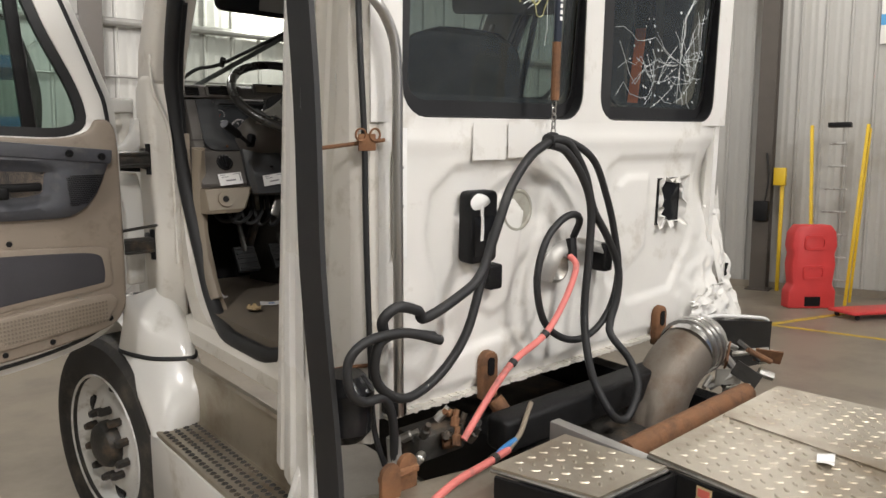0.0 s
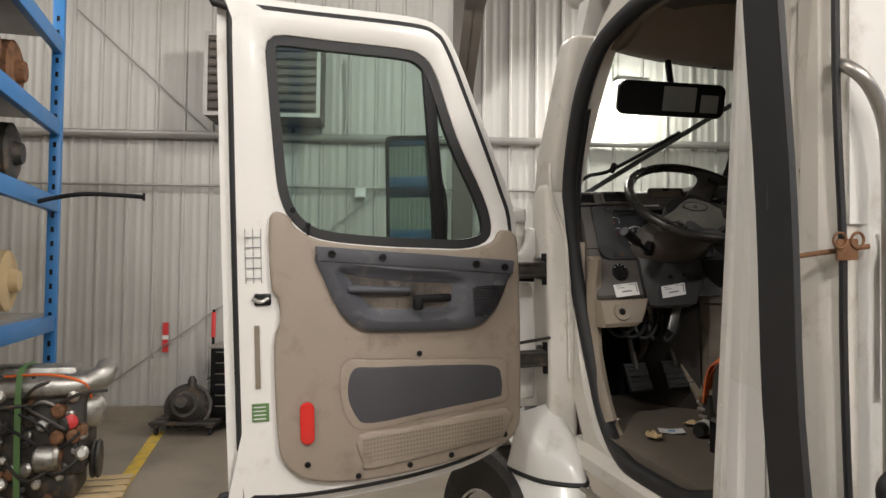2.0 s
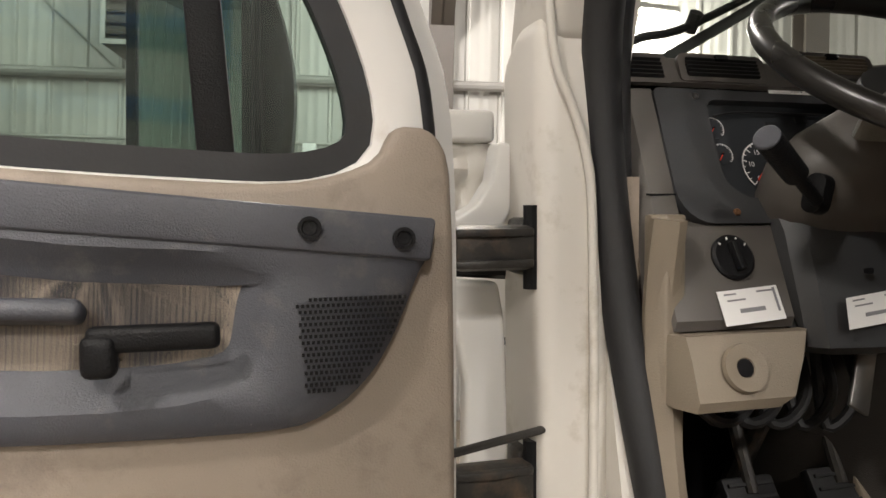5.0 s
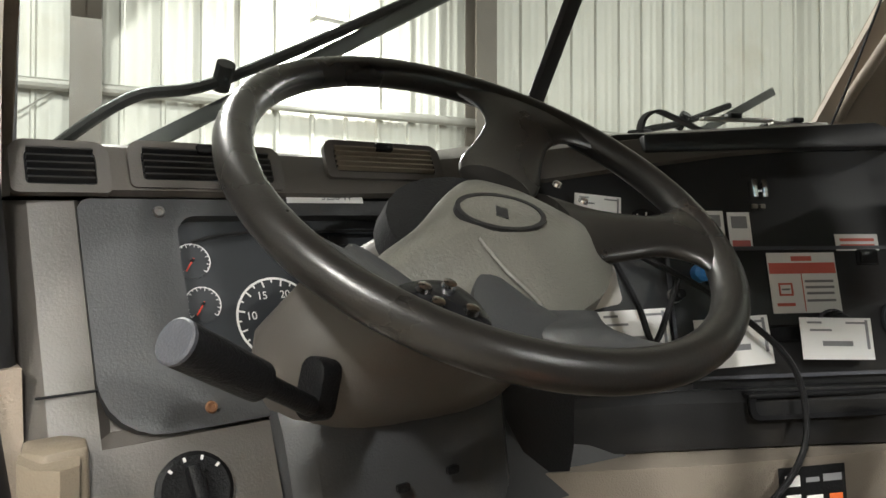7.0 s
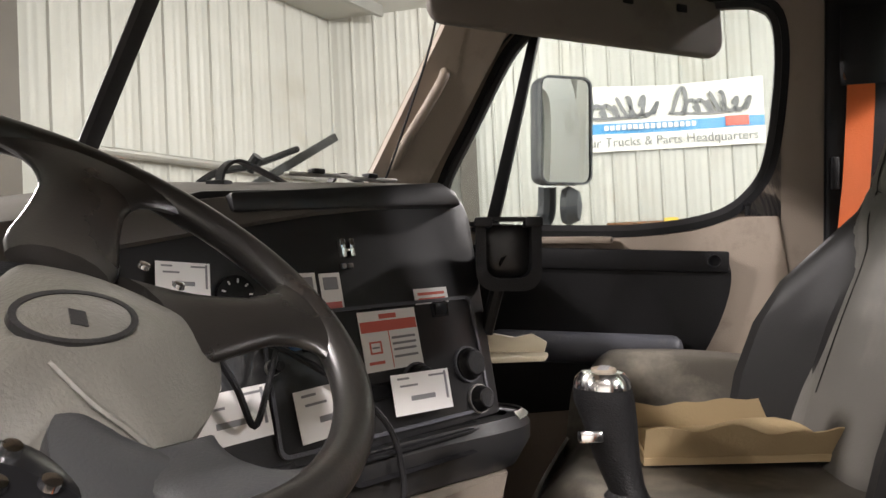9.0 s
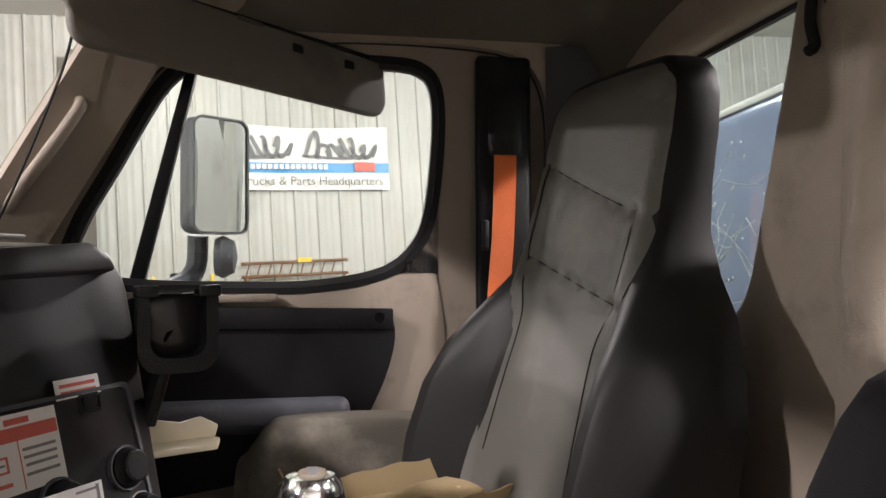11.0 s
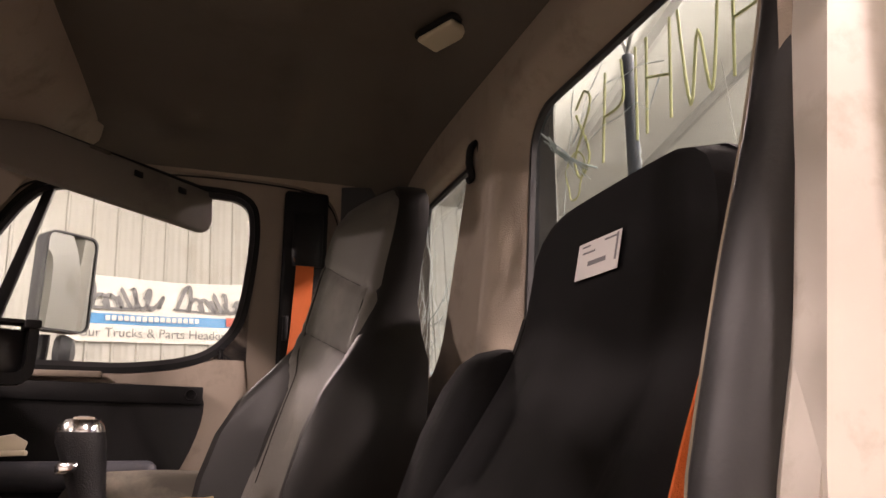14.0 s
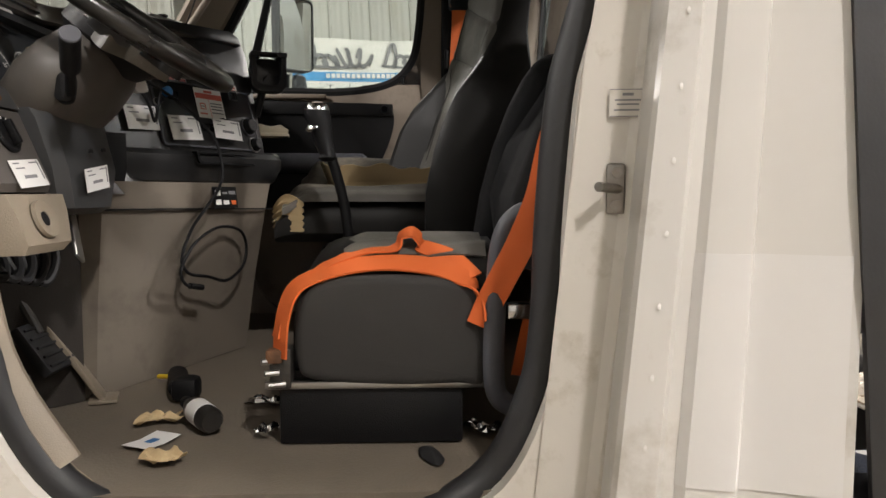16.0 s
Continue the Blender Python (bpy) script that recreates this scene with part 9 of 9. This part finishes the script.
# black release box with dried white paint
t = thing("release_box", "black plastic box on the rear panel with a white paint drip", "box")
part("box_body", prism(rrect(-0.575, -0.458, 1.355, 1.575, 0.02), "y", -0.045, 0.01, 0.01, 3), BLACK, t)
part("recess", prism(rrect(-0.558, -0.475, 1.375, 1.5, 0.012), "y", -0.049, -0.044, 0.002), GLOSSBLACK, t)
part("lower_plug", prism(rrect(-0.49, -0.435, 1.265, 1.345, 0.012), "y", -0.05, 0.01, 0.008, 3), BLACK, t)
part("paint_blob", dome(soft([(-0.575, 1.545), (-0.55, 1.568), (-0.51, 1.56), (-0.495, 1.54), (-0.52, 1.525), (-0.56, 1.52)]), 0.006, Matrix(((1, 0, 0, 0), (0, 0, -1, -0.0455), (0, 1, 0, 0), (0, 0, 0, 1))), 3), PAPER, t, "dried white paint")
part("paint_drip", tube([(-0.53, -0.047, 1.53), (-0.528, -0.048, 1.47), (-0.53, -0.048, 1.425)], 0.006, 6), PAPER, t)
# spring and hook holding the air lines
t = thing("line_tether", "sleeved spring tether with wire hook holding the air lines", "tether")
sleeve = part("sleeve", lathe([(0, 0), (0.01, 0), (0.0125, 0.006), (0.0125, 0.36), (0.011, 0.372), (0.0, 0.376)], 20, pose(-0.22, -0.05, 2.03)), SLEEVE, t, "dark blue plastic sleeve over the spring")
for k in range(7):
    part("printed_mark", turned(bx(-0.005, 0.005, -0.0132, -0.0112, -0.006, 0.006), pose(-0.22, -0.05, 2.1 + 0.019 * k)), PAPER, sleeve, smooth=0)
for sx in (-1, 1):
    part("hook_wire", tube([(-0.22, -0.05, 2.4), (-0.22 + 0.006 * sx, -0.05, 2.42), (-0.22 + 0.022 * sx, -0.05, 2.46), (-0.22 + 0.018 * sx, -0.05, 2.49), (-0.22, -0.048, 2.505)], 0.004, 8), STEEL, t)
part("rusty_sleeve", rod((-0.222, -0.05, 2.03), (-0.222, -0.05, 1.85), 0.014), RUST, t)
for k in range(5):
    part("link", tube([(-0.224 + 0.008 * math.cos(a) * (k % 2), -0.05 + 0.008 * math.cos(a) * ((k + 1) % 2), 1.838 - 0.021 * k + 0.014 * math.sin(a)) for a in [2 * math.pi * j / 10 for j in range(10)]], 0.0025, 5, True, 2), STEEL, t)
part("tape_wrap", lathe([(0, -0.02), (0.024, -0.018), (0.027, 0), (0.022, 0.02), (0, 0.022)], 14, pose(-0.3, -0.11, 1.725, 0, 80, 0)), RUBBER, t)


def hose(label, pts, r=0.0135, m=None, name="hose_run"):
    h = thing("air_hose", label, "hose", "air lines")
    part(name, tube(pts, r, 12, False, 8), m or RUBBER, h)
    return h


Y = -0.13
hose("thick black rubber air line looping below the tether", [(-0.324, Y, 1.728), (-0.24, Y, 1.715), (-0.155, Y, 1.62), (-0.103, Y, 1.501), (-0.02, Y, 1.4), (0.05, Y, 1.285), (0.05, Y, 1.18), (0.02, Y, 1.1), (-0.01, Y - 0.03, 1.06), (0.03, Y - 0.08, 0.98), (0.03, Y - 0.12, 0.9), (-0.01, Y - 0.13, 0.825), (-0.06, Y - 0.13, 0.8), (-0.12, Y - 0.12, 0.84), (-0.15, Y - 0.06, 0.966), (-0.138, Y - 0.01, 1.143), (-0.115, Y, 1.351), (-0.115, Y, 1.5), (-0.16, Y, 1.6), (-0.25, Y, 1.69), (-0.32, Y, 1.712)])
hose("black rubber air line coiled in a ring on the rear panel", [(-0.115, -0.06, 1.4), (-0.122, -0.09, 1.46), (-0.165, -0.1, 1.485), (-0.23, -0.1, 1.468), (-0.3, -0.1, 1.403), (-0.333, -0.1, 1.28), (-0.29, -0.1, 1.142), (-0.18, -0.1, 1.066), (-0.06, -0.1, 1.058), (0.04, -0.105, 1.13), (0.085, -0.105, 1.26), (0.06, -0.1, 1.4), (0.0, -0.105, 1.53), (-0.1, -0.12, 1.66), (-0.22, -0.12, 1.72), (-0.31, -0.115, 1.735)], 0.012)
hose("thick black rubber air line sagging across the rear panel", [(-0.324, -0.12, 1.72), (-0.411, Y, 1.682), (-0.491, Y, 1.594), (-0.545, Y, 1.481), (-0.609, Y, 1.345), (-0.717, Y - 0.02, 1.295), (-0.84, Y - 0.03, 1.26), (-0.873, Y - 0.04, 1.288), (-0.945, Y - 0.05, 1.31), (-0.985, Y - 0.04, 1.28), (-0.97, Y - 0.03, 1.235)], 0.0145)
hose("thick black rubber air line hanging to the frame", [(-0.55, -0.12, 1.46), (-0.597, -0.12, 1.32), (-0.661, Y, 1.179), (-0.755, Y, 1.08), (-0.876, Y - 0.01, 1.04), (-0.965, Y - 0.02, 1.08), (-1.005, Y - 0.03, 1.15), (-0.99, Y - 0.04, 1.225), (-0.92, Y - 0.05, 1.238), (-0.808, Y - 0.06, 1.2)], 0.0135)
hose("black rubber air line curling round the cab corner", [(-0.824, Y - 0.05, 1.213), (-0.948, Y - 0.055, 1.243), (-1.045, Y - 0.05, 1.236), (-1.09, Y - 0.04, 1.19), (-1.085, Y - 0.04, 1.114), (-1.037, Y - 0.03, 1.072), (-0.966, Y - 0.02, 1.06), (-0.93, Y - 0.01, 0.98), (-0.92, Y, 0.85)], 0.0125)
h = hose("faded red air line taped at intervals, running to the frame", [(-0.165, -0.09, 1.345), (-0.179, -0.13, 1.315), (-0.252, -0.15, 1.222), (-0.354, -0.16, 1.128), (-0.503, -0.165, 1.067), (-0.618, -0.17, 0.969), (-0.709, -0.18, 0.885)], 0.0105, PINK)
for p in ((-0.354, -0.16, 1.128), (-0.5, -0.165, 1.067)):
    part("tape_band", lathe([(0.011, -0.01), (0.0135, -0.008), (0.0135, 0.008), (0.011, 0.01)], 12, along(p, (-0.75, 0, -0.6))), RUBBER, h)
h = hose("faded red air line lying over the frame rail", [(-0.62, -0.27, 0.86), (-0.732, -0.306, 0.87), (-0.884, -0.33, 0.865), (-1.027, -0.38, 0.85), (-1.2, -0.46, 0.8)], 0.011, PINK)
part("ferrule", rod((-0.715, -0.3, 0.869), (-0.69, -0.293, 0.867), 0.014), GREASE, h)
h = hose("pale yellow plastic line bent over the tread plate", [(-0.62, -0.27, 0.86), (-0.55, -0.25, 0.885), (-0.47, -0.2, 0.905), (-0.42, -0.17, 0.92)], 0.008, TANLIGHT)
hose("blue plastic line beside the valve block", [(-0.58, -0.26, 0.875), (-0.63, -0.265, 0.868), (-0.68, -0.28, 0.86)], 0.009, BLUE)
# light bracket
t = thing("lamp_bracket", "grey steel bracket with two black sockets on the rear panel", "bracket")
part("arch", tube([(-0.225, -0.04, 1.262), (-0.215, -0.05, 1.31), (-0.185, -0.055, 1.358), (-0.13, -0.06, 1.372), (-0.05, -0.06, 1.37), (0.06, -0.05, 1.345)], 0.015, 8, flat=(0.05, 0.012)), GALV, t)
part("socket_shell", lathe([(0.0, 0), (0.052, 0), (0.055, 0.02), (0.045, 0.03), (0.03, 0.02), (0, 0.018)], 22, along((-0.17, -0.02, 1.3), (-0.2, -1, 0.1))), ALLOY, t)
part("gland", rod((-0.125, -0.06, 1.395), (-0.14, -0.08, 1.33), 0.018), BLACK, t)
part("plug", prism(rrect(0.05, 0.1, 1.26, 1.36, 0.012), "y", -0.07, 0.01, 0.008, 3), BLACK, t)
# hooks
for x in (-0.46, 0.5):
    t = thing("cab_hook", "greasy rusty lift hook bolted below the rear panel", "hook", "cab hooks")
    part("plate", prism(rrect(x - 0.035, x + 0.035, 0.9, 1.06, (0.01, 0.01, 0.034, 0.034)), "y", -0.03, 0.0, 0.006, 3), RUST, t)
    part("slot", prism(rrect(x - 0.014, x + 0.014, 0.98, 1.04, 0.013), "y", -0.034, -0.029), GLOSSBLACK, t)
    part("spring_mount", tube([(x + 0.01, -0.04, 0.9), (x + 0.03, -0.08, 0.84), (x + 0.04, -0.1, 0.74)], 0.028, 12), RUST, t)
# seam sealer along the bottom edge
bm = bmesh.new()
rnd = random.Random(31)
for k in range(150):
    x = -0.85 + k * 0.0113
    bx(x, x + rnd.uniform(0.009, 0.014), -0.006, 0.02, 0.924 - rnd.uniform(0.0, 0.006), 0.933 + rnd.uniform(-0.003, 0.004), bm=bm)
tagged(part("panel_flange", bm, JAMB, smooth=0), "ragged rusty welded flange under the rear panel", "flange", kind="stuff")
# stickers on the panel
for (x, z, w, h) in ((-0.47, 1.72, 0.14, 0.11), (-0.33, 1.725, 0.12, 0.11), (-0.81, 1.58, 0.045, 0.36)):
    sticker("panel_sticker", Matrix(((1, 0, 0, x), (0, 0, -1, -0.012), (0, 1, 0, z), (0, 0, 0, 1))), w, h, "faded white paper sticker on the rear panel", bars=((0, 0.2, 0.5, 0.02, INK), (0.05, -0.1, 0.4, 0.02, INK)) if h > 0.2 else (), mat=WHITE if h < 0.2 else None)

# frame, tank, plates
t = thing("chassis", "dark greasy truck chassis rails and cross members", "chassis")
for x in (-0.43, 0.43):
    part("rail", prism([(x - 0.04, 0.5), (x + 0.04, 0.5), (x + 0.04, 0.512), (x - 0.028, 0.512), (x - 0.028, 0.768), (x + 0.04, 0.768), (x + 0.04, 0.78), (x - 0.04, 0.78)], "y", -2.3, 1.5), BLACK, t, smooth=0)
part("rear_crossbeam", bx(-0.55, 0.3, -0.2, -0.1, 0.79, 0.9, 0.02, 3), BLACK, t, "black painted cab crossmember")
part("rusty_crossmember", tube([(-0.34, -0.47, 0.84), (0.0, -0.465, 0.845), (0.38, -0.46, 0.85)], 0.036, 14), RUST, t, "orange rusted tube")
part("mid_crossmember", bx(-0.39, 0.39, -1.3, -1.2, 0.55, 0.75, 0.01), BLACK, t)
part("left_edge_rail", bx(-0.48, -0.44, -0.66, -0.3, 0.86, 0.92, 0.004), GALV, t)
part("gearbox", bx(-0.3, 0.3, -0.3, 0.9, 0.3, 0.72, 0.08, 3), GREASE, t)
t = thing("exhaust_pipe", "wide dull steel exhaust elbow with a bright clamped end", "exhaust")
part("elbow", tube([(0.2, -0.2, 0.5), (0.21, -0.2, 0.68), (0.25, -0.2, 0.79), (0.32, -0.2, 0.88), (0.41, -0.2, 0.93)], 0.105, 24), EXHAUST, t)
part("bright_end", tube([(0.4, -0.2, 0.928), (0.47, -0.19, 0.945), (0.54, -0.18, 0.935)], 0.108, 24), CHROME, t, "polished end sleeve")
for k in range(3):
    part("clamp_ring", lathe([(0.107, -0.008), (0.116, -0.008), (0.116, 0.008), (0.107, 0.008)], 24, along((0.43 + 0.035 * k, -0.196 + 0.004 * k, 0.938), (1, 0.1, 0.1))), STEEL, t)
rnd = random.Random(17)
t = thing("broken_fittings", "tangle of broken brackets and pipe stubs beside the exhaust", "scrap")
for k in range(26):
    p = Vector((rnd.uniform(0.42, 0.72), rnd.uniform(-0.42, -0.15), rnd.uniform(0.78, 0.9)))
    d = Vector((rnd.uniform(-1, 1), rnd.uniform(-1, 1), rnd.uniform(-0.5, 0.7))).normalized()
    if k % 3:
        part("stub", rod(p, p + d * rnd.uniform(0.05, 0.14), rnd.uniform(0.006, 0.018), 8), rnd.choice((RUST, STEEL, ALLOY, GREASE)), t)
    else:
        part("torn_bracket", turned(bx(-0.05, 0.05, -0.03, 0.03, -0.003, 0.003), along(p, d, rnd.uniform(0, 180))), rnd.choice((RUST, ALLOY, GREASE)), t, smooth=0)
t = thing("broken_fairing", "dark blue-black broken fairing corner with a white edge", "fairing")
part("shell", prism([(0.72, 0.985), (1.27, 0.885), (1.27, 0.69), (1.0, 0.715), (0.72, 0.8)], "y", -0.12, -0.06), GLOSSBLACK, t)
part("white_edge", tube([(0.7, -0.1, 0.975), (0.76, -0.1, 0.99), (1.0, -0.1, 0.95), (1.22, -0.1, 0.905), (1.27, -0.1, 0.885)], 0.008, 8), PAPER, t)
t = thing("battery_cover", "worn grey box lid behind the cab", "box")
part("lid", turned(bx(-0.32, 0.26, -0.24, 0.15, -0.03, 0.0, 0.02, 3), pose(-0.92, -0.33, 0.82, 0, 0, -10)), TREAD, t)
part("body", turned(bx(-0.31, 0.25, -0.23, 0.14, -0.4, -0.03, 0.01), pose(-0.92, -0.33, 0.82, 0, 0, -10)), GREASE, t)
t = thing("valve_block", "greasy cluster of air valves and fittings on the frame", "valve")
rnd = random.Random(23)
part("block", bx(-0.8, -0.62, -0.09, 0.02, 0.8, 0.88, 0.012), GREASE, t)
for k in range(16):
    p = Vector((rnd.uniform(-0.86, -0.6), rnd.uniform(-0.16, -0.02), rnd.uniform(0.82, 0.9)))
    d = Vector((rnd.uniform(-1, 1), rnd.uniform(-1, 0.2), rnd.uniform(0, 1))).normalized()
    part("fitting", lathe([(0, 0), (0.014, 0), (0.014, 0.03), (0.009, 0.034), (0.009, 0.055), (0, 0.055)], 8, along(p, d)), rnd.choice((ALLOY, GREASE, RUST, BLACK)), t)
t = thing("rusty_clevis", "pair of rusty clevis brackets on the step frame", "bracket")
for (x, y) in ((-1.0, -0.22), (-0.93, -0.2)):
    part("ear", prism(rrect(-0.03, 0.03, 0.0, 0.1, (0.004, 0.004, 0.028, 0.028)), "y", -0.008, 0.008, 0.003), RUST, t)
    t.children[-1].location = (x, y, 0.815)
part("pin", rod((-1.02, -0.21, 0.87), (-0.9, -0.2, 0.87), 0.014), RUST, t)
part("sleeve", rod((-0.915, -0.12, 0.93), (-0.915, -0.14, 0.78), 0.02), GALV, t)
t = thing("corner_guard", "black moulded corner behind the extender", "guard")
part("shell", loft([[Vector((-1.03 + a * math.cos(q), -0.06 + a * math.sin(q), z)) for q in [2 * math.pi * k / 16 for k in range(16)]] for z, a in ((0.94, 0.05), (0.97, 0.075), (1.08, 0.078), (1.12, 0.05))]), GLOSSBLACK, t)
t = thing("roof_rail", "thin wire rail along the cab roof edge", "rail")
part("bar", rod((-0.5, -0.03, 2.52), (0.3, -0.03, 2.53), 0.007), STEEL, t)
for x in (-0.5, -0.2, 0.3):
    part("foot", rod((x, -0.03, 2.522), (x, 0.01, 2.52), 0.008), STEEL, t)


# tread plates with raised bars
def tread_plate(corners, z, label, holes=()):
    p = thing("deck_plate", label, "deck plate", "deck plates")
    part("sheet", prism(corners, "z", z - 0.006, z), TREAD, p, smooth=0)
    part("edge_angle", tube([(a, b, z - 0.012) for a, b in corners], 0.006, 6, True, 0), ALLOY, p)
    bm = bmesh.new()
    xs, ys = [c[0] for c in corners], [c[1] for c in corners]
    i = 0
    y = min(ys) + 0.02
    while y < max(ys):
        x = min(xs) + 0.02 + (0.0225 if i % 2 else 0)
        while x < max(xs):
            if poly_depth(x, y, corners) > 0.018:
                merge(bm, lathe([(0.0, 0.0035), (0.006, 0.003), (0.0095, 0.0)], 6, Matrix.Translation((x, y, z)) @ pose(0, 0, 0, 0, 0, 45 if i % 2 else -45) @ Matrix.Diagonal((1.35, 0.62, 1, 1))))
            x += 0.045
        y += 0.028
        i += 1
    tagged(part("tread_pattern", bm, TREAD, p), kind="stuff")
    return p


tread_plate([(-0.856, -0.443), (-0.775, -0.705), (-0.522, -0.716), (-0.569, -0.432)], 0.95, "worn aluminium tread plate with raised bars, beside the frame")
tread_plate([(-0.49, -0.643), (-0.5, -1.12), (-0.13, -1.12), (-0.1, -0.63)], 0.95, "large dusty aluminium tread plate with raised bars")
tread_plate([(-0.096, -0.63), (-0.126, -1.5), (0.4, -1.5), (0.26, -0.62)], 0.95, "large dusty aluminium tread plate beside a seam")
tread_plate([(-0.5, -1.125), (-0.5, -1.8), (-0.13, -1.8), (-0.13, -1.125)], 0.95, "dusty aluminium tread plate over the chassis")
t = thing("plate_seam", "flat metal strip joining the tread plates", "strip")
part("strip", prism([(-0.118, -0.64), (-0.15, -1.5), (-0.105, -1.5), (-0.073, -0.64)], "z", 0.951, 0.954), TREAD, t, smooth=0)
t = thing("plate_support", "black angle frame under the tread plates", "frame")
for (a, b) in (((-0.86, -0.46), (-0.78, -0.71)), ((-0.78, -0.71), (-0.5, -0.73)), ((-0.5, -0.73), (-0.5, -1.8)), ((0.27, -0.64), (0.4, -1.5)), ((-0.57, -0.44), (-0.5, -0.73))):
    part("angle", turned(bx(0, (Vector(b) - Vector(a)).length, -0.006, 0.006, -0.09, -0.012), Matrix.Translation((a[0], a[1], 0.943)) @ pose(0, 0, 0, 0, 0, math.degrees(math.atan2(b[1] - a[1], b[0] - a[0])))), BLACK, t, smooth=0)
for (x, y) in ((-0.8, -0.6), (-0.5, -1.2), (0.3, -1.2), (-0.5, -0.8)):
    part("stanchion", bx(x - 0.02, x + 0.02, y - 0.02, y + 0.02, 0.5, 0.85), BLACK, t, smooth=0)
t = thing("side_tag", "small tan and red tag on the deck edge", "tag")
part("tag_face", bx(-0.508, -0.504, -0.83, -0.79, 0.87, 0.925), CARD, t, smooth=0)
part("tag_mark", bx(-0.51, -0.508, -0.825, -0.795, 0.9, 0.92), REDINK, t, smooth=0)
t = thing("paper_scrap", "crumpled white paper lying on the tread plate", "paper")
part("crumple", turned(thick(sheet(lambda u, v: Vector((-0.035 + 0.07 * u, -0.02 + 0.04 * v, 0.01 + 0.004 * math.sin(8 * u + 3 * v))), 8, 6), 0.001), pose(-0.19, -0.955, 0.948, 0, 0, 20)), PAPER, t, smooth=0)


# the truck stands a little nose-down and leaning on the workshop floor
settle(TRUCK_FROM, TRUCK)
